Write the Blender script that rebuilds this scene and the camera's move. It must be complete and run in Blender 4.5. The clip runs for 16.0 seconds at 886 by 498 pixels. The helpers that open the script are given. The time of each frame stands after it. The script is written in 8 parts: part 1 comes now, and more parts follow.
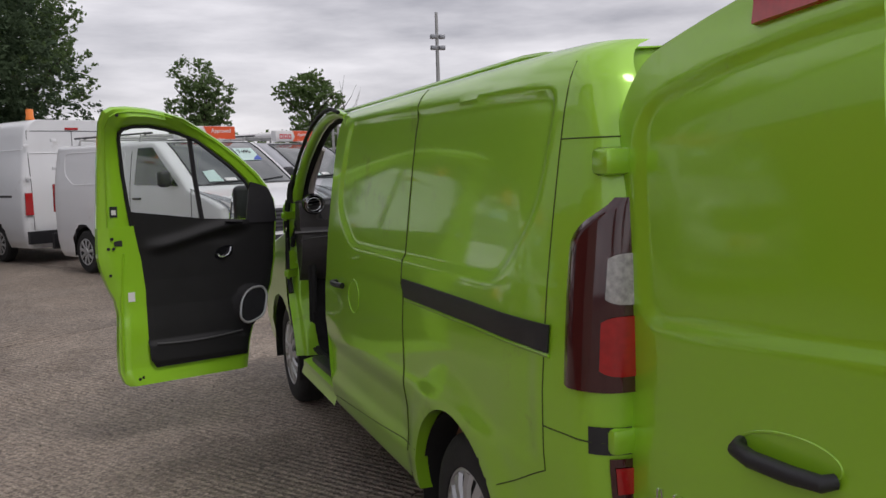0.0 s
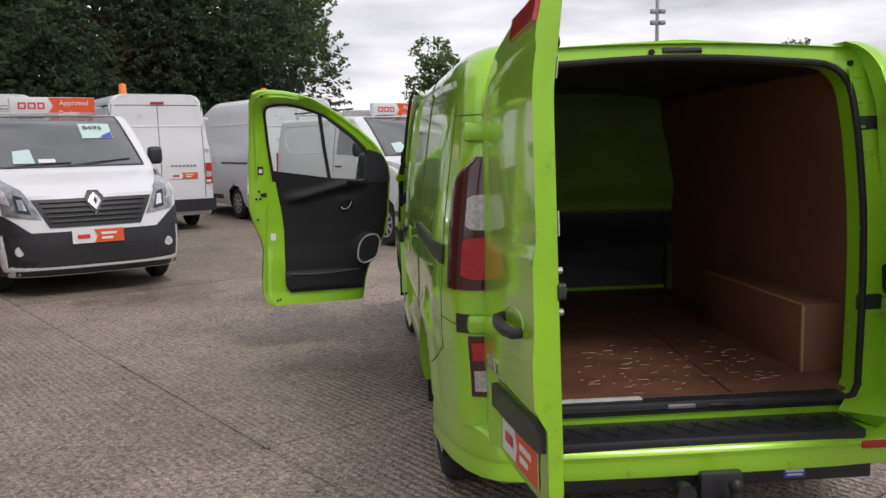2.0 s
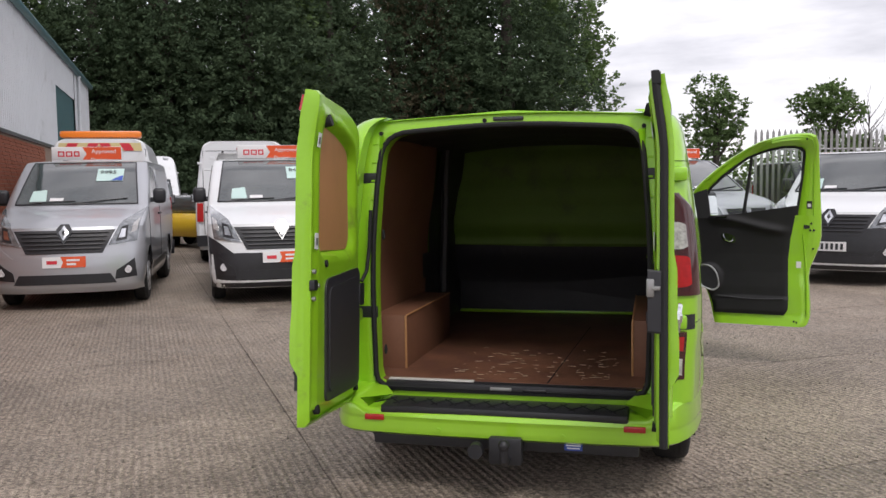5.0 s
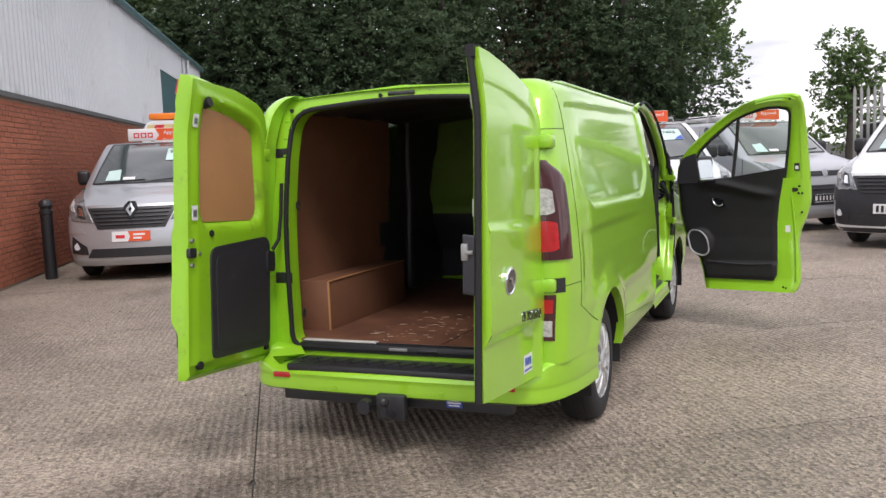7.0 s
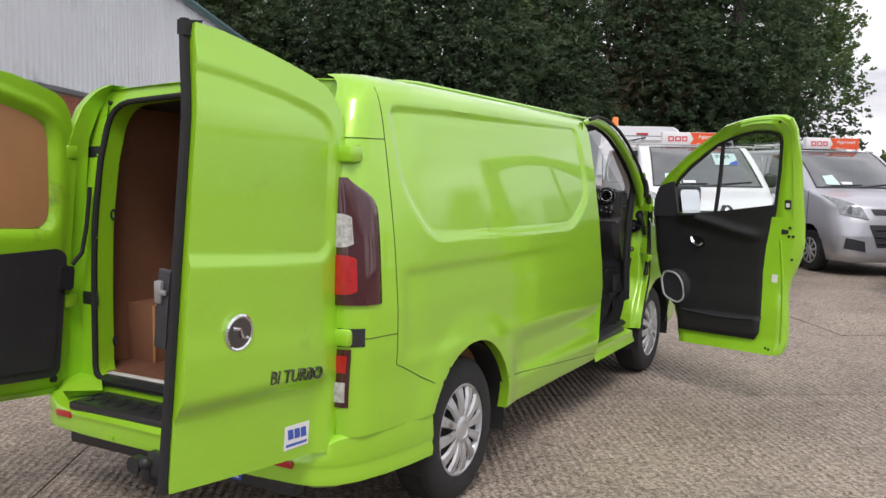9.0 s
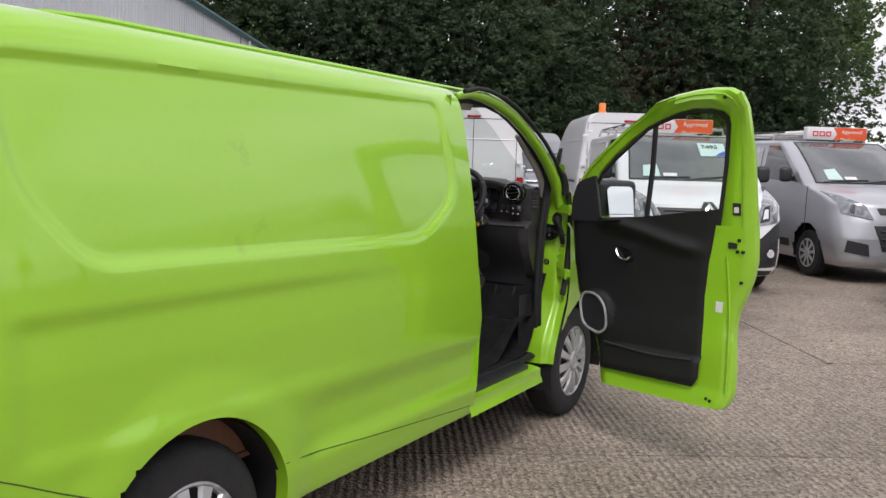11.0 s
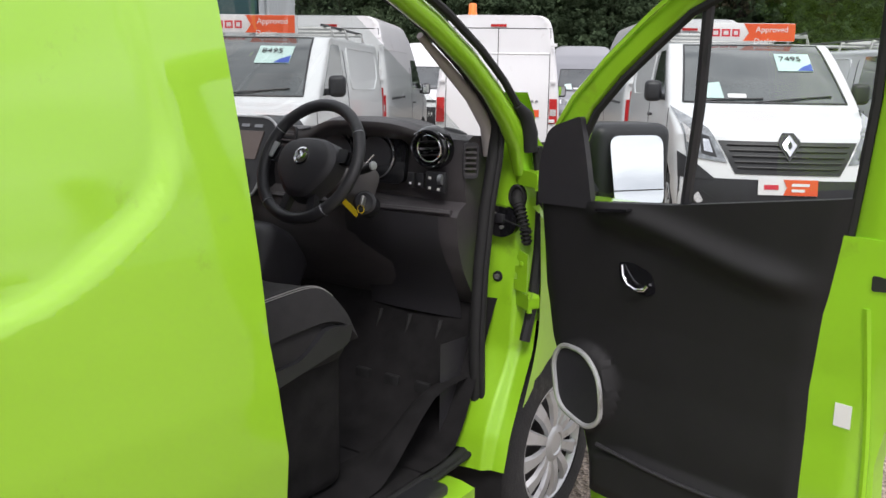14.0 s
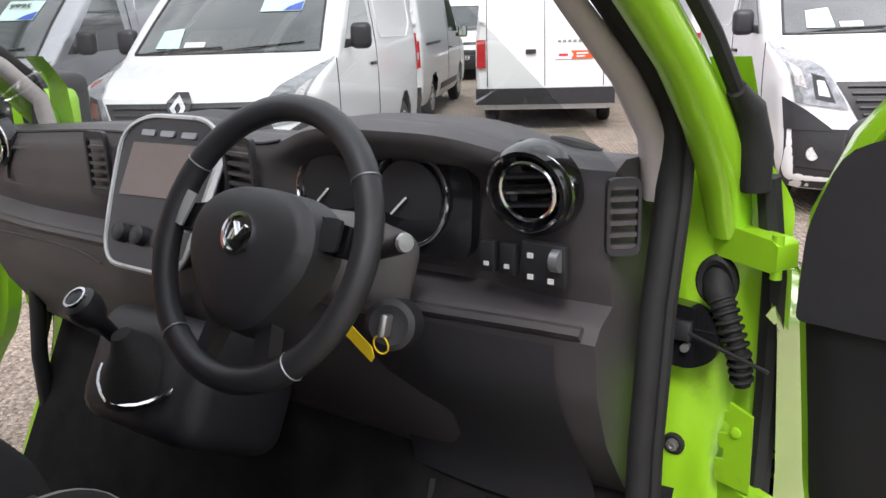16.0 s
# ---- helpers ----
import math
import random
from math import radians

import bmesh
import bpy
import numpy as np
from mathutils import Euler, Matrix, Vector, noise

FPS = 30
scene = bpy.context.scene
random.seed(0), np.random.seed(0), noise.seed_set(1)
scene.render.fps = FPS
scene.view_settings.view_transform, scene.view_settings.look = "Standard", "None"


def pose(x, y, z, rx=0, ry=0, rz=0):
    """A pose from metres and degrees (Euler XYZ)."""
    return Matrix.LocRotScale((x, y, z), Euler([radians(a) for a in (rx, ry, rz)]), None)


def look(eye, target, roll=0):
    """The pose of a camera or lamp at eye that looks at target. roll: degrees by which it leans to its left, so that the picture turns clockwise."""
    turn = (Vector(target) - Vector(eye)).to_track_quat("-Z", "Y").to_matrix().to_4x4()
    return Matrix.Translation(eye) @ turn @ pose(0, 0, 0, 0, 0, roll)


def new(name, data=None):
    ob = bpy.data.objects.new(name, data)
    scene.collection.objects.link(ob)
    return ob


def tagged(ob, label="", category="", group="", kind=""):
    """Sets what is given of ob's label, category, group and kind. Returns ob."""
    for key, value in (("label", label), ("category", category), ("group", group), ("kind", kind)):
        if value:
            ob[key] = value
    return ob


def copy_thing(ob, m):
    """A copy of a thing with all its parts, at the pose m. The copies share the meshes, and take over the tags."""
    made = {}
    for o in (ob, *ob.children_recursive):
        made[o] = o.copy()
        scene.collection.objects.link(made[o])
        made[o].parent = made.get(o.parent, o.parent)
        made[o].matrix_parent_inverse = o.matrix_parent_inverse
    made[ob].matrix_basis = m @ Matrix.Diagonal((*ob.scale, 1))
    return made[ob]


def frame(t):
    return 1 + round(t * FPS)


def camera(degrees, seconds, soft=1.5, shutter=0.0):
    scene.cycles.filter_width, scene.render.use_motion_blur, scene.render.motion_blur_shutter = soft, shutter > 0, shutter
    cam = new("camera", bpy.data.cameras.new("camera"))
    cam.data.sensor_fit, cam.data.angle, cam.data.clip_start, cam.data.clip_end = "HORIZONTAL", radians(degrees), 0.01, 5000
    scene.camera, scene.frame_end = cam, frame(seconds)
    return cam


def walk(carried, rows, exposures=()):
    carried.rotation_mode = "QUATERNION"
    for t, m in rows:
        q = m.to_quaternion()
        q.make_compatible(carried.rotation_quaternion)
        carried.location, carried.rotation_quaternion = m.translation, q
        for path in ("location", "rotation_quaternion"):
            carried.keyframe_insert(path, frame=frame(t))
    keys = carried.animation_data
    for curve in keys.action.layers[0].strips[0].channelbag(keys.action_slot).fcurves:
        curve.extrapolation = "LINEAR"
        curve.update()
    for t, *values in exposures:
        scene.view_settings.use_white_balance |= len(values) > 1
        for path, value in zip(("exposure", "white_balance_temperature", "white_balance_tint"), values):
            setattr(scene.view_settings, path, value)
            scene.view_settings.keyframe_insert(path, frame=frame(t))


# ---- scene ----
cam = camera(54.3, 16.0)
PATH = [
    (0, (-1.973, -1.648, 1.598), (-1.26, 0.209, 1.391), -1.8),
    (0.5, (-1.806, -1.974, 1.586), (-1.225, -0.071, 1.382), -1.0),
    (1, (-1.639, -2.319, 1.577), (-1.191, -0.382, 1.365), -1.1),
    (1.5, (-1.487, -2.632, 1.558), (-1.14, -0.675, 1.332), -1.0),
    (2, (-1.227, -2.899, 1.549), (-1.045, -0.922, 1.301), -1.2),
    (2.5, (-0.958, -3.176, 1.546), (-0.903, -1.191, 1.315), -1.5),
    (3, (-0.718, -3.439, 1.552), (-0.736, -1.449, 1.361), -1.0),
    (3.2, (-0.594, -3.513, 1.555), (-0.654, -1.521, 1.381), -0.7),
    (5.3, (0.925, -4.067, 1.545), (0.408, -2.141, 1.394), -0.9),
    (5.5, (1.061, -4.117, 1.544), (0.525, -2.197, 1.378), -1.0),
    (6, (1.37, -4.145, 1.546), (0.806, -2.236, 1.356), -1.9),
    (6.5, (1.706, -4.041, 1.522), (1.039, -2.167, 1.314), -2.4),
    (7, (1.93, -3.845, 1.521), (1.172, -2.006, 1.312), -2.4),
    (7.5, (2.124, -3.547, 1.535), (1.31, -1.734, 1.308), -1.7),
    (8, (2.4, -3.23, 1.527), (1.51, -1.455, 1.286), -0.8),
    (8.5, (2.574, -2.868, 1.507), (1.645, -1.108, 1.303), 0.1),
    (9, (2.717, -2.479, 1.523), (1.744, -0.741, 1.342), 0.9),
    (9.5, (2.873, -2.071, 1.521), (1.849, -0.361, 1.361), 1.6),
    (10, (2.847, -1.617, 1.517), (1.843, 0.103, 1.332), 2.3),
    (10.2, (2.858, -1.458, 1.522), (1.855, 0.261, 1.331), 2.2),
    (12.3, (2.592, 0.212, 1.548), (1.582, 1.92, 1.296), 0.3),
    (12.5, (2.549, 0.364, 1.549), (1.534, 2.066, 1.282), 0.3),
    (13, (2.402, 0.758, 1.559), (1.382, 2.446, 1.229), 0.4),
    (13.5, (2.3, 1.163, 1.54), (1.232, 2.809, 1.154), 0.2),
    (14, (2.137, 1.531, 1.573), (1.039, 3.156, 1.179), 0.9),
    (14.5, (1.895, 1.849, 1.599), (0.786, 3.463, 1.189), 0.5),
    (15, (1.689, 2.167, 1.579), (0.539, 3.74, 1.129), -1.0),
    (15.5, (1.455, 2.436, 1.572), (0.293, 3.988, 1.079), -1.9),
    (16, (1.243, 2.663, 1.591), (0.087, 4.209, 1.069), -1.9),
]
EXPOSURES = [(0.0, 0.15), (2.0, 0.50), (3.0, 0.78), (5.5, 0.65), (7.5, 1.05), (9.0, 0.84), (10.0, 0.70), (12.5, 0.90), (13.5, 1.10), (15.0, 1.25), (16.0, 1.70)]
walk(cam, [(t, look(eye, target, roll)) for t, eye, target, roll in PATH], EXPOSURES)
SUN_TURN, SKY = 146.0, 0.85

# ---- sky, sun and exposure ----
world = bpy.data.worlds.new("overcast")
scene.world = world
world.use_nodes = True


def overcast_world():
    nt = world.node_tree
    nt.nodes.clear()
    N = nt.nodes.new
    out, bg = N("ShaderNodeOutputWorld"), N("ShaderNodeBackground")
    sky = N("ShaderNodeTexSky")
    sky.sky_type, sky.sun_disc = "NISHITA", False
    sky.sun_elevation, sky.sun_rotation = radians(48), radians(SUN_TURN)
    co, stretch = N("ShaderNodeTexCoord"), N("ShaderNodeMapping")
    stretch.inputs["Scale"].default_value = (1.3, 1.3, 6.5)
    stretch.inputs["Rotation"].default_value = (0.05, 0.03, 0.4)
    clouds, ramp = N("ShaderNodeTexNoise"), N("ShaderNodeValToRGB")
    clouds.inputs["Scale"].default_value, clouds.inputs["Detail"].default_value = 2.1, 7
    clouds.inputs["Roughness"].default_value = 0.55
    e = ramp.color_ramp.elements
    e[0].position, e[0].color = 0.36, (0.49, 0.475, 0.525, 1)
    e[1].position, e[1].color = 0.62, (0.985, 0.95, 1.0, 1)
    dim, mix = N("ShaderNodeMix"), N("ShaderNodeMix")
    dim.data_type = mix.data_type = "RGBA"
    dim.blend_type = "MULTIPLY"
    dim.inputs[0].default_value = 1.0
    dim.inputs[7].default_value = (0.09, 0.09, 0.09, 1)
    mix.inputs[0].default_value = 0.88
    nt.links.new(co.outputs["Generated"], stretch.inputs["Vector"])
    nt.links.new(stretch.outputs[0], clouds.inputs["Vector"])
    nt.links.new(clouds.outputs["Fac"], ramp.inputs[0])
    nt.links.new(sky.outputs[0], dim.inputs[6])
    nt.links.new(dim.outputs[2], mix.inputs[6])
    nt.links.new(ramp.outputs[0], mix.inputs[7])
    nt.links.new(mix.outputs[2], bg.inputs[0])
    bg.inputs[1].default_value = SKY
    nt.links.new(bg.outputs[0], out.inputs[0])


overcast_world()
sun = new("sun", bpy.data.lights.new("sun", "SUN"))
sun.data.energy, sun.data.angle, sun.data.color = 1.0, radians(18), (1.0, 0.95, 0.93)
sun.matrix_world = look((6, -9, 14), (0, 0, 0))


# ---- materials ----
def mat(name, colour, rough=0.5, metal=0.0, var=0.12, scale=6.0, fine=60.0, bump=0.0, bump_scale=80.0, coat=0.0, spec=0.5,
        tint=None, rand=0.0, emit=None, dirt=None, coat_ior=1.5):
    """A principled material with variation at two scales, bump, and optional random tone per object and dirt patches."""
    m = bpy.data.materials.new(name)
    m.use_nodes = True
    nt = m.node_tree
    b = nt.nodes["Principled BSDF"]
    N, L = nt.nodes.new, nt.links.new
    b.inputs["Metallic"].default_value, b.inputs["Coat Weight"].default_value = metal, coat
    b.inputs["Coat Roughness"].default_value, b.inputs["Coat IOR"].default_value = 0.06, coat_ior
    b.inputs["Specular IOR Level"].default_value = spec
    b.inputs["Roughness"].default_value = rough
    co = N("ShaderNodeTexCoord")
    big, small = N("ShaderNodeTexNoise"), N("ShaderNodeTexNoise")
    big.inputs["Scale"].default_value, small.inputs["Scale"].default_value = scale, fine
    big.inputs["Detail"].default_value = small.inputs["Detail"].default_value = 4
    L(co.outputs["Object"], big.inputs["Vector"]), L(co.outputs["Object"], small.inputs["Vector"])
    mix = N("ShaderNodeMix")
    mix.data_type = "RGBA"
    other = tint or tuple(c * (1 - 2.2 * var) for c in colour)
    mix.inputs[6].default_value, mix.inputs[7].default_value = (*colour, 1), (*other, 1)
    add = N("ShaderNodeMath")
    add.operation = "MULTIPLY_ADD"
    L(small.outputs["Fac"], add.inputs[0])
    add.inputs[1].default_value = 0.6
    add2 = N("ShaderNodeMath")
    add2.operation = "MULTIPLY_ADD"
    L(big.outputs["Fac"], add2.inputs[0])
    add2.inputs[1].default_value, add2.inputs[2].default_value = 1.6, -0.6
    L(add2.outputs[0], add.inputs[2])
    clamp = N("ShaderNodeClamp")
    L(add.outputs[0], clamp.inputs[0])
    L(clamp.outputs[0], mix.inputs[0])
    last = mix.outputs[2]
    if rand:
        info, hsv, rr = N("ShaderNodeObjectInfo"), N("ShaderNodeHueSaturation"), N("ShaderNodeMapRange")
        L(info.outputs["Random"], rr.inputs[0])
        rr.inputs[3].default_value, rr.inputs[4].default_value = 1 - rand, 1 + rand
        L(rr.outputs[0], hsv.inputs["Value"]), L(last, hsv.inputs["Color"])
        last = hsv.outputs[0]
    if dirt:
        dcol, amount, dscale = dirt
        dn, dr, dm = N("ShaderNodeTexNoise"), N("ShaderNodeValToRGB"), N("ShaderNodeMix")
        dn.inputs["Scale"].default_value, dn.inputs["Detail"].default_value = dscale, 8
        dn.inputs["Roughness"].default_value = 0.68
        dr.color_ramp.elements[0].position, dr.color_ramp.elements[1].position = 0.62 - amount * 0.3, 0.75 - amount * 0.2
        dm.data_type = "RGBA"
        dm.inputs[7].default_value = (*dcol, 1)
        L(co.outputs["Object"], dn.inputs["Vector"]), L(dn.outputs["Fac"], dr.inputs[0]), L(dr.outputs[0], dm.inputs[0]), L(last, dm.inputs[6])
        last = dm.outputs[2]
    L(last, b.inputs["Base Color"])
    if bump:
        bn, bp = N("ShaderNodeTexNoise"), N("ShaderNodeBump")
        bn.inputs["Scale"].default_value, bn.inputs["Detail"].default_value = bump_scale, 5
        bp.inputs["Strength"].default_value, bp.inputs["Distance"].default_value = bump, 0.01
        L(co.outputs["Object"], bn.inputs["Vector"]), L(bn.outputs["Fac"], bp.inputs["Height"]), L(bp.outputs[0], b.inputs["Normal"])
    if emit:
        b.inputs["Emission Color"].default_value, b.inputs["Emission Strength"].default_value = (*emit[:3], 1), emit[3]
    return m


def glass(name, colour=(0.9, 0.95, 0.93), rough=0.0, mixin=0.97):
    """Thin pane: mostly clear, with a mirror share that grows at grazing angles."""
    m = bpy.data.materials.new(name)
    m.use_nodes = True
    nt = m.node_tree
    nt.nodes.clear()
    N, L = nt.nodes.new, nt.links.new
    out, mix, tr, gl, fr = (N("ShaderNodeOutputMaterial"), N("ShaderNodeMixShader"), N("ShaderNodeBsdfTransparent"),
                            N("ShaderNodeBsdfGlossy"), N("ShaderNodeLayerWeight"))
    steep, share = N("ShaderNodeMath"), N("ShaderNodeMapRange")
    steep.operation = "POWER"
    steep.inputs[1].default_value = 4.0
    share.inputs[3].default_value, share.inputs[4].default_value = 0.06, 0.85
    tr.inputs[0].default_value = (*[c * mixin for c in colour], 1)
    gl.inputs["Roughness"].default_value = rough
    fr.inputs[0].default_value = 0.5
    L(fr.outputs["Facing"], steep.inputs[0]), L(steep.outputs[0], share.inputs[0]), L(share.outputs[0], mix.inputs[0]), L(tr.outputs[0], mix.inputs[1]), L(gl.outputs[0], mix.inputs[2]), L(mix.outputs[0], out.inputs[0])
    return m


LIME = mat("lime_paint", (0.335, 0.66, 0.026), rough=0.34, metal=0.2, var=0.02, scale=1.5, fine=900, coat=1.0, coat_ior=1.6, dirt=((0.25, 0.42, 0.03), 0.02, 3.0))
# darker matte lime for the bulkhead: the load space's shade is in the colour
LIME_SHADED = mat("shaded_lime_paint", (0.15, 0.26, 0.03), rough=0.6, var=0.12, scale=3, dirt=((0.09, 0.13, 0.03), 0.2, 2.5))
LIME_IN = mat("lime_inner_paint", (0.305, 0.61, 0.02), rough=0.35, metal=0.1, var=0.06, scale=4, coat=0.5, dirt=((0.2, 0.33, 0.03), 0.12, 5.0))
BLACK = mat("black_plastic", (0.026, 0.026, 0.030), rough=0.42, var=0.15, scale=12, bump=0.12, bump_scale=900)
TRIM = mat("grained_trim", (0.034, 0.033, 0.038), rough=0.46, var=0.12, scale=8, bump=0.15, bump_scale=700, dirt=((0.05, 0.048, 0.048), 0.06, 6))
COLUMN = mat("grained_grey_shroud", (0.145, 0.135, 0.135), rough=0.5, var=0.10, scale=10, bump=0.12, bump_scale=900)
GAP = mat("lime_panel_gap", (0.070, 0.115, 0.012), rough=0.7, var=0.1)
DASHTRIM = mat("soft_dash_skin", (0.070, 0.064, 0.068), rough=0.42, var=0.12, scale=8, bump=0.18, bump_scale=800)
DOORTRIM = mat("black_door_lining", (0.014, 0.0135, 0.015), rough=0.62, spec=0.35, var=0.15, scale=8, bump=0.15, bump_scale=700)
RUBBER = mat("rubber", (0.012, 0.012, 0.013), rough=0.75, var=0.2, scale=20, bump=0.1, bump_scale=200)
GLOSS = mat("gloss_black", (0.01, 0.01, 0.012), rough=0.12, var=0.05, coat=0.8)
DARKCHROME = mat("dark_chrome", (0.20, 0.20, 0.21), rough=0.18, metal=1.0, var=0.1)
CHROME = mat("chrome", (0.82, 0.83, 0.85), rough=0.12, metal=1.0, var=0.03)
SILVER = mat("silver_plastic", (0.55, 0.56, 0.57), rough=0.35, metal=0.55, var=0.06, scale=9, dirt=((0.2, 0.17, 0.14), 0.12, 9))
STEEL = mat("grey_steel", (0.45, 0.45, 0.44), rough=0.45, metal=0.8, var=0.15, scale=14)
TYRE = mat("tyre", (0.022, 0.022, 0.023), rough=0.8, var=0.25, scale=15, bump=0.25, bump_scale=120, dirt=((0.06, 0.055, 0.05), 0.1, 5))
WHITE = mat("white_paint", (0.78, 0.79, 0.80), rough=0.3, var=0.03, scale=1.2, coat=0.5, dirt=((0.55, 0.54, 0.52), 0.06, 2.0))
SILVERPAINT = mat("silver_paint", (0.52, 0.53, 0.56), rough=0.32, metal=0.6, var=0.04, scale=1.0, coat=0.6)
GREYPAINT = mat("grey_paint", (0.30, 0.31, 0.33), rough=0.32, metal=0.6, var=0.04, scale=1.0, coat=0.6)
DARKPAINT = mat("dark_paint", (0.03, 0.032, 0.038), rough=0.3, metal=0.2, var=0.05, scale=1.0, coat=0.6)
YELLOWPAINT = mat("yellow_paint", (0.72, 0.47, 0.03), rough=0.35, var=0.04, coat=0.5)
PLY = mat("ply_lining", (0.225, 0.10, 0.056), rough=0.6, var=0.14, scale=3, fine=40, bump=0.05, dirt=((0.19, 0.08, 0.045), 0.2, 2.5))
PLY_PALE = mat("pale_board", (0.47, 0.235, 0.10), rough=0.55, var=0.08, scale=3, fine=50, dirt=((0.38, 0.19, 0.085), 0.2, 3))
PLY_FLOOR = mat("worn_ply_floor", (0.215, 0.095, 0.056), rough=0.5, var=0.3, scale=4, fine=30, bump=0.15, bump_scale=40, dirt=((0.12, 0.05, 0.035), 0.35, 4))
RAWWOOD = mat("raw_splinters", (0.62, 0.50, 0.36), rough=0.8, var=0.2, scale=20)
PALEEDGE = mat("pale_strip", (0.72, 0.70, 0.66), rough=0.5, var=0.12, scale=15)
RED_LENS = mat("red_lens", (0.52, 0.012, 0.014), rough=0.12, var=0.15, scale=40, coat=0.8)
DARKRED = mat("smoked_red_lens", (0.060, 0.008, 0.010), rough=0.10, var=0.1, scale=30, coat=0.9)
CLEAR_LENS = mat("clear_lens", (0.62, 0.60, 0.60), rough=0.15, var=0.25, scale=60, coat=0.8)
LAMPGLASS = mat("headlamp_lens", (0.42, 0.44, 0.46), rough=0.08, metal=0.5, var=0.35, scale=18, coat=1.0)
ORANGE = mat("orange_sign", (0.75, 0.10, 0.025), rough=0.4, var=0.04)
AMBER = mat("amber_beacon", (0.85, 0.22, 0.02), rough=0.3, var=0.06, coat=0.4)
SIGNWHITE = mat("sign_white", (0.78, 0.77, 0.77), rough=0.4, var=0.03)
SIGNRED = mat("sign_red", (0.62, 0.03, 0.05), rough=0.4, var=0.03)
BLUE = mat("blue_print", (0.05, 0.10, 0.45), rough=0.4, var=0.05)
PALEGREEN = mat("pale_price_card", (0.55, 0.72, 0.68), rough=0.5, var=0.03)
YELLOW = mat("yellow_tag", (0.80, 0.58, 0.02), rough=0.5, var=0.04)
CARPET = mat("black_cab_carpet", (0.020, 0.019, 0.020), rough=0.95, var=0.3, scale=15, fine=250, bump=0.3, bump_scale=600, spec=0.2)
CLOTH = mat("dark_cloth", (0.018, 0.017, 0.018), rough=0.9, var=0.2, scale=30, fine=300, bump=0.3, bump_scale=500)
STITCH = mat("pale_stitching", (0.35, 0.34, 0.33), rough=0.8)
HEADLINER = mat("beige_pillar_trim", (0.47, 0.43, 0.42), rough=0.75, var=0.06, bump=0.06, bump_scale=500)
SCREEN = mat("screen_glass", (0.15, 0.115, 0.105), rough=0.35, var=0.08)
SATIN = mat("satin_black", (0.016, 0.016, 0.018), rough=0.38, var=0.1)
MIRROR = mat("mirror_glass", (0.92, 0.93, 0.94), rough=0.01, metal=1.0, var=0.005)
GLASS = glass("clear_glass")
WINDSCREEN = glass("windscreen_glass", (0.88, 0.93, 0.91), mixin=0.92)
DARKGLASS = mat("van_glass", (0.085, 0.10, 0.10), rough=0.08, var=0.3, scale=1.5, coat=1.0, coat_ior=1.8)


# ---- mesh helpers ----
def finish(bm, smooth=40):
    bmesh.ops.recalc_face_normals(bm, faces=bm.faces)
    if smooth:
        for f in bm.faces:
            f.smooth = True
        for e in bm.edges:
            if len(e.link_faces) == 2 and e.calc_face_angle(0) > radians(smooth):
                e.smooth = False


def mesh_of(bm, name, material, smooth=40):
    finish(bm, smooth)
    me = bpy.data.meshes.new(name)
    bm.to_mesh(me)
    bm.free()
    me.materials.append(material)
    return me


def part(name, bm, material, parent, label="", smooth=40):
    """One mesh object under a thing or under a part."""
    ob = new(name, mesh_of(bm, name, material, smooth))
    ob.parent = parent
    if label:
        ob["label"] = label
    return ob


def thing(name, m=None, label="", category="", group="", kind=""):
    ob = new(name)
    ob.empty_display_size = 0.2
    ob.matrix_world = m or Matrix()
    return tagged(ob, label, category, group, kind)


def solo(name, bm, material, m=None, label="", category="", group="", kind="", smooth=40):
    ob = new(name, mesh_of(bm, name, material, smooth))
    ob.matrix_world = m or Matrix()
    return tagged(ob, label, category, group, kind)


def box(bm, c, size, bevel=0.0, m=None, seg=2):
    r = bmesh.ops.create_cube(bm, size=1, matrix=(m or Matrix()) @ Matrix.Translation(c) @ Matrix.Diagonal((*size, 1)))
    if bevel:
        es = list({e for v in r["verts"] for e in v.link_edges})
        bmesh.ops.bevel(bm, geom=es, offset=bevel, segments=seg, affect="EDGES", profile=0.5)
    return bm


def B():
    return bmesh.new()


def cbox(c, size, bevel=0.0, m=None, seg=2):
    return box(B(), c, size, bevel, m, seg)


def lathe(bm, profile, n=32, m=None):
    """Turns (radius, height) pairs about the local z axis."""
    m = m or Matrix()
    rings = []
    for r, h in profile:
        rings.append([bm.verts.new(m @ Vector((r * math.cos(2 * math.pi * i / n), r * math.sin(2 * math.pi * i / n), h))) for i in range(n)])
    for a, b in zip(rings, rings[1:]):
        for i in range(n):
            bm.faces.new((a[i], a[(i + 1) % n], b[(i + 1) % n], b[i]))
    for ring in (rings[0], rings[-1]):
        bm.faces.new(ring)
    return bm


def cyl(bm, p, q, r, n=16, r2=None):
    p, q = Vector(p), Vector(q)
    turn = (q - p).to_track_quat("Z", "Y").to_matrix().to_4x4()
    return lathe(bm, [(r, 0), (r if r2 is None else r2, (q - p).length)], n, Matrix.Translation(p) @ turn)


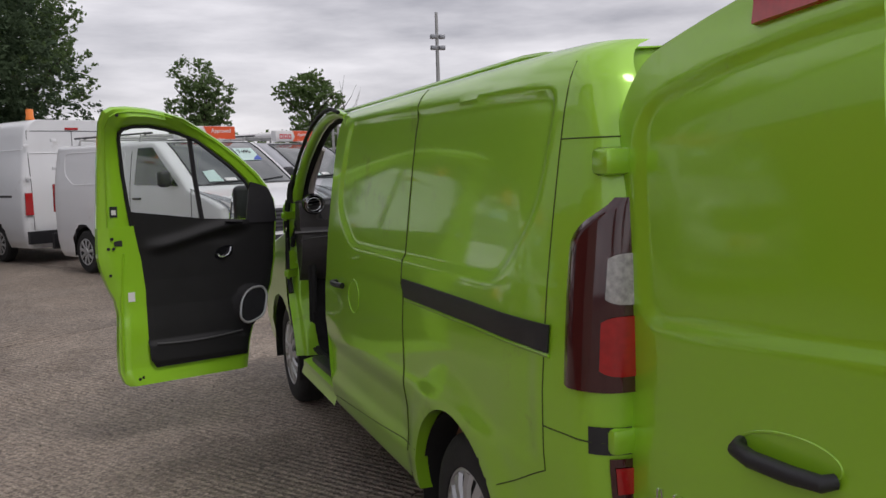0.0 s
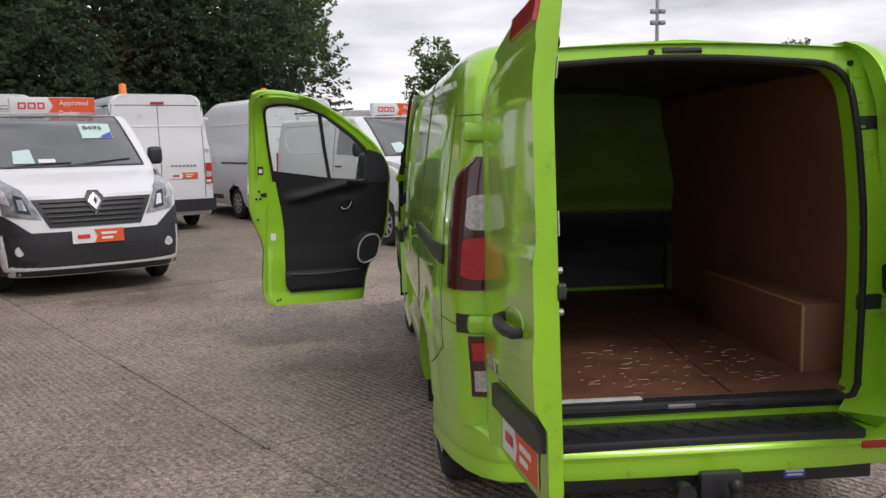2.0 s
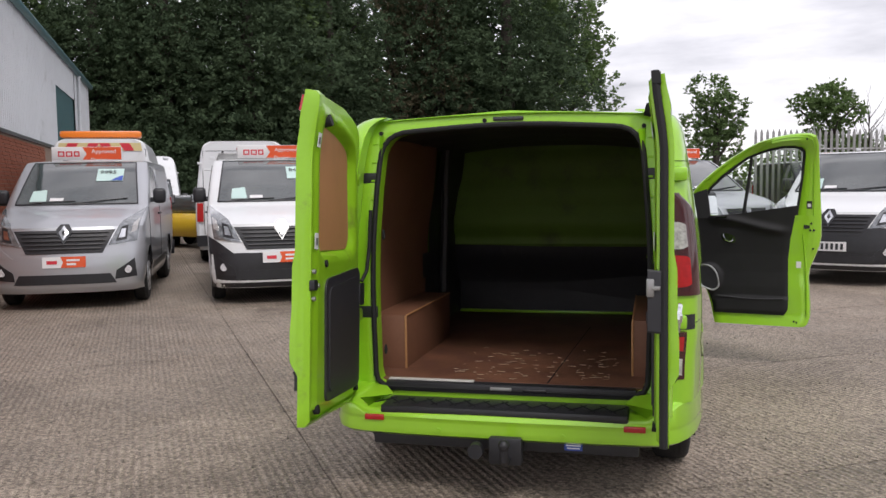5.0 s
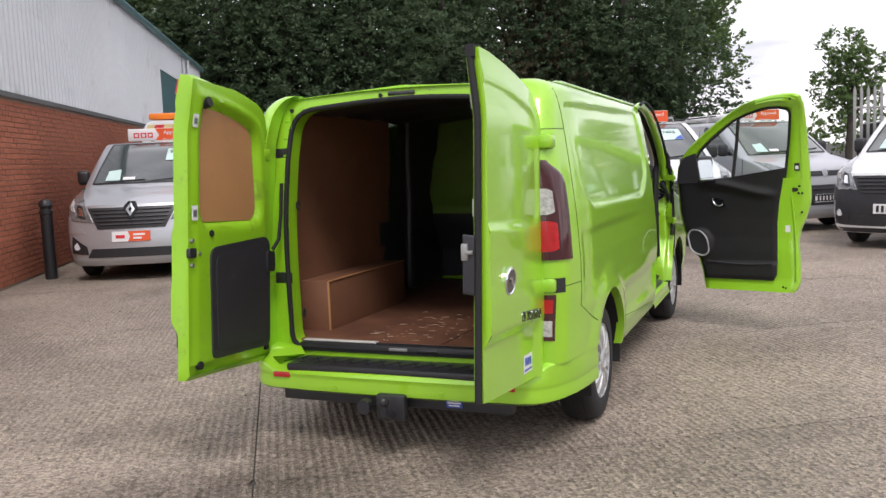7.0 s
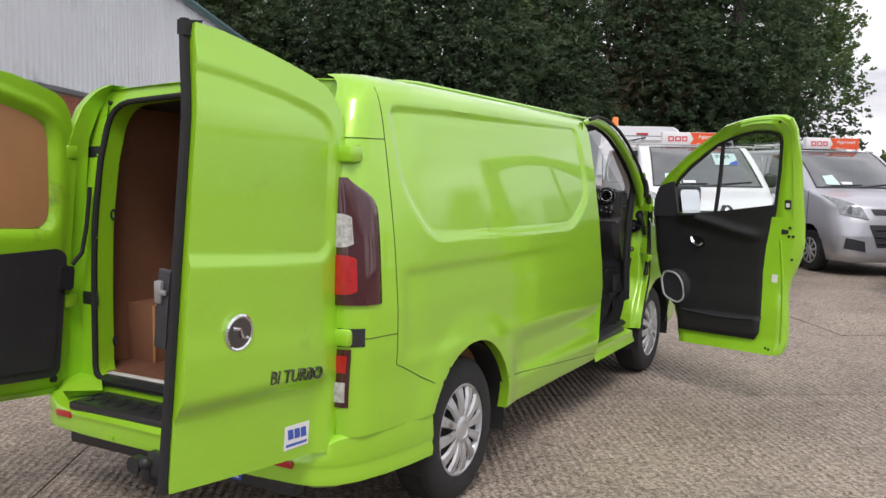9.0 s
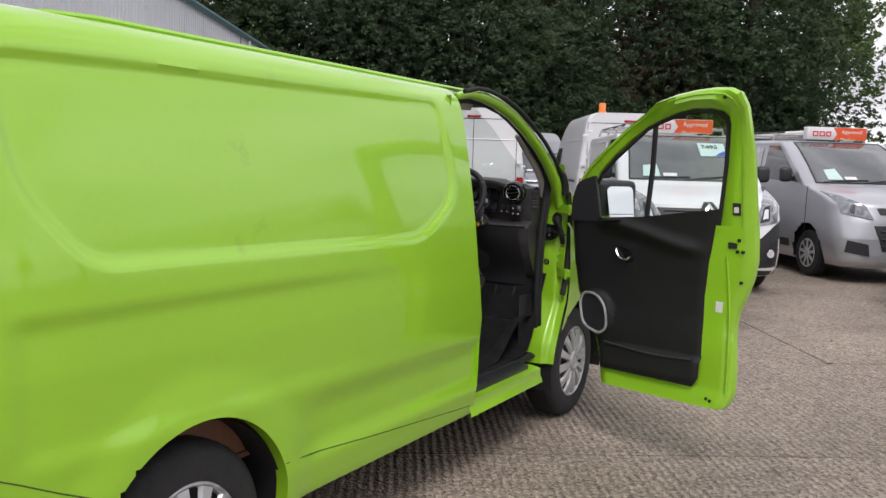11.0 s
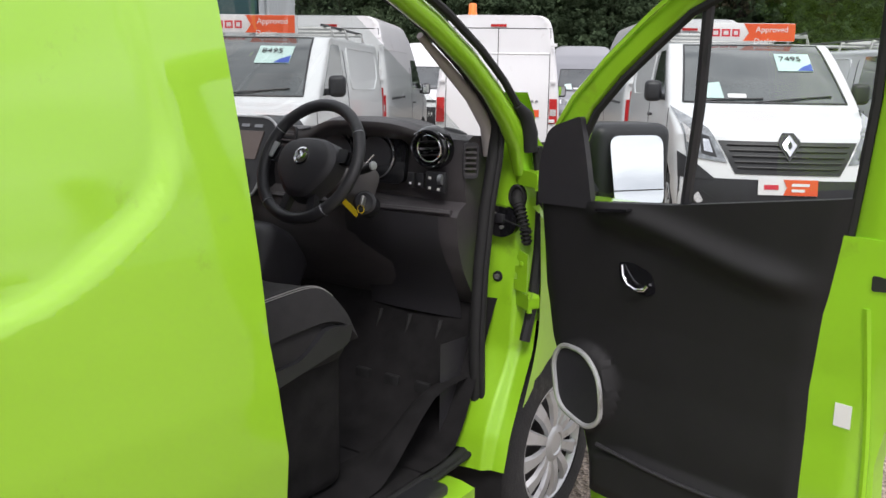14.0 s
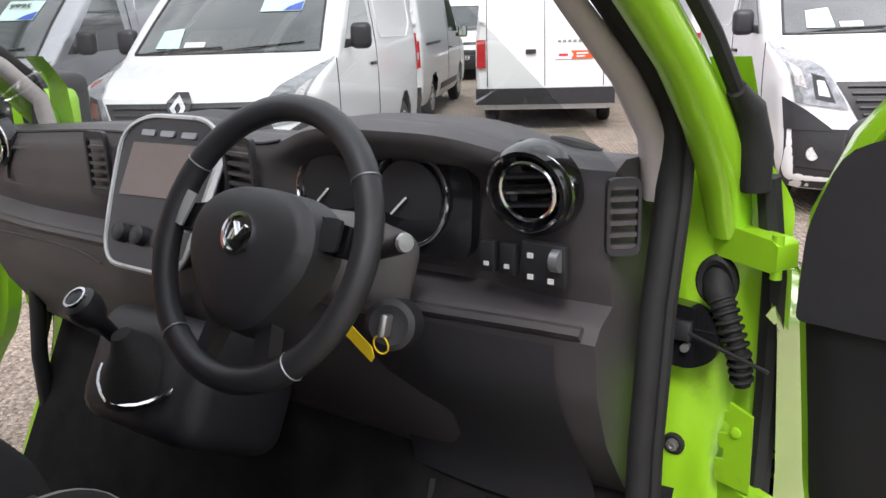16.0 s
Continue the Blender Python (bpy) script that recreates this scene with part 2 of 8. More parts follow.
def tube(bm, pts, r, n=10, closed=False):
    """A round bar along points; r may be one radius or one for each point."""
    pts = [Vector(p) for p in pts]
    k = len(pts)
    rings, ref = [], None
    for i, p in enumerate(pts):
        a = pts[(i - 1) % k] if closed or i else p
        b = pts[(i + 1) % k] if closed or i < k - 1 else p
        t = (b - a).normalized()
        ref = ref if ref is not None else (Vector((0, 0, 1)) if abs(t.z) < 0.9 else Vector((1, 0, 0)))
        s = t.cross(ref).normalized()
        u = s.cross(t).normalized()
        ref = u
        rad = r[i] if isinstance(r, (list, tuple)) else r
        rings.append([bm.verts.new(p + rad * (math.cos(2 * math.pi * j / n) * s + math.sin(2 * math.pi * j / n) * u)) for j in range(n)])
    for a, b in zip(rings, rings[1:] + ([rings[0]] if closed else [])):
        for j in range(n):
            bm.faces.new((a[j], a[(j + 1) % n], b[(j + 1) % n], b[j]))
    if not closed:
        bm.faces.new(rings[0]), bm.faces.new(rings[-1])
    return bm


def sheet(bm, fn, us, vs, keep=None):
    """A grid of faces through fn(u, v)."""
    g = [[bm.verts.new(fn(u, v)) for v in vs] for u in us]
    for i in range(len(us) - 1):
        for j in range(len(vs) - 1):
            if keep is None or keep((us[i] + us[i + 1]) / 2, (vs[j] + vs[j + 1]) / 2):
                bm.faces.new((g[i][j], g[i + 1][j], g[i + 1][j + 1], g[i][j + 1]))
    loose = [v for v in bm.verts if not v.link_faces]
    bmesh.ops.delete(bm, geom=loose, context="VERTS")
    return bm


def slab(bm, outline, fn, depth):
    """A plate: a closed outline of (a, b) pairs, at fn(a, b, 0) in front and fn(a, b, depth) behind."""
    front = [bm.verts.new(fn(a, b, 0)) for a, b in outline]
    back = [bm.verts.new(fn(a, b, depth)) for a, b in outline]
    n = len(outline)
    bm.faces.new(front), bm.faces.new(back[::-1])
    for i in range(n):
        bm.faces.new((front[i], back[i], back[(i + 1) % n], front[(i + 1) % n]))
    return bm


def ring_slab(bm, outer, inner, fn, depth):
    """A frame between two closed outlines of equal length."""
    n = len(outer)
    A = [[bm.verts.new(fn(a, b, d)) for a, b in o] for d in (0, depth) for o in (outer, inner)]
    of, inf, ob, ib = A
    for i in range(n):
        j = (i + 1) % n
        bm.faces.new((of[i], of[j], inf[j], inf[i]))
        bm.faces.new((ob[i], ib[i], ib[j], ob[j]))
        bm.faces.new((of[i], ob[i], ob[j], of[j]))
        bm.faces.new((inf[i], inf[j], ib[j], ib[i]))
    return bm


def lin(a, b, n):
    return [a + (b - a) * i / (n - 1) for i in range(n)]


def interp(x, table):
    """Straight interpolation in a table of (x, y) pairs."""
    if x <= table[0][0]:
        return table[0][1]
    for (a, p), (b, q) in zip(table, table[1:]):
        if x <= b:
            return p + (q - p) * (x - a) / (b - a)
    return table[-1][1]


def smooth(a, b, x):
    t = min(1, max(0, (x - a) / (b - a)))
    return t * t * (3 - 2 * t)


def rounded(pts, r, n=5):
    """Rounds the corners of a closed outline; r may be one radius or one for each corner."""
    out, k = [], len(pts)
    for i, p in enumerate(pts):
        p, a, b = Vector(p).to_2d(), Vector(pts[i - 1]).to_2d(), Vector(pts[(i + 1) % k]).to_2d()
        rr = r[i] if isinstance(r, (list, tuple)) else r
        u, w = (a - p), (b - p)
        d = min(rr, u.length * 0.48, w.length * 0.48)
        s, e = p + u.normalized() * d, p + w.normalized() * d
        for j in range(n):
            t = j / (n - 1)
            out.append(tuple((1 - t) ** 2 * s + 2 * t * (1 - t) * p + t * t * e))
    return out


def resample(pts, n):
    """n points evenly along a closed outline, from its first point."""
    P = [Vector(p).to_2d() for p in pts]
    P.append(P[0])
    d = [0]
    for a, b in zip(P, P[1:]):
        d.append(d[-1] + (b - a).length)
    out, j = [], 0
    for i in range(n):
        t = d[-1] * i / n
        while d[j + 1] < t:
            j += 1
        f = (t - d[j]) / max(1e-9, d[j + 1] - d[j])
        out.append(tuple(P[j].lerp(P[j + 1], f)))
    return out


def words(name, text, size, material, parent, m, depth=0.002, label=""):
    """Raised lettering, in the built-in font, as a mesh."""
    cu = bpy.data.curves.new(name, "FONT")
    cu.body, cu.size, cu.extrude, cu.align_x, cu.align_y = text, size, depth, "CENTER", "CENTER"
    tmp = bpy.data.objects.new(name, cu)
    scene.collection.objects.link(tmp)
    me = bpy.data.meshes.new_from_object(tmp.evaluated_get(bpy.context.evaluated_depsgraph_get()))
    bpy.data.objects.remove(tmp)
    me.materials.append(material)
    ob = new(name, me)
    ob.parent = parent
    ob.matrix_local = m
    if label:
        ob["label"] = label
    return ob

# ---- the yard ----
E1, E2 = Vector((0.545, -0.838, 0)).normalized(), Vector((0.838, 0.545, 0)).normalized()
ROW = math.degrees(math.atan2(-E1.x, E1.y)) + 180


def concrete(name, base, other, rand):
    m = bpy.data.materials.new(name)
    m.use_nodes = True
    nt = m.node_tree
    b = nt.nodes["Principled BSDF"]
    N, L = nt.nodes.new, nt.links.new
    co, mp = N("ShaderNodeTexCoord"), N("ShaderNodeMapping")
    L(co.outputs["Object"], mp.inputs[0])
    mp.inputs["Rotation"].default_value = (0, 0, radians(56.9))

    def noise_of(scale, detail, rough=0.6, vec=None):
        n = N("ShaderNodeTexNoise")
        n.inputs["Scale"].default_value, n.inputs["Detail"].default_value, n.inputs["Roughness"].default_value = scale, detail, rough
        L(vec or mp.outputs[0], n.inputs["Vector"])
        return n.outputs["Fac"]

    def mixed(a, c, fac, kind="MIX"):
        x = N("ShaderNodeMix")
        x.data_type, x.blend_type = "RGBA", kind
        for i, v in ((6, a), (7, c)):
            if isinstance(v, tuple):
                x.inputs[i].default_value = (*v, 1)
            else:
                L(v, x.inputs[i])
        if isinstance(fac, float):
            x.inputs[0].default_value = fac
        else:
            L(fac, x.inputs[0])
        return x.outputs[2]

    def ramp(v, lo, hi):
        r = N("ShaderNodeMapRange")
        r.inputs[1].default_value, r.inputs[2].default_value = lo, hi
        L(v, r.inputs[0])
        return r.outputs[0]
    stones = N("ShaderNodeTexVoronoi")
    stones.inputs["Scale"].default_value = 62
    L(mp.outputs[0], stones.inputs["Vector"])
    col = mixed(base, other, ramp(noise_of(0.7, 5), 0.38, 0.62))
    grain = mixed((0.22, 0.20, 0.185), (1.85, 1.78, 1.70), stones.outputs["Color"])
    col = mixed(col, grain, 0.85, "MULTIPLY")
    groove = N("ShaderNodeTexWave")
    groove.wave_type, groove.bands_direction = "BANDS", "Y"
    groove.inputs["Scale"].default_value, groove.inputs["Distortion"].default_value = 6.8, 1.3
    groove.inputs["Detail"].default_value, groove.inputs["Detail Scale"].default_value = 3.0, 3.0
    L(mp.outputs[0], groove.inputs["Vector"])
    # patchy darker colour in the low part of each groove
    groove_tone = mixed((1, 1, 1), (0.76, 0.745, 0.73), ramp(groove.outputs["Fac"], 0.55, 0.15))
    col = mixed(col, groove_tone, ramp(noise_of(0.9, 4), 0.30, 0.62), "MULTIPLY")
    grit2 = mixed((0.55, 0.53, 0.50), (1.5, 1.46, 1.42), ramp(noise_of(120, 2, 0.5), 0.38, 0.62))
    col = mixed(col, grit2, 0.6, "MULTIPLY")
    stain = ramp(noise_of(0.33, 7, 0.7), 0.54, 0.70)
    col = mixed(col, mixed(col, (0.42, 0.40, 0.38), 1.0, "MULTIPLY"), stain)
    pale = ramp(noise_of(1.6, 8, 0.78), 0.56, 0.72)
    col = mixed(col, (0.40, 0.35, 0.30), mixed((0, 0, 0), (0.45, 0.45, 0.45), pale))
    if rand:
        info, hsv, rr = N("ShaderNodeObjectInfo"), N("ShaderNodeHueSaturation"), N("ShaderNodeMapRange")
        L(info.outputs["Random"], rr.inputs[0])
        rr.inputs[3].default_value, rr.inputs[4].default_value = 1 - rand, 1 + rand
        L(rr.outputs[0], hsv.inputs["Value"]), L(col, hsv.inputs["Color"])
        col = hsv.outputs[0]
    L(col, b.inputs["Base Color"])
    rg = ramp(noise_of(1.1, 5), 0.2, 0.8)
    r2 = N("ShaderNodeMapRange")
    r2.inputs[3].default_value, r2.inputs[4].default_value = 0.55, 0.85
    L(rg, r2.inputs[0]), L(r2.outputs[0], b.inputs["Roughness"])
    wave = N("ShaderNodeTexWave")
    wave.wave_type, wave.bands_direction = "BANDS", "Y"
    wave.inputs["Scale"].default_value, wave.inputs["Distortion"].default_value = 6.8, 1.3
    wave.inputs["Detail"].default_value, wave.inputs["Detail Scale"].default_value = 3.0, 3.0
    L(mp.outputs[0], wave.inputs["Vector"])
    patchy = N("ShaderNodeMath")
    patchy.operation = "MULTIPLY"
    L(wave.outputs["Fac"], patchy.inputs[0]), L(ramp(noise_of(0.8, 5, 0.65), 0.32, 0.66), patchy.inputs[1])
    h1, h2 = N("ShaderNodeBump"), N("ShaderNodeBump")
    h1.inputs["Strength"].default_value, h1.inputs["Distance"].default_value = 0.55, 0.03
    h2.inputs["Strength"].default_value, h2.inputs["Distance"].default_value = 0.8, 0.010
    L(patchy.outputs[0], h1.inputs["Height"]), L(stones.outputs["Distance"], h2.inputs["Height"])
    L(h1.outputs[0], h2.inputs["Normal"]), L(h2.outputs[0], b.inputs["Normal"])
    return m


CONCRETE = concrete("tamped_concrete", (0.300, 0.261, 0.222), (0.220, 0.193, 0.166), 0.13)
JOINT = mat("joint_filler", (0.075, 0.066, 0.058), rough=0.9, var=0.3, scale=3, fine=40, bump=0.5, bump_scale=60)
ground = solo("ground", sheet(B(), lambda x, y: Vector((x, y, -0.012)), [-900, -120, -40, -12, 0, 12, 40, 120, 900], [-900, -120, -40, -12, 0, 12, 40, 120, 900]), JOINT, kind="structure", label="bare yard ground under the concrete", category="ground")
yard = thing("pavement", label="tamped brown concrete yard slabs with dark joints", category="pavement", kind="structure")
CUT1 = [-40, -30, -22, -17, -12.6, -7.6, -4.4, -2.19, 0.13, 4.7, 9.2, 14, 20, 30]
CUT2 = [-36, -24, -18.7, -12.7, -6.7, -0.68, 5.33, 11.3, 17.3, 24, 32, 40]
slab_rng = random.Random(12)
for a0, a1 in zip(CUT1, CUT1[1:]):
    for b0, b1 in zip(CUT2, CUT2[1:]):
        g = 0.0045
        bm = B()
        dz = slab_rng.uniform(-0.003, 0.0)
        pts = [(a0 + g, b0 + g), (a1 - g, b0 + g), (a1 - g, b1 - g), (a0 + g, b1 - g)]
        c = E1 * (a0 + a1) / 2 + E2 * (b0 + b1) / 2
        slab(bm, rounded(pts, 0.04, 3), lambda a, b, d: E1 * a + E2 * b + Vector((0, 0, dz + d)), -0.011)
        part("slab", bm, CONCRETE, yard, smooth=0)
grit_rng = random.Random(3)
grit = B()
for i in range(700):
    a, b = grit_rng.uniform(-7, 4), grit_rng.uniform(-5, 6)
    p = E1 * a + E2 * b
    if abs(p.x) < 1.0 and 0 < p.y < 5:
        continue
    s = grit_rng.uniform(0.002, 0.006)
    bmesh.ops.create_cube(grit, size=s * 2, matrix=Matrix.Translation((p.x, p.y, s * 0.6)) @ Matrix.Rotation(grit_rng.uniform(0, 6), 4, (1, grit_rng.random(), 0.5)))
solo("loose_grit", grit, mat("grit", (0.36, 0.32, 0.27), rough=0.9, var=0.4, scale=50), kind="stuff", label="scattered loose grit and straw bits", category="grit", smooth=0)

# brick and cladding workshop
WDIR = Vector((-0.51, 0.86, 0)).normalized()
WN = Vector((WDIR.y, -WDIR.x, 0))
W0 = Vector((-8.1, 4.8, 0))
BRICK = mat("red_brick", (0.42, 0.135, 0.070), rough=0.85, var=0.16, scale=8, fine=70, bump=0.35, bump_scale=90, rand=0.16)
MORTAR = mat("mortar", (0.36, 0.27, 0.21), rough=0.95, var=0.15, scale=20, bump=0.3, bump_scale=120)
CLAD = mat("white_cladding", (0.66, 0.68, 0.70), rough=0.45, var=0.05, scale=0.8, fine=12, dirt=((0.47, 0.49, 0.49), 0.12, 1.3))
TEAL = mat("teal_flashing", (0.06, 0.14, 0.15), rough=0.45, var=0.1)
ROOFSHEET = mat("grey_roof_sheet", (0.25, 0.27, 0.28), rough=0.6, var=0.12, scale=2)
A0, A1, BRICK_H, EAVE = -5.0, 22.6, 2.65, 5.3


def wall_point(a, z, out=0.0):
    p = W0 + WDIR * a + WN * out
    return Vector((p.x, p.y, z))


workshop = thing("workshop", label="workshop with red brick below white ribbed cladding", category="building", kind="structure")
core = B()
slab(core, [(A0, 0), (A1, 0), (A1, BRICK_H), (A0, BRICK_H)], lambda a, z, d: wall_point(a, z, d), -0.28)
part("brick_wall", core, MORTAR, workshop, smooth=0)
clad = B()
DOOR_A, DOOR_B, DOOR_T = 13.4, 17.9, 4.4
rib = []
a = A0
while a < A1:
    rib += [(a, 0.0), (a + 0.10, 0.0), (a + 0.125, 0.028), (a + 0.175, 0.028)]
    a += 0.20
for z0, z1, lo, hi in ((BRICK_H + 0.02, EAVE, A0, DOOR_A), (DOOR_T, EAVE, DOOR_A, DOOR_B), (BRICK_H + 0.02, EAVE, DOOR_B, A1)):
    seg = [q for q in rib if lo <= q[0] <= hi]
    top, bot = [clad.verts.new(wall_point(q[0], z1, 0.03 + q[1])) for q in seg], [clad.verts.new(wall_point(q[0], z0, 0.03 + q[1])) for q in seg]
    for i in range(len(seg) - 1):
        clad.faces.new((bot[i], bot[i + 1], top[i + 1], top[i]))
part("cladding", clad, CLAD, workshop, "white ribbed steel cladding", smooth=20)
back = B()
slab(back, [(A0, BRICK_H), (A1, BRICK_H), (A1, EAVE), (A0, EAVE)], lambda a, z, d: wall_point(a, z, d), -0.25)
part("inner_wall", back, TEAL, workshop)
trims = B()
box(trims, (0, 0, 0), (A1 - A0, 0.10, 0.07), 0, Matrix.Translation(wall_point((A0 + A1) / 2, BRICK_H + 0.01, 0.03)) @ Matrix.Rotation(math.atan2(WDIR.y, WDIR.x), 4, "Z"))
part("drip_flashing", trims, GREYPAINT, workshop)
gut = B()
tube(gut, [wall_point(A0 - 0.2, EAVE + 0.02, 0.14), wall_point(A1 + 0.1, EAVE + 0.02, 0.14)], 0.085, 10)
part("gutter", gut, TEAL, workshop, "dark teal eaves gutter")
for a in (18.7,):
    pipe = B()
    tube(pipe, [wall_point(a, EAVE, 0.14), wall_point(a, EAVE - 0.25, 0.12), wall_point(a, 0.1, 0.12)], 0.055, 10)
    part("downpipe", pipe, CLAD, workshop)
rf = B()
slab(rf, [(A0 - 0.2, 0.12), (A1 + 0.1, 0.12), (A1 + 0.1, -9), (A0 - 0.2, -9)], lambda a, o, d: wall_point(a, EAVE + 0.08 + d - 0.24 * (o - 0.12), o), 0.06)
part("roof", rf, ROOFSHEET, workshop)
endw = B()
slab(endw, [(0, 0), (-9, 0), (-9, EAVE + 2.1), (0, EAVE)], lambda o, z, d: wall_point(A0 + d, z, o), 0.2)
slab(endw, [(0, 0), (-9, 0), (-9, EAVE + 2.1), (0, EAVE)], lambda o, z, d: wall_point(A1 - d, z, o), 0.2)
part("gable_wall", endw, MORTAR, workshop)
# bricks, course by course
def brick_mesh(l):
    bm = B()
    box(bm, (0, 0, 0), (l, 0.03, 0.065), 0.004, seg=1)
    return mesh_of(bm, "brick", BRICK, 0)


BRICKS = brick_mesh(0.215), brick_mesh(0.1025)
turn = Matrix.Rotation(math.atan2(WDIR.y, WDIR.x), 4, "Z")
far = B()
count = 0
for c in range(34):
    z = 0.04 + 0.075 * c
    a, k = A0 + (0.1125 if c % 2 else 0.0), 0
    while a < 11.0:
        near = -0.9 < a < 1.75 and c > 5
        m = Matrix.Translation(wall_point(a + 0.1075, z + 0.033, 0.004 + 0.002 * math.sin(37 * a + 11 * c))) @ turn
        if near and count < 300:
            ob = new("brick", BRICKS[0])
            ob.parent, ob.matrix_local = workshop, m
            count += 1
        else:
            bmesh.ops.create_cube(far, size=1, matrix=m @ Matrix.Diagonal((0.215, 0.03, 0.065, 1)))
        a += 0.225
ob = part("brickwork", far, BRICK, workshop, smooth=0)
ob["kind"] = "stuff"
# black bollard before the wall
post = B()
lathe(post, [(0.085, 0), (0.085, 0.95), (0.095, 0.955), (0.095, 1.0), (0.08, 1.01), (0.08, 1.06), (0.10, 1.065), (0.10, 1.10), (0.06, 1.16), (0.01, 1.17)], 20)
solo("bollard", post, BLACK, Matrix.Translation(wall_point(0.75, 0, 0.33)), "black cast bollard beside the brick wall", "bollard")
post = B()
lathe(post, [(0.16, 0), (0.16, 0.8), (0.14, 0.86), (0.02, 0.9)], 20)


# ---- trees ----
def leaf_material(name, a, b):
    m = mat(name, a, rough=0.65, tint=b, var=0.2, scale=0.9, fine=9, spec=0.08)
    nt = m.node_tree
    p, out = nt.nodes["Principled BSDF"], nt.nodes["Material Output"]
    back, both = nt.nodes.new("ShaderNodeBsdfTranslucent"), nt.nodes.new("ShaderNodeMixShader")
    nt.links.new(p.inputs["Base Color"].links[0].from_socket, back.inputs[0])
    both.inputs[0].default_value = 0.42
    nt.links.new(p.outputs[0], both.inputs[1]), nt.links.new(back.outputs[0], both.inputs[2]), nt.links.new(both.outputs[0], out.inputs[0])
    return m


CONIFER = leaf_material("dark_conifer_leaf", (0.115, 0.160, 0.085), (0.052, 0.084, 0.048))
BROAD = leaf_material("broad_leaf", (0.20, 0.28, 0.11), (0.10, 0.16, 0.065))
COPPER = leaf_material("copper_leaf", (0.21, 0.17, 0.115), (0.10, 0.105, 0.06))
FRESH = leaf_material("fresh_leaf", (0.18, 0.26, 0.09), (0.095, 0.15, 0.06))
BARK = mat("bark", (0.09, 0.075, 0.06), rough=0.9, var=0.3, scale=6, bump=0.5, bump_scale=25)


def crown(rng, blobs, n, size, droop=0.0):
    """Small leaves in sprays on and in a set of (x, y, z, rx, rz) lobes."""
    verts, faces = [], []
    vol = [b[3] * b[3] * b[4] for b in blobs]
    tot = sum(vol)
    per = 14
    for blob, v in zip(blobs, vol):
        for i in range(int(n * v / tot / per) + 1):
            d = Vector((rng.gauss(0, 1), rng.gauss(0, 1), rng.gauss(0, 1))).normalized()
            r = 0.50 + 0.55 * rng.random() ** 0.6
            lump = 1 + 0.34 * noise.noise(d * 2.6 + Vector(blob[:3]))
            c = Vector((blob[0] + d.x * blob[3] * r * lump, blob[1] + d.y * blob[3] * r * lump, blob[2] + d.z * blob[4] * r * lump))
            out = (Vector((d.x, d.y, 0)) + Vector((0, 0, 0.35 - droop)) + 0.35 * Vector((rng.gauss(0, 1), rng.gauss(0, 1), rng.gauss(0, 1)))).normalized()
            reach = rng.uniform(2.2, 4.2) * size
            for k in range(per):
                f = rng.random()
                p = c + out * reach * f + Vector((rng.gauss(0, 1), rng.gauss(0, 1), rng.gauss(0, 0.8))) * size * 1.1 * (1.15 - f)
                nrm = (out.cross(Vector((rng.gauss(0, 1), rng.gauss(0, 1), rng.gauss(0, 1)))) + Vector((0, 0, 0.7)) + d * 0.5).normalized()
                t = (out + 0.7 * Vector((rng.gauss(0, 1), rng.gauss(0, 1), rng.gauss(0, 1)))).normalized()
                s = nrm.cross(t).normalized()
                a = size * rng.uniform(0.6, 1.35)
                q = len(verts)
                verts += [p - t * a * 0.9, p + s * a * 0.5, p + t * a, p - s * a * 0.5]
                faces.append((q, q + 1, q + 2, q + 3))
    me = bpy.data.meshes.new("crown")
    me.from_pydata(verts, [], faces)
    return me


def tree(rng, h, w, leaf, n, size, conifer=False, label="", lobes=9):
    root = thing("tree", label=label, category="tree")
    bm = B()
    top = h * (0.92 if conifer else 0.62)
    tube(bm, [(0, 0, -0.1), (0.05, 0.02, h * 0.2), (0.1, -0.05, h * 0.4), (0.02, 0.05, top)], [w * 0.06, w * 0.05, w * 0.04, w * 0.012], 8)
    if not conifer:
        for i in range(7):
            a, z = i * 2.4, h * (0.28 + 0.05 * i)
            tube(bm, [(0.03, 0, z), (0.35 * w * math.cos(a) * 0.5, 0.35 * w * math.sin(a) * 0.5, z + 0.13 * h), (0.36 * w * math.cos(a), 0.36 * w * math.sin(a), z + 0.24 * h)], [w * 0.022, w * 0.015, w * 0.006], 6)
    part("trunk", bm, BARK, root)
    blobs = []
    if conifer:
        for i in range(lobes):
            f = i / (lobes - 1)
            r = w * 0.5 * (1 - 0.72 * f ** 1.5) * rng.uniform(0.85, 1.1)
            a = rng.uniform(0, 6.28)
            blobs.append((0.25 * r * math.cos(a), 0.25 * r * math.sin(a), h * (0.10 + 0.86 * f), r, h * 0.12))
    else:
        for i in range(lobes):
            a, f = rng.uniform(0, 6.28), rng.random()
            rr = w * 0.5 * (0.25 + 0.5 * rng.random())
            z = h * (0.30 + 0.58 * f)
            blobs.append((rr * math.cos(a) * (1.15 - 0.6 * f), rr * math.sin(a) * (1.15 - 0.6 * f), z, w * rng.uniform(0.16, 0.27), h * rng.uniform(0.09, 0.15)))
    me = crown(rng, blobs, n, size, 0.55 if conifer else 0.1)
    me.materials.append(leaf)
    ob = new("crown", me)
    ob.parent = root
    return root


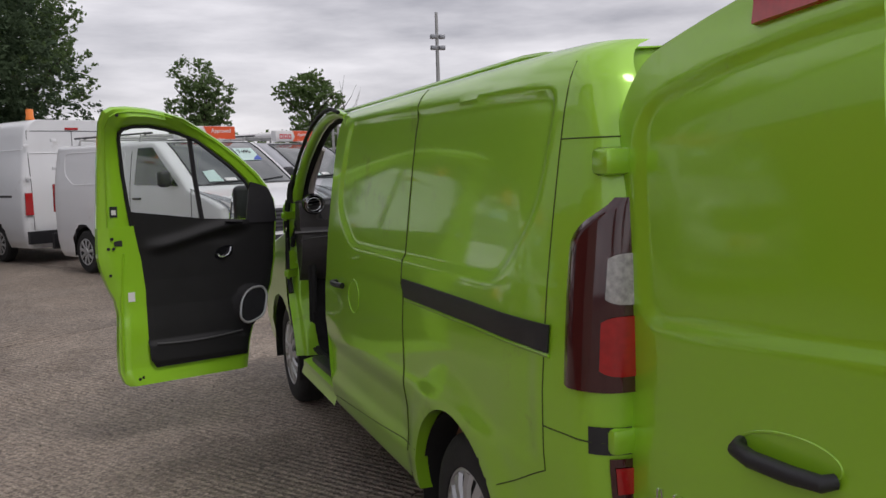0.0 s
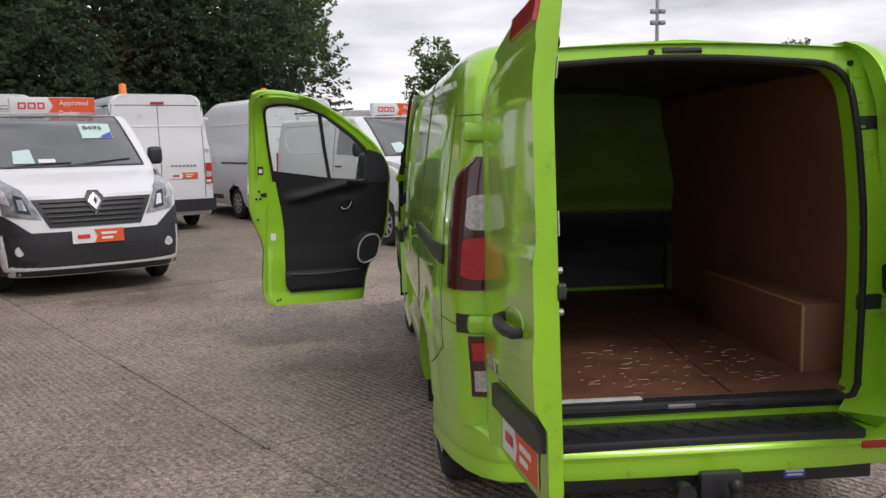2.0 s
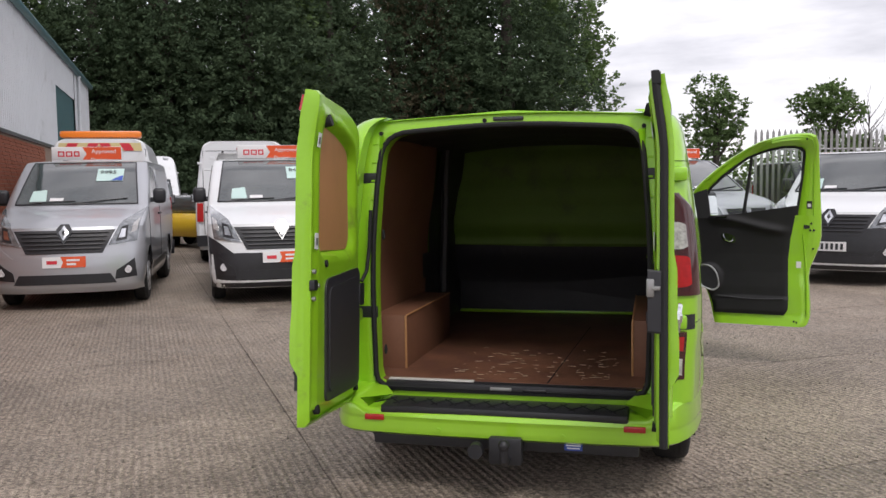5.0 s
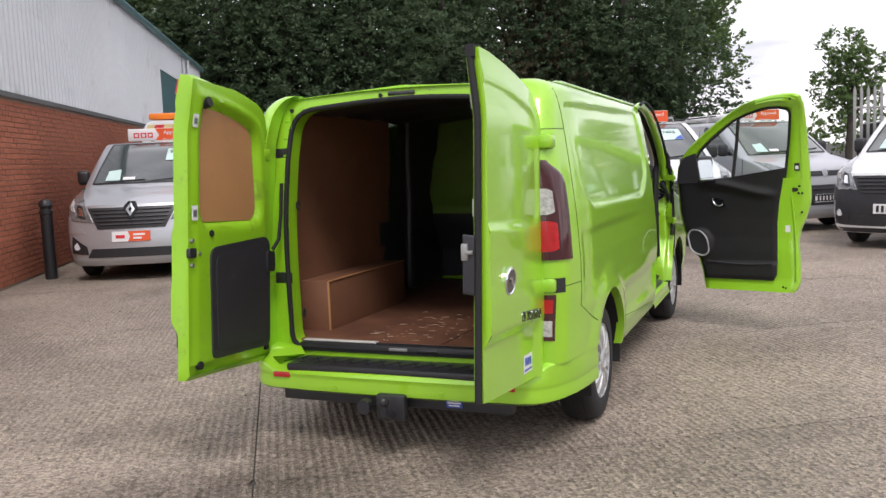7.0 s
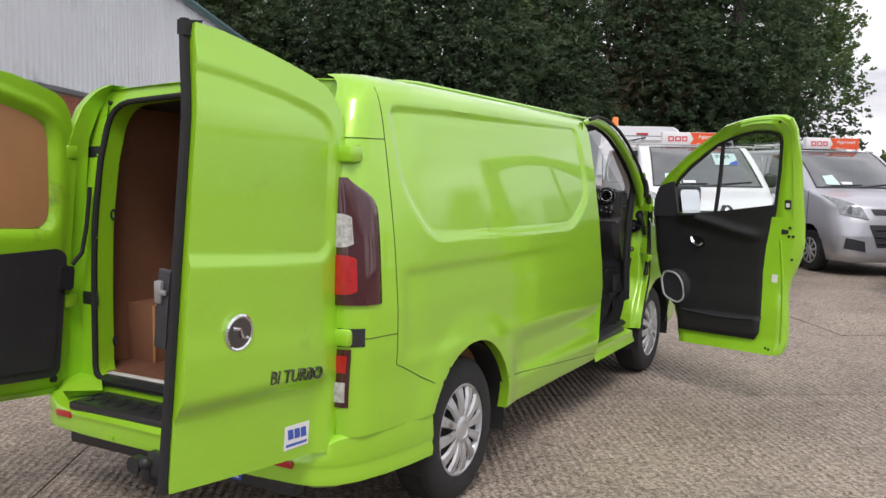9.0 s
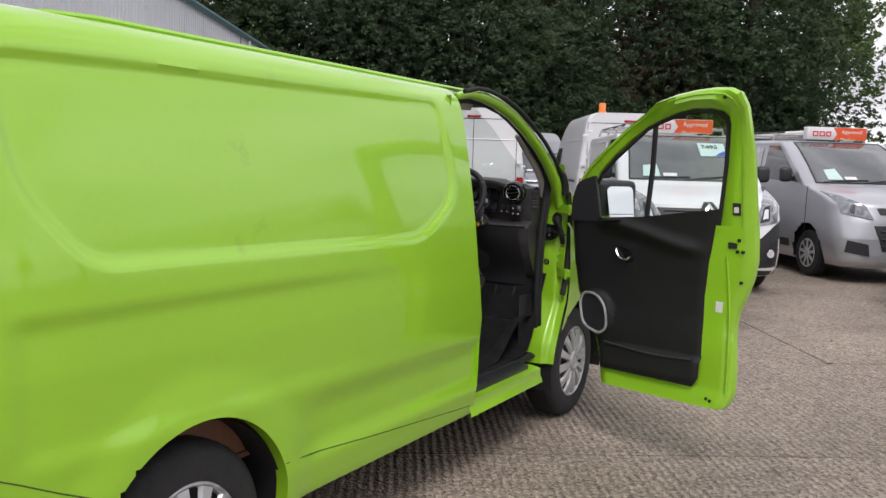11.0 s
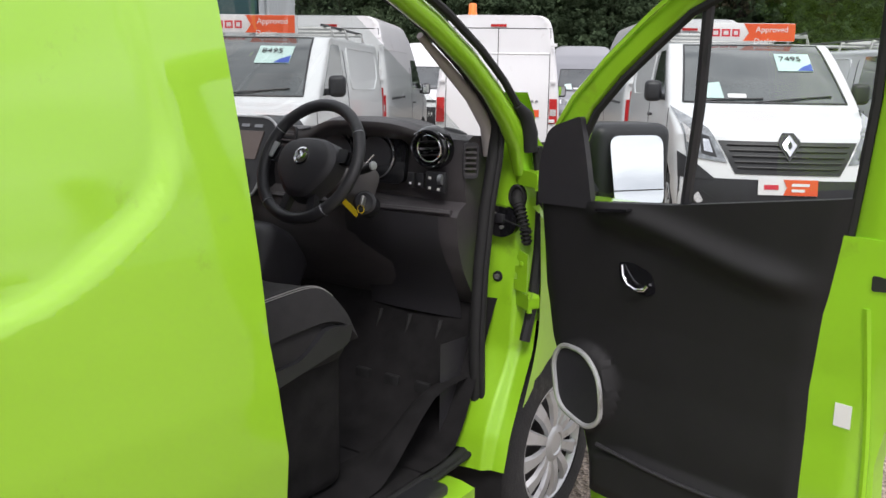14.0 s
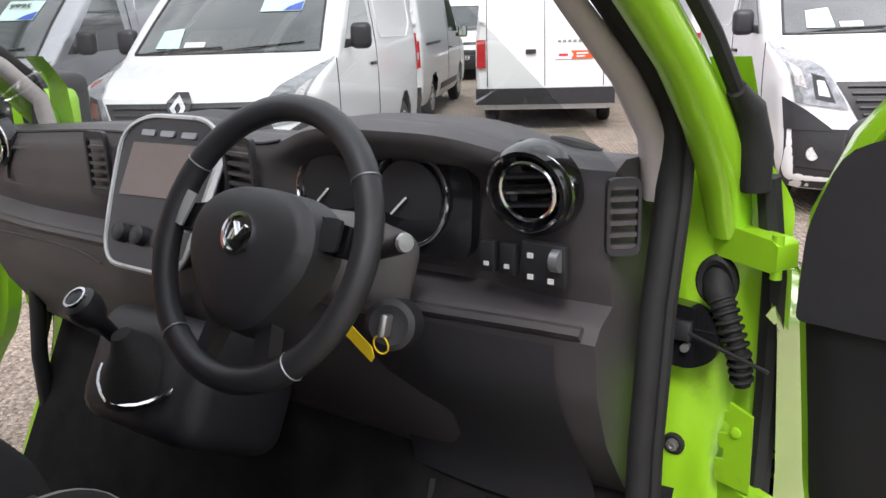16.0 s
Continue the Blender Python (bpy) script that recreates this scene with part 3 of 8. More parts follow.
tr = random.Random(21)
kinds = [tree(tr, 15, 7.5, CONIFER, 40000, 0.105, True, "tall dark conifer in the boundary row", 11),
         tree(tr, 14, 8.5, BROAD, 38000, 0.10, False, "dense broad-leaved tree in the boundary row", 16),
         tree(tr, 13, 7.5, COPPER, 34000, 0.10, False, "coppery brown-leaved tree in the boundary row", 15),
         tree(tr, 16, 8.0, CONIFER, 42000, 0.105, True, "tall dark conifer in the boundary row", 13)]
home = [Vector((-34, 26)), Vector((-29, 31)), Vector((-11.5, 37.5)), Vector((-24, 31))]


def row_place(x, y):
    """The boundary row: it runs away from the workshop to its far end."""
    s = interp(x, [(-36, 1.3), (-20, 1.5), (-8, 2.0)])
    return 1.0 + (x - 1.0) * s, -4.0 + (y + 4.0) * s, s


for k, p in zip(kinds, home):
    x, y, s = row_place(p.x, p.y)
    k.matrix_world = pose(x, y, 0)
    k.scale = (s * 0.95,) * 3
    k["group"] = "boundary trees"
rowpos = [(-31, 27, 0), (-27.5, 29, 3), (-25.5, 33, 0), (-21, 32.0, 3), (-18.5, 34, 0), (-16.5, 31.5, 3), (-14.5, 36, 0), (-13.5, 33.5, 0), (-9, 36, 3), (-7.5, 39.5, 0), (-5.9, 37, 3), (-4.4, 43.5, 1), (-36, 22, 3), (-39, 18, 0), (-23, 35, 2), (-17, 38, 1), (-10.0, 41, 0)]
for x, y, k in rowpos:
    x, y, far_by = row_place(x, y)
    s = tr.uniform(0.9, 1.12) * far_by
    c = copy_thing(kinds[k], pose(x, y, -0.2, 0, 0, tr.uniform(0, 360)))
    c.scale = (s, s, s * tr.uniform(0.84, 0.98))
# dark bank of undergrowth below the boundary trees
hedge_rng = random.Random(8)
blobs = []
for i in range(46):
    f = i / 45
    x, y, s = row_place(-38 + 34.5 * f, 20 + 22 * f - 3.0 * math.sin(f * 3.1))
    blobs.append((x, y, (1.6 + 0.5 * hedge_rng.random()) * s, 1.5 * s, 2.0 * s))
me = crown(hedge_rng, blobs, 90000, 0.15)
me.materials.append(CONIFER)
tagged(new("undergrowth", me), "dark undergrowth below the boundary trees", "hedge", kind="stuff")
single = [tree(tr, 11.6, 6.2, BROAD, 7000, 0.17, False, "free-standing broad-leaved tree beyond the yard", 13), tree(tr, 9.6, 6.2, FRESH, 6000, 0.17, False, "small leafy tree beyond the yard", 12)]
single[0].matrix_world, single[1].matrix_world = pose(6.0, 76, 0), pose(14.2, 70, 0)
for x, y, k, s in ((34.0, 64, 0, 0.85), (44.5, 62, 0, 0.8), (27, 92, 1, 0.7), (22.0, 96, 1, 0.7), (-26, -40, 0, 0.9), (52, 36, 1, 0.8), (46, 48, 0, 0.75), (58, 22, 0, 0.75), (60, 6, 1, 0.9), (55, -14, 0, 0.8), (44, -30, 1, 0.9), (28, -44, 0, 0.8), (8, -50, 1, 0.9), (-10, -48, 0, 0.9), (36, -38, 0, 0.9)):
    c = copy_thing(single[k], pose(x, y, -0.2, 0, 0, tr.uniform(0, 360)))
    c.scale = (s, s, s)
far_rng = random.Random(31)
me = crown(far_rng, [(-12 + 2.1 * i, 100 - 0.004 * (i - 18) ** 2, 2.0 + 0.9 * far_rng.random(), 2.4, 2.4) for i in range(40)], 16000, 0.28)
me.materials.append(BROAD)
tagged(new("far_hedge", me), "low far hedge beyond the yard", "hedge", kind="stuff")
bare = B()
br = random.Random(5)
tube(bare, [(0, 0, 0), (0.1, 0, 3), (0, 0.1, 6.5)], [0.12, 0.08, 0.02], 6)
for i in range(22):
    z, a = 2.5 + i * 0.19, br.uniform(0, 6.3)
    l = br.uniform(1.2, 2.2)
    tube(bare, [(0.05, 0, z), (l * 0.5 * math.cos(a), l * 0.5 * math.sin(a), z + l * 0.6), (l * 0.8 * math.cos(a + 0.2), l * 0.8 * math.sin(a + 0.2), z + l * 1.3)], [0.035, 0.02, 0.006], 5)
solo("bare_tree", bare, BARK, pose(17.5, 72, 0), "thin bare tree beyond the yard", "tree")

# floodlight mast
mast = thing("light_mast", pose(10.2, 30.0, 0), "grey floodlight mast with two lamp clusters", "mast")
bm = B()
tube(bm, [(0, 0, 0), (0, 0, 3.8), (0, 0, 7.2)], [0.10, 0.08, 0.055], 10)
part("pole", bm, STEEL, mast)
for z in (5.86, 6.28):
    for dx in (-0.17, 0.18):
        part("floodlight", cbox((dx, -0.06, z), (0.23, 0.18, 0.17), 0.03), GREYPAINT, mast)

# palisade fence beyond the parked vans
fence = thing("palisade_fence", label="galvanised steel palisade fence", category="fence")
F0, F1 = Vector((3.2, 19.0)), Vector((20.0, 26.5))
fd = (F1 - F0)
n_pale = int(fd.length / 0.16)
turnf = Matrix.Rotation(math.atan2(fd.y, fd.x), 4, "Z")
bm = B()
slab(bm, [(-0.035, 0), (0.035, 0), (0.035, 2.72), (0.0, 2.82), (-0.035, 2.72)], lambda a, z, d: Vector((a, d, z)), 0.02)
pale = mesh_of(bm, "pale", STEEL, 0)
for i in range(n_pale):
    p = F0 + fd * i / n_pale
    ob = new("pale", pale)
    ob.parent = fence
    ob.matrix_local = Matrix.Translation((p.x, p.y, -0.012)) @ turnf
for z in (0.5, 2.3):
    bm = B()
    tube(bm, [(F0.x, F0.y + 0.04, z), (F1.x, F1.y + 0.04, z)], 0.03, 6)
    part("rail", bm, STEEL, fence)
# low grey-roofed shed far off and a plain wall that closes the yard behind
def shed(name, x, y, turn_deg, l, w, h, rise, wall_m, label):
    s = thing(name, pose(x, y, 0, 0, 0, turn_deg), label, "building")
    part("wall", cbox((0, 0, h / 2), (l, w, h), 0.02), wall_m, s)
    bm = B()
    slab(bm, [(-w / 2 - 0.3, h), (0, h + rise), (w / 2 + 0.3, h), (w / 2 + 0.3, h + 0.12), (0, h + rise + 0.15), (-w / 2 - 0.3, h + 0.12)], lambda a, z, d: Vector((-l / 2 - 0.3 + d, a, z)), l + 0.6)
    part("roof", bm, ROOFSHEET, s)
    return s


shed("far_shed", 37, 38, -15, 16, 9, 4.6, 1.5, CLAD, "low far shed with a grey sheet roof")
shed("long_shed", 26, -22, 32, 34, 10, 5.0, 1.8, CLAD, "long pale shed across the yard")

# ---- parked vans ----
LOW_SIDE = [(0.25, 0.86), (0.34, 0.91), (0.50, 0.945), (0.70, 0.955), (0.95, 0.955), (1.15, 0.945), (1.35, 0.92), (1.60, 0.885), (1.78, 0.85), (1.86, 0.82), (1.90, 0.77), (1.925, 0.70)]
HIGH_SIDE = [(0.28, 0.90), (0.38, 0.95), (0.60, 0.975), (1.00, 0.98), (1.30, 0.965), (1.60, 0.93), (1.95, 0.885), (2.25, 0.84), (2.40, 0.80), (2.46, 0.74), (2.49, 0.66)]
SPECS = {
    "trafic": dict(L=5.0, side=LOW_SIDE, axles=(0.93, 4.03),
                   front=[(0.25, 0.07), (0.34, 0.0), (0.55, 0.0), (0.66, 0.02), (0.82, 0.06), (0.96, 0.13), (1.03, 0.30), (1.09, 0.58), (1.14, 0.88), (1.19, 1.0), (1.45, 1.34), (1.70, 1.70), (1.82, 1.93), (1.88, 2.2), (1.925, 2.7)],
                   bow=[(0.25, 0.34), (0.5, 0.40), (0.9, 0.42), (1.05, 0.36), (1.2, 0.22), (1.7, 0.20), (1.925, 0.15)], roof=1.955),
    "custom": dict(L=4.97, side=LOW_SIDE, axles=(1.0, 3.93),
                   front=[(0.25, 0.08), (0.34, 0.0), (0.60, 0.0), (0.78, 0.05), (0.98, 0.14), (1.06, 0.34), (1.12, 0.68), (1.17, 0.98), (1.45, 1.36), (1.70, 1.74), (1.82, 1.98), (1.88, 2.25), (1.925, 2.7)],
                   bow=[(0.25, 0.34), (0.5, 0.42), (0.9, 0.46), (1.05, 0.40), (1.2, 0.24), (1.925, 0.18)], roof=1.96),
    "transit": dict(L=5.3, side=HIGH_SIDE, axles=(0.95, 4.2),
                    front=[(0.28, 0.06), (0.38, 0.0), (0.70, 0.0), (0.95, 0.08), (1.10, 0.22), (1.18, 0.55), (1.25, 0.85), (1.60, 1.25), (1.95, 1.62), (2.2, 2.0), (2.49, 2.7)],
                    bow=[(0.28, 0.3), (0.9, 0.36), (1.2, 0.28), (2.49, 0.15)], roof=2.53)}


class Shell:
    """The outer form of a parked van: the nose at y = 0, facing -y."""

    def __init__(self, kind):
        self.s = SPECS[kind]

    def w(self, z):
        return interp(z, self.s["side"])

    def front(self, x, z, out=0.0):
        w = self.w(z)
        u = min(1.0, abs(x) / w)
        d = interp(z, self.s["bow"])
        y = interp(z, self.s["front"]) + d * (1 - (1 - u ** 2.6) ** (1 / 2.6))
        return Vector((x, y - out, z + 0.3 * out))

    def flank(self, sx, y, z, out=0.0):
        w = self.w(z) - 0.05 * max(0.0, y - (self.s["L"] - 0.5)) ** 2
        return Vector((sx * (w + out), y, z))

    def rear(self, x, z, out=0.0):
        return Vector((x, self.s["L"] - 0.05 * smooth(1.2, 2.0, z) - 0.02 * (x / 0.9) ** 2 + out, z))

    def row(self, z):
        s, w = self.s, self.w(z)
        pts = [self.front(w * math.sin(a), z) for a in lin(-math.pi / 2, math.pi / 2, 31)]
        y0, y1 = pts[-1].y, s["L"] - 0.10
        ys = [y0 + (y1 - y0) * i / 44 for i in range(1, 45)]
        pts += [self.flank(1, y, z) for y in ys]
        wr = self.flank(1, y1, z).x
        yr = s["L"] - 0.05 * smooth(1.2, 2.0, z)
        for a in (0.25, 0.5, 0.75):
            pts.append(Vector((wr - 0.10 * (1 - math.cos(a * math.pi / 2)), y1 + (yr - y1) * math.sin(a * math.pi / 2), z)))
        pts += [Vector((x, yr - 0.02 * (x / 0.9) ** 2, z)) for x in lin(wr - 0.10, -(wr - 0.10), 9)]
        for a in (0.75, 0.5, 0.25):
            pts.append(Vector((-(wr - 0.10 * (1 - math.cos(a * math.pi / 2))), y1 + (yr - y1) * math.sin(a * math.pi / 2), z)))
        pts += [self.flank(-1, y, z) for y in ys[::-1]]
        return pts

    def body(self):
        s = self.s
        bm = B()
        z0, z1 = s["side"][0][0], s["side"][-1][0]
        rows = [[bm.verts.new(p) for p in self.row(z)] for z in lin(z0, z1, 60)]
        n = len(rows[0])
        for a, b in zip(rows, rows[1:]):
            for i in range(n):
                j = (i + 1) % n
                c = (a[i].co + b[j].co) / 2
                if min(math.hypot(c.y - y, c.z - 0.335) for y in s["axles"]) > 0.38 or abs(c.x) < 0.6:
                    bm.faces.new((a[i], a[j], b[j], b[i]))
        bmesh.ops.delete(bm, geom=[v for v in bm.verts if not v.link_faces], context="VERTS")
        for v in bm.verts:
            for y in s["axles"]:
                d = Vector((v.co.y - y, v.co.z - 0.335))
                if abs(v.co.x) > 0.6 and d.length < 0.39:
                    d = d.normalized() * 0.385
                    v.co.y, v.co.z = y + d.x, 0.335 + d.y
        last = rows[-1]
        c = [v.co.copy() for v in last]
        mid_y = (min(p.y for p in c) + max(p.y for p in c)) / 2
        ring = last
        for k, dz in ((0.82, 0.016), (0.5, 0.026)):
            new_ring = [bm.verts.new(Vector((p.x * k, mid_y + (p.y - mid_y) * (0.5 + 0.5 * k), z1 + dz))) for p in c]
            for i in range(n):
                bm.faces.new((ring[i], ring[(i + 1) % n], new_ring[(i + 1) % n], new_ring[i]))
            ring = new_ring
        bm.faces.new(ring)
        return bm

    def patch(self, where, quad, out, thick=0.006, nu=10, nv=6, r=0.0):
        """A four-cornered piece laid on the shell: quad in (x, z) or (y, z), from the lower left counter-clockwise."""
        a, b, c, d = [Vector(q) for q in quad]
        bm = B()

        def at(u, v):
            p = a.lerp(b, u).lerp(d.lerp(c, u), v)
            return where(p.x, p.y, out)
        sheet(bm, at, lin(0, 1, nu), lin(0, 1, nv))
        if thick:
            bmesh.ops.solidify(bm, geom=bm.faces[:], thickness=thick)
        return bm


def small_wheel(parent, x, y, sx, low=False):
    m = Matrix.Translation((x, y, HUB)) @ Matrix.Rotation(radians(90) * sx, 4, "Y")
    tob = part("tyre", lathe(B(), [(0.21, -0.09), (0.30, -0.09), (0.333, -0.06), (0.335, 0.06), (0.30, 0.095), (0.21, 0.095)], 32, m), TYRE, parent)
    trim = B()
    lathe(trim, [(0.213, 0.085), (0.205, 0.10), (0.185, 0.095), (0.185, 0.05)], 32, m)
    bmesh.ops.delete(trim, geom=[f for f in trim.faces if len(f.verts) > 4], context="FACES_ONLY")
    for i in range(9):
        box(trim, (0.12, 0, 0.092), (0.16, 0.045, 0.014), 0.004, m @ Matrix.Rotation(math.pi * 2 * i / 9, 4, "Z"), 1)
    lathe(trim, [(0.06, 0.085), (0.055, 0.108), (0.01, 0.11)], 20, m)
    part("wheel_trim", trim, SILVER, tob)
    part("rim", lathe(B(), [(0.212, 0.06), (0.05, 0.055)], 24, m), BLACK, tob)


HUB = 0.335


def roof_sign(parent, y, z, turn=0.0):
    """Dealer's roof box; the maker's mark is a plain bar, the words are lettered."""
    bm = cbox((0, y, z + 0.12), (0.98, 0.12, 0.21), 0.012)
    sg = part("roof_sign", bm, SIGNWHITE, parent, "white and orange dealer sign")
    yf = y - 0.061
    bm = B()
    slab(bm, [(-0.06, z + 0.02), (0.485, z + 0.02), (0.485, z + 0.22), (-0.06, z + 0.22), (0.0, z + 0.12)], lambda a, b, d: Vector((a, yf - d, b)), 0.004)
    part("orange_field", bm, ORANGE, sg)
    for x0, x1 in ((-0.40, -0.31), (-0.29, -0.20), (-0.18, -0.10)):
        bm = B()
        o = [(x0, z + 0.08), (x1, z + 0.08), (x1, z + 0.16), (x0, z + 0.16)]
        i = [(x0 + 0.018, z + 0.098), (x1 - 0.018, z + 0.098), (x1 - 0.018, z + 0.142), (x0 + 0.018, z + 0.142)]
        ring_slab(bm, o, i, lambda a, b, d: Vector((a, yf - d, b)), 0.003)
        part("plain_mark", bm, SIGNRED, sg)
    words("lettering", "Approved", 0.085, SIGNWHITE, sg, pose(0.24, yf - 0.006, z + 0.155, 90, 0, 0))
    words("lettering", "Dealer", 0.085, SIGNWHITE, sg, pose(0.17, yf - 0.006, z + 0.075, 90, 0, 0))


def van_front(root, sh, paint, bumper_paint, kind, price=""):
    f = sh.front
    P = lambda name, quad, m, out=0.004, parent=root, label="", nu=12, nv=6, thick=0.006: part(name, sh.patch(f, quad, out, thick, nu, nv), m, parent, label)
    ws = P("windscreen", [(-0.80, 1.205), (0.80, 1.205), (0.70, 1.80), (-0.70, 1.80)], DARKGLASS, 0.006, nu=20, nv=12)
    part("windscreen_seal", tube(B(), [f(x, z, 0.008) for x, z in [(x, 1.20) for x in lin(-0.80, 0.80, 14)] + [(0.80 - 0.1 * t, 1.2 + 0.6 * t) for t in lin(0.1, 1, 8)] + [(x, 1.80) for x in lin(0.62, -0.70, 12)] + [(-0.70 - 0.1 * t, 1.8 - 0.6 * t) for t in lin(0.1, 1, 8)]], 0.011, 6, True), BLACK, root)
    part("wiper", tube(B(), [f(-0.1, 1.20, 0.02), f(0.25, 1.235, 0.022), f(0.66, 1.27, 0.02)], 0.009, 6), BLACK, root)
    part("wiper", tube(B(), [f(-0.70, 1.20, 0.02), f(-0.4, 1.23, 0.022), f(-0.02, 1.24, 0.02)], 0.009, 6), BLACK, root)
    card = P("display_card", [(-0.62, 1.24), (-0.40, 1.24), (-0.42, 1.40), (-0.60, 1.38)], PALEGREEN, 0.016, ws, "pale paper card behind the glass", 4, 4, 0.003)
    P("display_card", [(-0.36, 1.245), (-0.18, 1.245), (-0.18, 1.285), (-0.36, 1.285)], SIGNWHITE, 0.016, ws, "", 4, 4, 0.003)
    if price:
        c = P("price_card", [(0.20, 1.52), (0.56, 1.52), (0.56, 1.70), (0.20, 1.70)], PALEGREEN, 0.016, ws, "pale price card with dark figures", 5, 4, 0.003)
        P("card_wave", [(0.40, 1.525), (0.555, 1.525), (0.555, 1.60), (0.45, 1.56)], BLUE, 0.021, c, "", 4, 4, 0.002)
        p, q = f(0.35, 1.645, 0.026), f(0.35, 1.665, 0.026)
        tilt = math.degrees(math.atan2(q.z - p.z, q.y - p.y))
        words("figures", price, 0.115, BLACK, c, pose(p.x, p.y, p.z, tilt, 0, 0), 0.001)
    if kind == "trafic":
        bump = P("front_bumper", [(-0.92, 0.255), (0.92, 0.255), (0.93, 0.655), (-0.93, 0.655)], bumper_paint, 0.006, label="front bumper", nu=30, nv=8)
        P("lower_grille", [(-0.62, 0.36), (0.62, 0.36), (0.55, 0.47), (-0.55, 0.47)], BLACK, 0.012, bump, "", 16, 4)
        for sx in (1, -1):
            P("bumper_corner", [(sx * 0.62, 0.645), (sx * 0.93, 0.645), (sx * 0.94, 0.83), (sx * 0.80, 0.76)], bumper_paint, 0.006, bump)
            P("fog_recess", [(sx * 0.60, 0.40), (sx * 0.86, 0.42), (sx * 0.84, 0.62), (sx * 0.62, 0.50)], BLACK, 0.012, bump)
            part("fog_lamp", cyl(B(), f(sx * 0.76, 0.50, 0.005), f(sx * 0.76, 0.50, 0.03), 0.045, 14), CLEAR_LENS, bump)
            hl = P("headlamp", [(sx * 0.53, 0.765), (sx * 0.87, 0.80), (sx * 0.925, 1.16), (sx * 0.68, 1.005)], LAMPGLASS, 0.010, label="clear angular headlamp", nv=10)
            P("lamp_bowl", [(sx * 0.62, 0.80), (sx * 0.75, 0.82), (sx * 0.77, 0.97), (sx * 0.69, 0.95)], BLACK, 0.016, hl)
            P("lamp_reflector", [(sx * 0.655, 0.83), (sx * 0.73, 0.84), (sx * 0.74, 0.93), (sx * 0.69, 0.925)], CHROME, 0.020, hl)
            P("indicator", [(sx * 0.80, 0.88), (sx * 0.87, 0.90), (sx * 0.89, 1.04), (sx * 0.83, 0.99)], CLEAR_LENS, 0.016, hl)
        if bumper_paint is BLACK and not price:
            P("bumper_shroud", [(-0.90, 0.64), (0.90, 0.64), (0.80, 0.775), (-0.80, 0.775)], BLACK, 0.005, bump, "", 24)
        gr = P("grille", [(-0.46, 0.69), (0.46, 0.69), (0.615, 0.925), (-0.615, 0.925)], BLACK, 0.010, label="black slatted grille", nu=18)
        for z in (0.735, 0.775, 0.815, 0.855, 0.895):
            part("slat", tube(B(), [f(x, z, 0.020) for x in lin(-0.44 - 0.6 * (z - 0.735), 0.44 + 0.6 * (z - 0.735), 15)], 0.009, 6), BLACK, gr)
        lower = B()
        o = [(-0.095, 0.90), (0, 0.775), (0.095, 0.90), (0.095, 0.93), (0.05, 0.985), (-0.05, 0.985), (-0.095, 0.93)]
        slab(lower, o, lambda x, z, d: f(x, z, 0.022 + d), 0.012)
        part("badge_plinth", lower, GLOSS, gr)
        bd = B()
        ring_slab(bd, [(0, 0.81), (0.062, 0.89), (0, 0.97), (-0.062, 0.89)], [(0, 0.855), (0.026, 0.89), (0, 0.925), (-0.026, 0.89)], lambda x, z, d: f(x, z, 0.036 + d), 0.012)
        part("badge", bd, CHROME, gr, "chrome maker's badge, a plain lozenge")
    else:
        bump = P("front_bumper", [(-0.90, 0.27), (0.90, 0.27), (0.90, 0.60), (-0.90, 0.60)], bumper_paint, 0.006, label="front bumper", nu=30, nv=8)
        gr = P("grille", [(-0.42, 0.46), (0.42, 0.46), (0.52, 0.74), (-0.52, 0.74)], BLACK, 0.012, label="black trapezoid grille", nu=16)
        for z in (0.52, 0.60, 0.68):
            part("slat", tube(B(), [f(x, z, 0.022) for x in lin(-0.44, 0.44, 13)], 0.010, 6), BLACK, gr)
        P("upper_grille", [(-0.42, 0.86), (0.42, 0.86), (0.46, 0.93), (-0.46, 0.93)], BLACK, 0.012)
        part("badge", cyl(B(), f(0, 0.895, 0.012), f(0, 0.895, 0.03), 0.055, 20), CHROME, gr, "oval maker's badge, plain")
        for sx in (1, -1):
            hl = P("headlamp", [(sx * 0.52, 0.80), (sx * 0.88, 0.86), (sx * 0.92, 1.10), (sx * 0.60, 0.95)], LAMPGLASS, 0.010, label="clear headlamp", nv=8)
            part("lamp_bowl", cyl(B(), f(sx * 0.74, 0.91, 0.0), f(sx * 0.74, 0.91, 0.02), 0.06, 16), CHROME, hl)
            P("fog_recess", [(sx * 0.58, 0.40), (sx * 0.86, 0.44), (sx * 0.84, 0.58), (sx * 0.60, 0.54)], BLACK, 0.012, bump)
    return bump


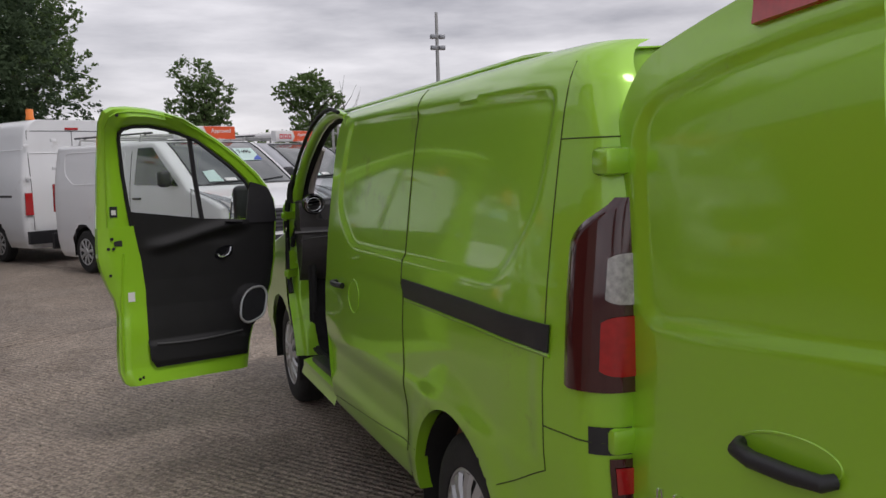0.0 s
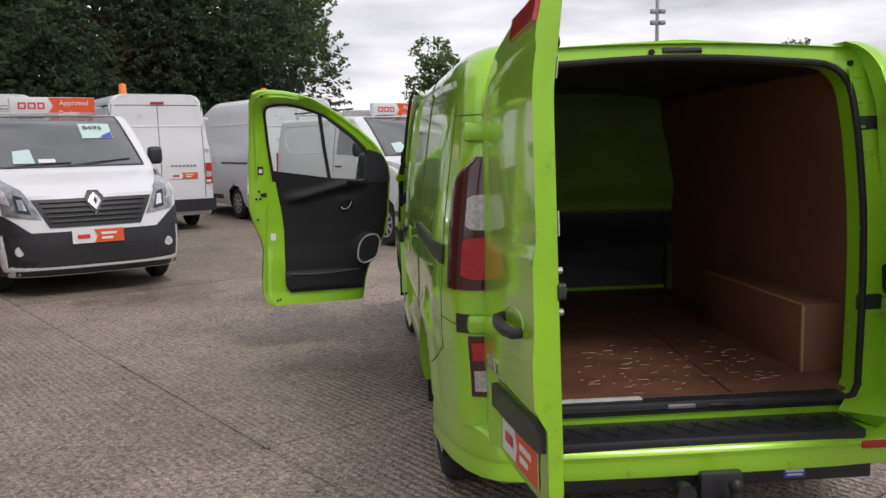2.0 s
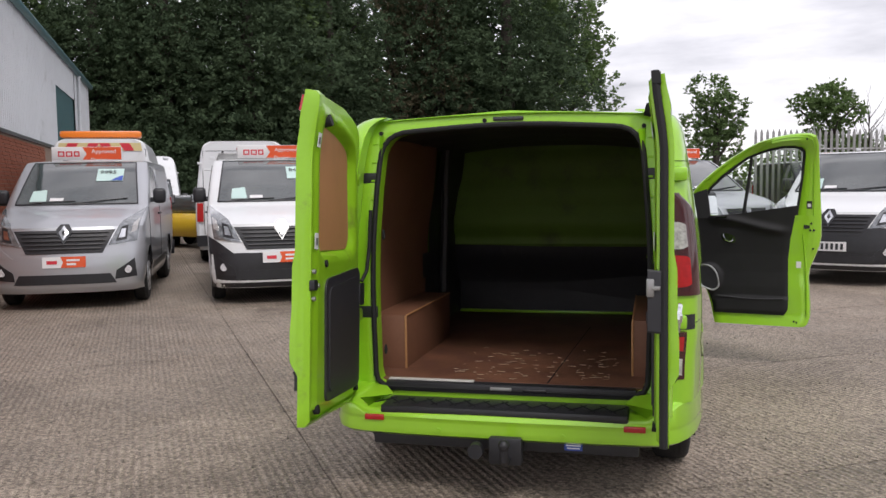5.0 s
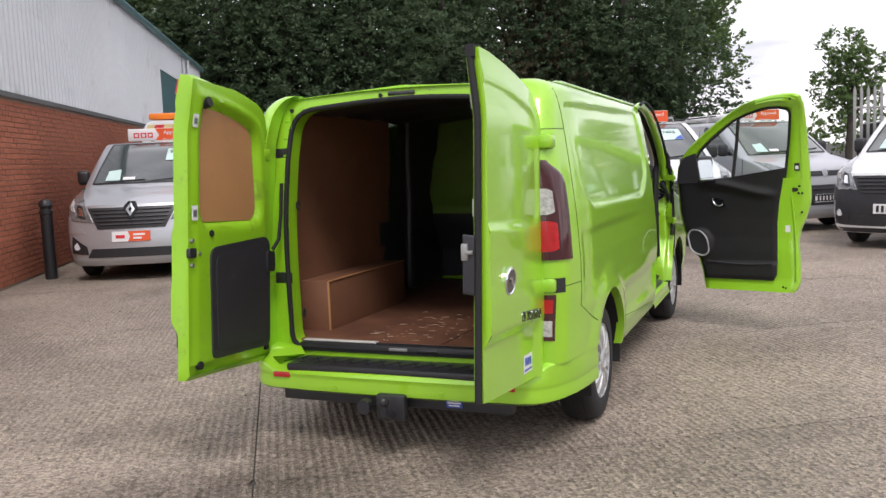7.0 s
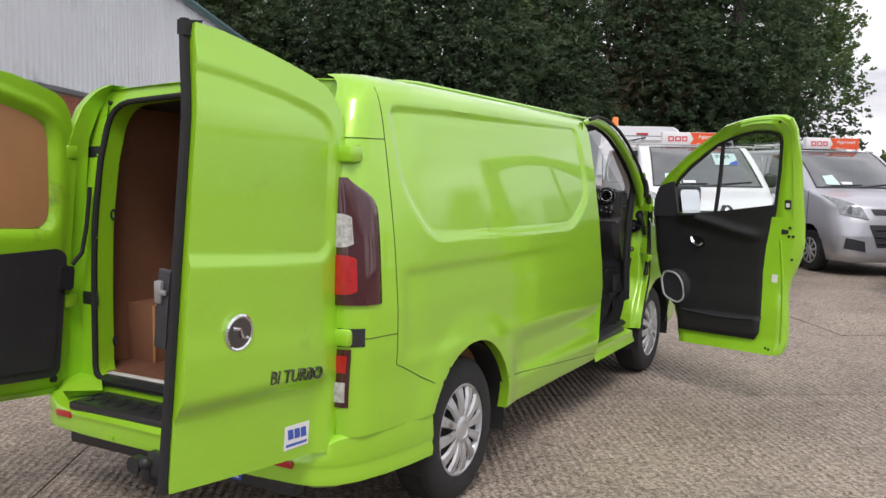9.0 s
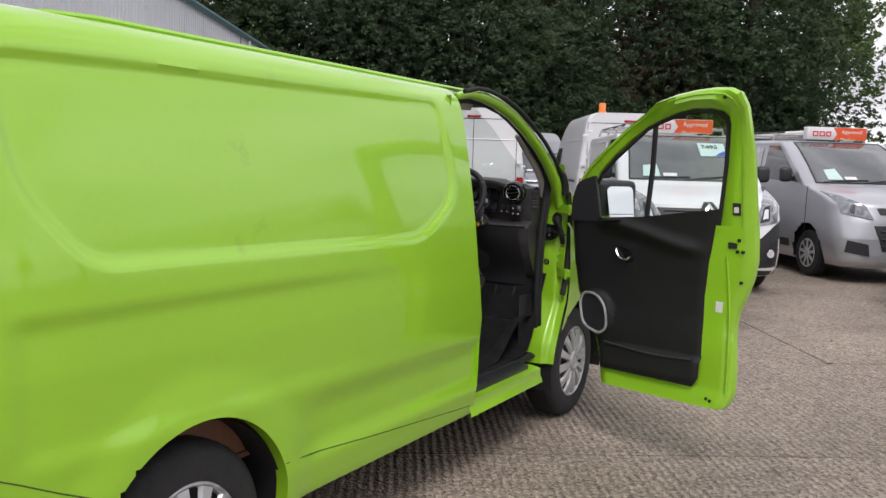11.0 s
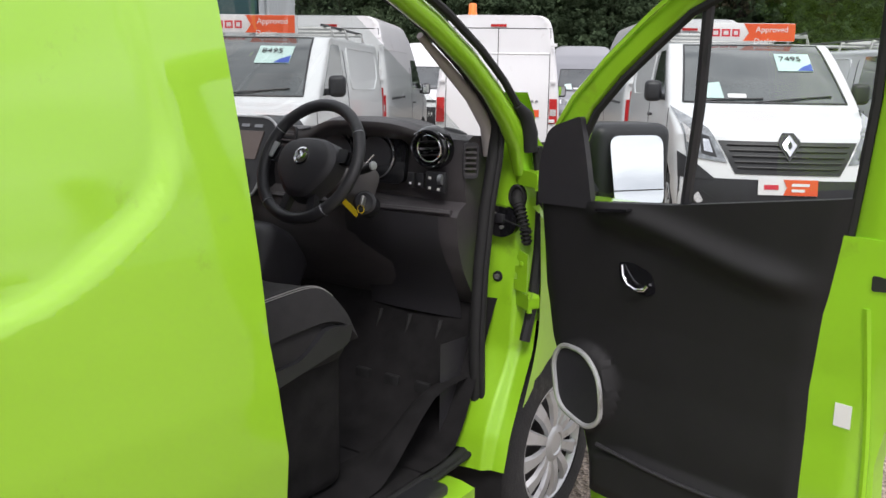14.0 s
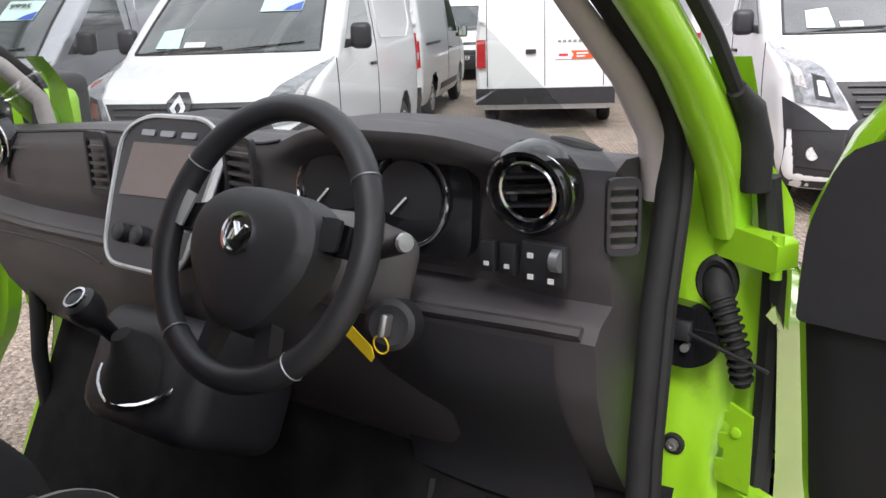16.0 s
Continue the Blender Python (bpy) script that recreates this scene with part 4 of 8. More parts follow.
def van_sides(root, sh, kind, high=False):
    s = sh.s
    belt, top = (1.20, 1.74) if not high else (1.30, 1.85)
    for sx in (1, -1):
        g = lambda y, z, out: sh.flank(sx, y, z, out)
        ya = interp(belt, s["front"]) + interp(belt, s["bow"]) + 0.05
        yt = interp(top, s["front"]) + interp(top, s["bow"]) + 0.05
        part("side_window", sh.patch(g, [(ya + 0.05, belt), (2.45, belt + 0.02), (2.42, top), (yt + 0.02, top)], 0.004), DARKGLASS, root, "dark cab side window")
        for y in (ya - 0.25, 2.58):
            part("door_joint", tube(B(), [g(y, z, 0.001) for z in lin(0.42, 1.7 if y > 2 else 1.15, 14)], 0.005, 5), BLACK, root)
        part("door_handle", tube(B(), [g(2.28, 1.05, 0.01), g(2.38, 1.05, 0.035), g(2.48, 1.05, 0.01)], 0.014, 6), BLACK, root)
        part("rubbing_strip", sh.patch(g, [(1.5, 0.40), (3.5, 0.40), (3.5, 0.50), (1.5, 0.50)], 0.004), BLACK, root)
        mir = B()
        box(mir, (sx * (sh.w(1.3) + 0.13), ya + 0.20, 1.30), (0.18, 0.12, 0.22), 0.05, seg=3)
        box(mir, (sx * (sh.w(1.25) + 0.03), ya + 0.22, 1.24), (0.12, 0.06, 0.07), 0.015)
        part("wing_mirror", mir, BLACK, root)
        mg = cbox((sx * (sh.w(1.3) + 0.135), ya + 0.263, 1.305), (0.13, 0.004, 0.17), 0)
        part("mirror_glass", mg, MIRROR, root)
        if not high:
            pr = rounded([(2.75, 1.72), (2.78, 1.25), (4.3, 1.22), (4.6, 1.4), (4.62, 1.72)], 0.1, 4)
            part("panel_ridge", tube(B(), [g(y, z, 0.0) for y, z in resample(pr, 60)], 0.010, 6, True), PAINT[root["paint"]], root)
        else:
            part("panel_ridge", tube(B(), [g(y, 1.98, 0.0) for y in lin(2.7, s["L"] - 0.15, 14)], 0.012, 6), PAINT[root["paint"]], root)
            part("slide_rail", sh.patch(g, [(3.5, 1.16), (4.9, 1.16), (4.9, 1.20), (3.5, 1.20)], 0.005), BLACK, root)
        for y in s["axles"]:
            small_wheel(root, sx * 0.83, y, sx)
            ln = B()
            sheet(ln, lambda a, x: Vector((sx * x, y + 0.385 * math.cos(a), HUB + 0.385 * math.sin(a))), lin(-0.2, math.pi + 0.2, 18), (0.55, 0.92))
            slab(ln, [(0.385 * math.cos(a), 0.385 * math.sin(a)) for a in lin(-0.2, math.pi + 0.2, 18)], lambda a, b, d: Vector((sx * (0.55 + d), y + a, HUB + b)), 0.01)
            part("arch_liner", ln, RUBBER, root)


def van_rear(root, sh, high=True, beacon=False, yellow_plate=False, chevrons=False):
    s = sh.s
    r = lambda x, z, out: sh.rear(x, z, out)
    zt = 2.30 if high else 1.75
    part("rear_bumper", sh.patch(r, [(-0.95, 0.36), (0.95, 0.36), (0.95, 0.58), (-0.95, 0.58)], 0.05, 0.08, 16), BLACK, root, "black rear bumper")
    for sx in (1, -1):
        lamp = part("tail_lamp", sh.patch(r, [(sx * 0.815, 0.86), (sx * 0.945, 0.86), (sx * 0.935, 1.24), (sx * 0.815, 1.24)], 0.018, 0.03), RED_LENS, root, "upright red tail lamp")
        part("clear_lens", sh.patch(r, [(sx * 0.825, 0.98), (sx * 0.925, 0.98), (sx * 0.925, 1.08), (sx * 0.825, 1.08)], 0.024, 0.01), CLEAR_LENS, lamp)
        for z in (0.9, 1.5, 2.05):
            part("hinge", cbox((sx * 0.86, s["L"] + 0.012, z), (0.09, 0.03, 0.05), 0.008), PAINT[root["paint"]], root)
    for x in (0.0, -0.80, 0.80):
        part("door_joint", tube(B(), [r(x, z, 0.002) for z in lin(0.60, zt, 16)], 0.006, 5), BLACK, root)
    part("door_joint", tube(B(), [r(x, zt, 0.002) for x in lin(-0.80, 0.80, 9)], 0.006, 5), BLACK, root)
    part("door_ridge", tube(B(), [r(x, 1.92, 0.0) for x in lin(-0.78, 0.78, 9)], 0.012, 6), PAINT[root["paint"]], root)
    part("door_handle", sh.patch(r, [(0.12, 1.04), (0.26, 1.04), (0.26, 1.10), (0.12, 1.10)], 0.012, 0.02), BLACK, root)
    part("high_lamp", sh.patch(r, [(-0.12, zt + 0.02), (0.12, zt + 0.02), (0.12, zt + 0.06), (-0.12, zt + 0.06)], 0.01, 0.012), RED_LENS, root)
    for x0 in lin(-0.62, -0.20, 7):
        part("badge_stroke", cbox((x0, s["L"] + 0.004, 1.20), (0.042, 0.006, 0.035), 0.002), GREYPAINT, root)
    if yellow_plate:
        pl = part("number_plate", sh.patch(r, [(-0.66, 0.96), (-0.14, 0.96), (-0.14, 1.07), (-0.66, 1.07)], 0.010, 0.006), YELLOW, root, "yellow plate with plain bars")
        for x0 in lin(-0.60, -0.22, 6):
            part("plain_bar", cbox((x0, s["L"] + 0.012, 1.015), (0.035, 0.004, 0.07)), BLACK, pl)
    else:
        dealer_plate_at(root, lambda u, z, d: sh.rear(-0.66 + 0.52 * (1 - u), 0.96 + 0.11 * z, 0.012 + d))
    if beacon:
        base = part("beacon", lathe(B(), [(0.075, 0), (0.075, 0.03), (0.065, 0.05), (0.065, 0.17), (0.05, 0.19), (0.01, 0.195)], 18, Matrix.Translation((0.45, s["L"] - 0.6, s["roof"] - 0.01))), AMBER, root, "orange roof beacon")
    if chevrons:
        bar = part("light_bar", cbox((0, s["L"] - 0.35, s["roof"] + 0.06), (1.45, 0.3, 0.13), 0.04), AMBER, root, "orange roof light bar")
        band = part("chevron_band", sh.patch(r, [(-0.74, 2.27), (0.74, 2.27), (0.72, 2.42), (-0.72, 2.42)], 0.008, 0.006), mat("cream_band", (0.75, 0.62, 0.30), rough=0.4), root)
        for x0, k in ((-0.60, 0.08), (-0.24, 0.08), (0.10, -0.08), (0.46, -0.08)):
            part("chevron", sh.patch(r, [(x0, 2.275), (x0 + 0.18, 2.275), (x0 + 0.18 + k, 2.415), (x0 + k, 2.415)], 0.016, 0.004), SIGNRED, band)


def dealer_plate_at(parent, at):
    q = lambda u0, u1, z0=0.0, z1=1.0: [(u0, z0), (u1, z0), (u1, z1), (u0, z1)]
    pl = part("dealer_plate", slab(B(), q(0, 1), at, 0.003), SIGNWHITE, parent, "white and orange dealer plate")
    part("orange_field", slab(B(), [(0.42, 0), (1, 0), (1, 1), (0.42, 1), (0.48, 0.5)], lambda u, z, d: at(u, z, 0.0035 + d), 0.002), ORANGE, pl)
    part("plain_mark", slab(B(), q(0.10, 0.34, 0.35, 0.65), lambda u, z, d: at(u, z, 0.0035 + d), 0.002), SIGNRED, pl)
    for z0 in (0.58, 0.22):
        part("print_bar", slab(B(), q(0.56, 0.86 if z0 > 0.4 else 0.78, z0, z0 + 0.18), lambda u, z, d: at(u, z, 0.006 + d), 0.001), SIGNWHITE, pl)


TALL_NOSE = [(0.0, 0.0), (0.30, 0.27), (0.55, 0.555), (0.89, 0.985), (1.20, 1.35), (1.80, 1.945), (1.96, 2.005), (3.0, 3.045)]
GROUNDED = {"tyre", "wheel_trim", "rim", "tread_groove", "arch_liner", "underbody"}


def stand_up(root, height):
    """Sets the heights of a body over its wheels: height(y, z) in the frame of its root."""
    for ob in root.children_recursive:
        if ob.type != "MESH" or ob.name.split(".")[0] in GROUNDED:
            continue
        m, up, fixed = ob.matrix_local, ob.parent, False
        while up is not root:
            fixed = fixed or up.name.startswith("rear_door")
            m, up = up.matrix_local @ m, up.parent
        if fixed:
            continue
        back = m.inverted()
        for v in ob.data.vertices:
            p = m @ v.co
            p.z = height(p.y, p.z)
            v.co = back @ p


PAINT = {"white": WHITE, "silver": SILVERPAINT, "grey": GREYPAINT, "dark": DARKPAINT}


def parked(name, kind, paint, x, y, turn, label, price="", bumper="body", sign=False, rear_first=False, plate="dealer", beacon=False, yellow=False, chevrons=False, bars=False, ladder=False):
    """A parked van with its nose (or its tail, rear_first) at x, y, turned so that it faces down the yard."""
    sh = Shell(kind)
    L = sh.s["L"]
    m = pose(x, y, 0, 0, 0, turn)
    if rear_first:
        m = m @ pose(0, L, 0, 0, 0, 180)
    root = thing(name, m, label, "van", "parked vans")
    root["paint"] = paint
    part("body", sh.body(), PAINT[paint], root)
    part("underbody", cbox((0, L / 2, 0.34), (1.3, L - 0.6, 0.16), 0.03), RUBBER, root)
    bp = van_front(root, sh, PAINT[paint], BLACK if bumper == "black" else PAINT[paint], "trafic" if kind == "trafic" else kind, price)
    van_sides(root, sh, kind, kind == "transit")
    van_rear(root, sh, kind == "transit", beacon, yellow, chevrons)
    if plate == "dealer":
        dealer_plate_at(root, lambda u, z, d: sh.front(-0.26 + 0.52 * u, 0.545 + 0.11 * z, 0.022 + d))
    else:
        pl = part("number_plate", slab(B(), [(-0.26, 0.50), (0.26, 0.50), (0.26, 0.61), (-0.26, 0.61)], lambda a, b, d: sh.front(a, b, 0.022 + d), 0.005), SIGNWHITE, root, "white plate with plain bars")
        for x0 in lin(-0.2, 0.2, 7):
            part("plain_bar", slab(B(), [(x0 - 0.018, 0.52), (x0 + 0.018, 0.52), (x0 + 0.018, 0.59), (x0 - 0.018, 0.59)], lambda a, b, d: sh.front(a, b, 0.0275 + d), 0.002), BLACK, pl)
    rz = sh.s["roof"] - 0.03
    if sign:
        roof_sign(root, 2.05 if kind != "transit" else 2.4, rz - 0.01)
    if bars:
        for yb in (2.5, 3.3, 4.3):
            bm = B()
            tube(bm, [(-0.78, yb, rz - 0.06), (-0.76, yb, rz + 0.10), (0.76, yb, rz + 0.10), (0.78, yb, rz - 0.06)], 0.022, 8)
            part("roof_bar", bm, STEEL, root)
        for xb in (-0.70, 0.70):
            part("rack_rail", tube(B(), [(xb, 2.3, rz + 0.13), (xb, 4.6, rz + 0.13)], 0.016, 6), BLACK, root)
    if ladder:
        for xb in (0.15, 0.52):
            part("pipe_carrier", tube(B(), [(xb, 2.1, rz + 0.16), (xb, 4.7, rz + 0.16)], 0.05, 10), SIGNWHITE, root)
    if kind != "transit":
        stand_up(root, lambda y, z: interp(z, TALL_NOSE))
    return root


parked("parked_van", "trafic", "silver", -6.60, 5.55, 26.5, "silver panel van with a dealer roof sign beside the brick wall", "9995", "body", sign=True)
parked("parked_van", "trafic", "white", -4.04, 6.56, 28.5, "white panel van with black bumper, roof bars and a dealer sign", "8495", "black", sign=True, bars=True)
parked("parked_van", "trafic", "white", 0.36, 9.70, 28, "white panel van with black bumper and a dealer roof sign", "7495", "black", sign=True, bars=True)
parked("parked_van", "custom", "silver", 2.42, 12.35, 37, "silver panel van with roof bars and a dealer sign", "", "body", sign=True, plate="bars", bars=True, ladder=True)
parked("parked_van", "trafic", "white", 3.15, 9.40, -26, "white panel van with a deep black bumper", "", "black", plate="bars")
parked("parked_van", "trafic", "dark", 5.2, 17.0, 10, "dark panel van with a dealer roof sign", "", "body", sign=True, plate="bars")
parked("parked_van", "transit", "white", -9.35, 10.3, 29, "white high-roofed van with red chevrons, tail to the yard", "", rear_first=True, chevrons=True, yellow=True)
parked("parked_van", "transit", "white", -7.5, 12.4, 28, "white high-roofed van, tail to the yard", "", rear_first=True)
parked("parked_van", "transit", "white", -4.85, 13.3, 28, "white high-roofed van with a beacon, tail to the yard", "", rear_first=True, beacon=True)
parked("parked_van", "transit", "white", -2.5, 15.2, 30, "white high-roofed van with a yellow plate, tail to the yard", "", rear_first=True, beacon=True, yellow=True)
parked("parked_van", "transit", "white", -11.4, 20.5, 30, "white high-roofed van standing far back in the yard", "", "black", plate="bars")
parked("parked_van", "transit", "grey", -8.0, 23.5, 30, "grey van standing far back in the yard", "", "black", plate="bars")
parked("parked_van", "transit", "white", -12.4, 16.3, 30, "white high-roofed van beside the workshop", "", "black", plate="bars")


def small_car(x, y, turn):
    root = thing("parked_car", pose(x, y, 0, 0, 0, turn), "small yellow and dark car far back", "car")
    bm = B()
    prof = [(0.30, 0.0, 0.62), (0.45, -0.02, 0.72), (0.65, 0.05, 0.76), (0.80, 0.35, 0.74), (0.90, 0.9, 0.70)]
    rows = []
    for z, yf, w in prof:
        rows.append([bm.verts.new((w * math.sin(a), yf + 0.35 * (1 - math.cos(a)), z)) for a in lin(-1.57, 1.57, 15)] + [bm.verts.new((w, 3.4, z)), bm.verts.new((-w, 3.4, z))])
    for a, b in zip(rows, rows[1:]):
        for i in range(len(a)):
            j = (i + 1) % len(a)
            bm.faces.new((a[i], a[j], b[j], b[i]))
    bm.faces.new(rows[-1])
    part("body", bm, YELLOWPAINT, root)
    bm = B()
    box(bm, (0, 2.1, 1.12), (1.25, 2.0, 0.5), 0.18)
    part("cabin", bm, DARKGLASS, root)
    for sx in (1, -1):
        for yy in (0.65, 2.8):
            part("tyre", cyl(B(), (sx * 0.55, yy, 0.3), (sx * 0.75, yy, 0.3), 0.3, 20), TYRE, root)
        part("headlamp", cbox((sx * 0.5, 0.16, 0.66), (0.22, 0.1, 0.12), 0.03), LAMPGLASS, root)
    part("bumper", cbox((0, 0.02, 0.38), (1.2, 0.16, 0.2), 0.05), BLACK, root)


small_car(-9.4, 16.2, 70)

# ---- the lime green panel van ----
SIDE = [(0.28, 0.900), (0.36, 0.928), (0.46, 0.946), (0.55, 0.950), (0.68, 0.953), (0.80, 0.962), (0.95, 0.962), (1.10, 0.952), (1.22, 0.942),
        (1.40, 0.920), (1.55, 0.900), (1.67, 0.882), (1.745, 0.866), (1.787, 0.850), (1.819, 0.828), (1.840, 0.797), (1.854, 0.755)]


def side_x(y, z):
    """Half the body's width at a length and a height."""
    return interp(z, SIDE) - 0.30 * max(0.0, 0.62 - y) ** 2 - 0.05 * max(0.0, y - 3.6) ** 2


def edge_distance(p, poly):
    """Signed distance from a closed outline, positive inside."""
    x, y = p
    best, inside, n = 9.0, False, len(poly)
    for i in range(n):
        (ax, ay), (bx, by) = poly[i], poly[(i + 1) % n]
        dx, dy = bx - ax, by - ay
        t = max(0, min(1, ((x - ax) * dx + (y - ay) * dy) / (dx * dx + dy * dy)))
        best = min(best, math.hypot(x - ax - t * dx, y - ay - t * dy))
        if (ay > y) != (by > y) and x < (bx - ax) * (y - ay) / (by - ay) + ax:
            inside = not inside
    return best if inside else -best


PRESS = rounded([(0.385, 1.735), (0.42, 1.40), (0.61, 1.195), (2.22, 1.185), (2.53, 1.36), (2.44, 1.775)], [0.07, 0.12, 0.10, 0.10, 0.14, 0.06], 6)
AXLE_R, AXLE_F, HUB_Z, ARCH = 0.968, 4.066, 0.335, 0.40


def side_point(sx, y, z):
    x = side_x(y, z)
    if 1.1 < z < 1.85:
        x -= 0.014 * smooth(-0.004, 0.024, edge_distance((y, z), PRESS))
    # soft hollow in the lower panel and the flare over the wheel
    x -= 0.012 * smooth(0.36, 0.44, y) * smooth(1.11, 1.06, z) * smooth(0.72, 0.80, z) * smooth(2.4, 1.2, y)
    d = math.hypot(y - AXLE_R, z - HUB_Z)
    x += 0.016 * smooth(ARCH + 0.16, ARCH + 0.02, d)
    if z < 0.72:
        x -= 0.018 * smooth(1.35, 1.6, y) * smooth(0.72, 0.62, z) * smooth(0.44, 0.54, z)
    return Vector((sx * x, y, z))


def b_edge(z):
    """The rear edge of the front door's opening."""
    return interp(z, [(0.30, 2.72), (0.60, 2.72), (0.80, 2.72), (0.92, 2.70), (1.05, 2.68), (1.25, 2.67), (1.45, 2.66), (1.60, 2.65), (1.85, 2.64), (1.9, 2.65)])


def rear_y(z):
    """The rearmost line of the body's corner."""
    return interp(z, [(0.3, 0.125), (0.9, 0.13), (1.45, 0.145), (1.6, 0.17), (1.75, 0.225), (1.85, 0.30), (1.9, 0.36)])


CORNER_R, CORNER_X = 0.11, 0.795


def corner_point(sx, s, z, out=0.0):
    """The rear corner: s from 0 (on the side) over 1 (corner turned) to 2 (the lamp's inner edge)."""
    yr = rear_y(z)
    xs = side_point(1, yr + CORNER_R, z).x
    cx, cy = xs - CORNER_R, yr + CORNER_R
    if s <= 1:
        a = s * math.pi / 2
        n = Vector((math.cos(a), -math.sin(a), 0))
        p = Vector((cx, cy, z)) + CORNER_R * n
    else:
        n = Vector((0, -1, 0))
        p = Vector((cx + (min(CORNER_X, cx - 0.01) - cx) * (s - 1), yr, z))
    p += n * out
    return Vector((sx * p.x, p.y, p.z))


van = thing("panel_van", label="lime green panel van with its rear and front doors open", category="van")


def cargo_side(sx):
    bm = B()
    zs = sorted(set([round(z, 4) for z in lin(0.34, 1.854, 100)]))
    rows = []
    for z in zs:
        y1, y0 = b_edge(z), rear_y(z) + CORNER_R
        row = [side_point(sx, y1 + (y0 - y1) * i / 150, z) for i in range(151)]
        row += [corner_point(sx, s, z) for s in (0.2, 0.4, 0.6, 0.8, 1.0, 1.5, 2.0)]
        q = corner_point(sx, 2.0, z)
        row += [Vector((q.x, q.y + 0.02, z)), Vector((q.x, max(q.y + 0.1, 0.27), z))]
        rows.append([bm.verts.new(p) for p in row])
    for a, b in zip(rows, rows[1:]):
        for i in range(len(a) - 1):
            c = (a[i].co + b[i + 1].co) / 2
            d = math.hypot(c.y - AXLE_R, c.z - HUB_Z)
            low = c.z < 0.50 and c.y < AXLE_R
            if d > ARCH and not low:
                bm.faces.new((a[i], a[i + 1], b[i + 1], b[i]))
    bmesh.ops.delete(bm, geom=[v for v in bm.verts if not v.link_faces], context="VERTS")
    for v in bm.verts:
        d = Vector((v.co.y - AXLE_R, v.co.z - HUB_Z))
        if d.length < ARCH + 0.01:
            d = d.normalized() * ARCH
            v.co.y, v.co.z = AXLE_R + d.x, HUB_Z + d.y
    # returned flange into the arch
    rim = [e for e in bm.edges if e.is_boundary and all(abs(math.hypot(v.co.y - AXLE_R, v.co.z - HUB_Z) - ARCH) < 0.004 for v in e.verts)]
    ret = bmesh.ops.extrude_edge_only(bm, edges=rim)
    for v in [g for g in ret["geom"] if isinstance(g, bmesh.types.BMVert)]:
        v.co.x -= sx * 0.05
    ob = part("side_panel", bm, LIME, van)
    # flange round the front door's opening
    bm = B()
    sheet(bm, lambda d, z: Vector((sx * (side_x(b_edge(z), z) - d), b_edge(z) - 0.003 * (d > 0.02), z)), [0.0, 0.02, 0.06, 0.11], lin(0.36, 1.842, 40))
    part("b_pillar", bm, LIME_IN, van)
    return ob


cargo_side(1)
left_side = cargo_side(-1)


def line_on_side(sx, pts, r=0.0035, out=0.0015):
    bm = B()
    tube(bm, [side_point(sx, y, z) + Vector((sx * out, 0, 0)) for y, z in pts], r, 6)
    return bm


# seams and joints in the sides
for sx in (1, -1):
    part("panel_seam", line_on_side(sx, [(0.345, z) for z in lin(0.74, 1.80, 26)], 0.002, 0.0003), GAP, van)
    part("panel_seam", line_on_side(sx, [(0.345, 0.74), (0.40, 0.715), (0.50, 0.665), (0.60, 0.62)], 0.002, 0.0003), GAP, van)
    part("panel_seam", line_on_side(sx, [(y, 0.502 - 0.115 * (y - 1.35) / 1.3) for y in lin(1.34, 2.68, 14)], 0.002, 0.0003), GAP, van)
for z0 in (0.86, 1.60):
    for sx in (1, -1):
        part("panel_seam", tube(B(), [corner_point(sx, s, z0, 0.001) for s in (0, 0.2, 0.4, 0.6, 0.8, 1.0, 1.5, 2.0)], 0.002, 6), GAP, van)
        part("panel_seam", line_on_side(sx, [(y, z0) for y in lin(0.345, rear_y(z0) + CORNER_R, 5)], 0.002, 0.0003), GAP, van)
# sliding door on the near side: seam, rail and pull handle
part("sliding_door_seam", line_on_side(-1, [(1.47, z) for z in lin(0.46, 1.83, 50)], 0.0035, 0.0005), GAP, van)
rail = B()
sheet(rail, lambda y, z: side_point(-1, y, z) + Vector((-0.004, 0, 0)), lin(0.32, 1.44, 36), lin(1.055, 1.125, 5))
bmesh.ops.solidify(rail, geom=rail.faces[:], thickness=0.006)
part("sliding_rail", rail, BLACK, van, "black sliding door rail")
part("rail_lip", line_on_side(-1, [(y, 1.046) for y in lin(0.32, 1.44, 14)], 0.006, 0.002), LIME, van)
handle = B()
tube(handle, [side_point(-1, y, 1.005) + Vector((-o, 0, 0)) for y, o in ((2.44, 0.005), (2.43, 0.03), (2.38, 0.036), (2.32, 0.034), (2.28, 0.02))], 0.014, 8)
part("sliding_door_handle", handle, BLACK, van, "black pull handle")
flap = B()
tube(flap, [side_point(-1, 2.15 + 0.085 * math.cos(a), 0.97 + 0.075 * math.sin(a)) + Vector((-0.001, 0, 0)) for a in lin(0, 2 * math.pi, 29)[:-1]], 0.003, 6, True)
part("fuel_flap_joint", flap, LIME_IN, van)


# roof
def roof_z(x, y):
    w = 0.755
    return 1.854 + 0.034 * (1 - (x / w) ** 2) - 0.05 * smooth(0.75, 0.33, y) ** 2 * 0.6 - 0.02 * smooth(2.5, 3.1, y)


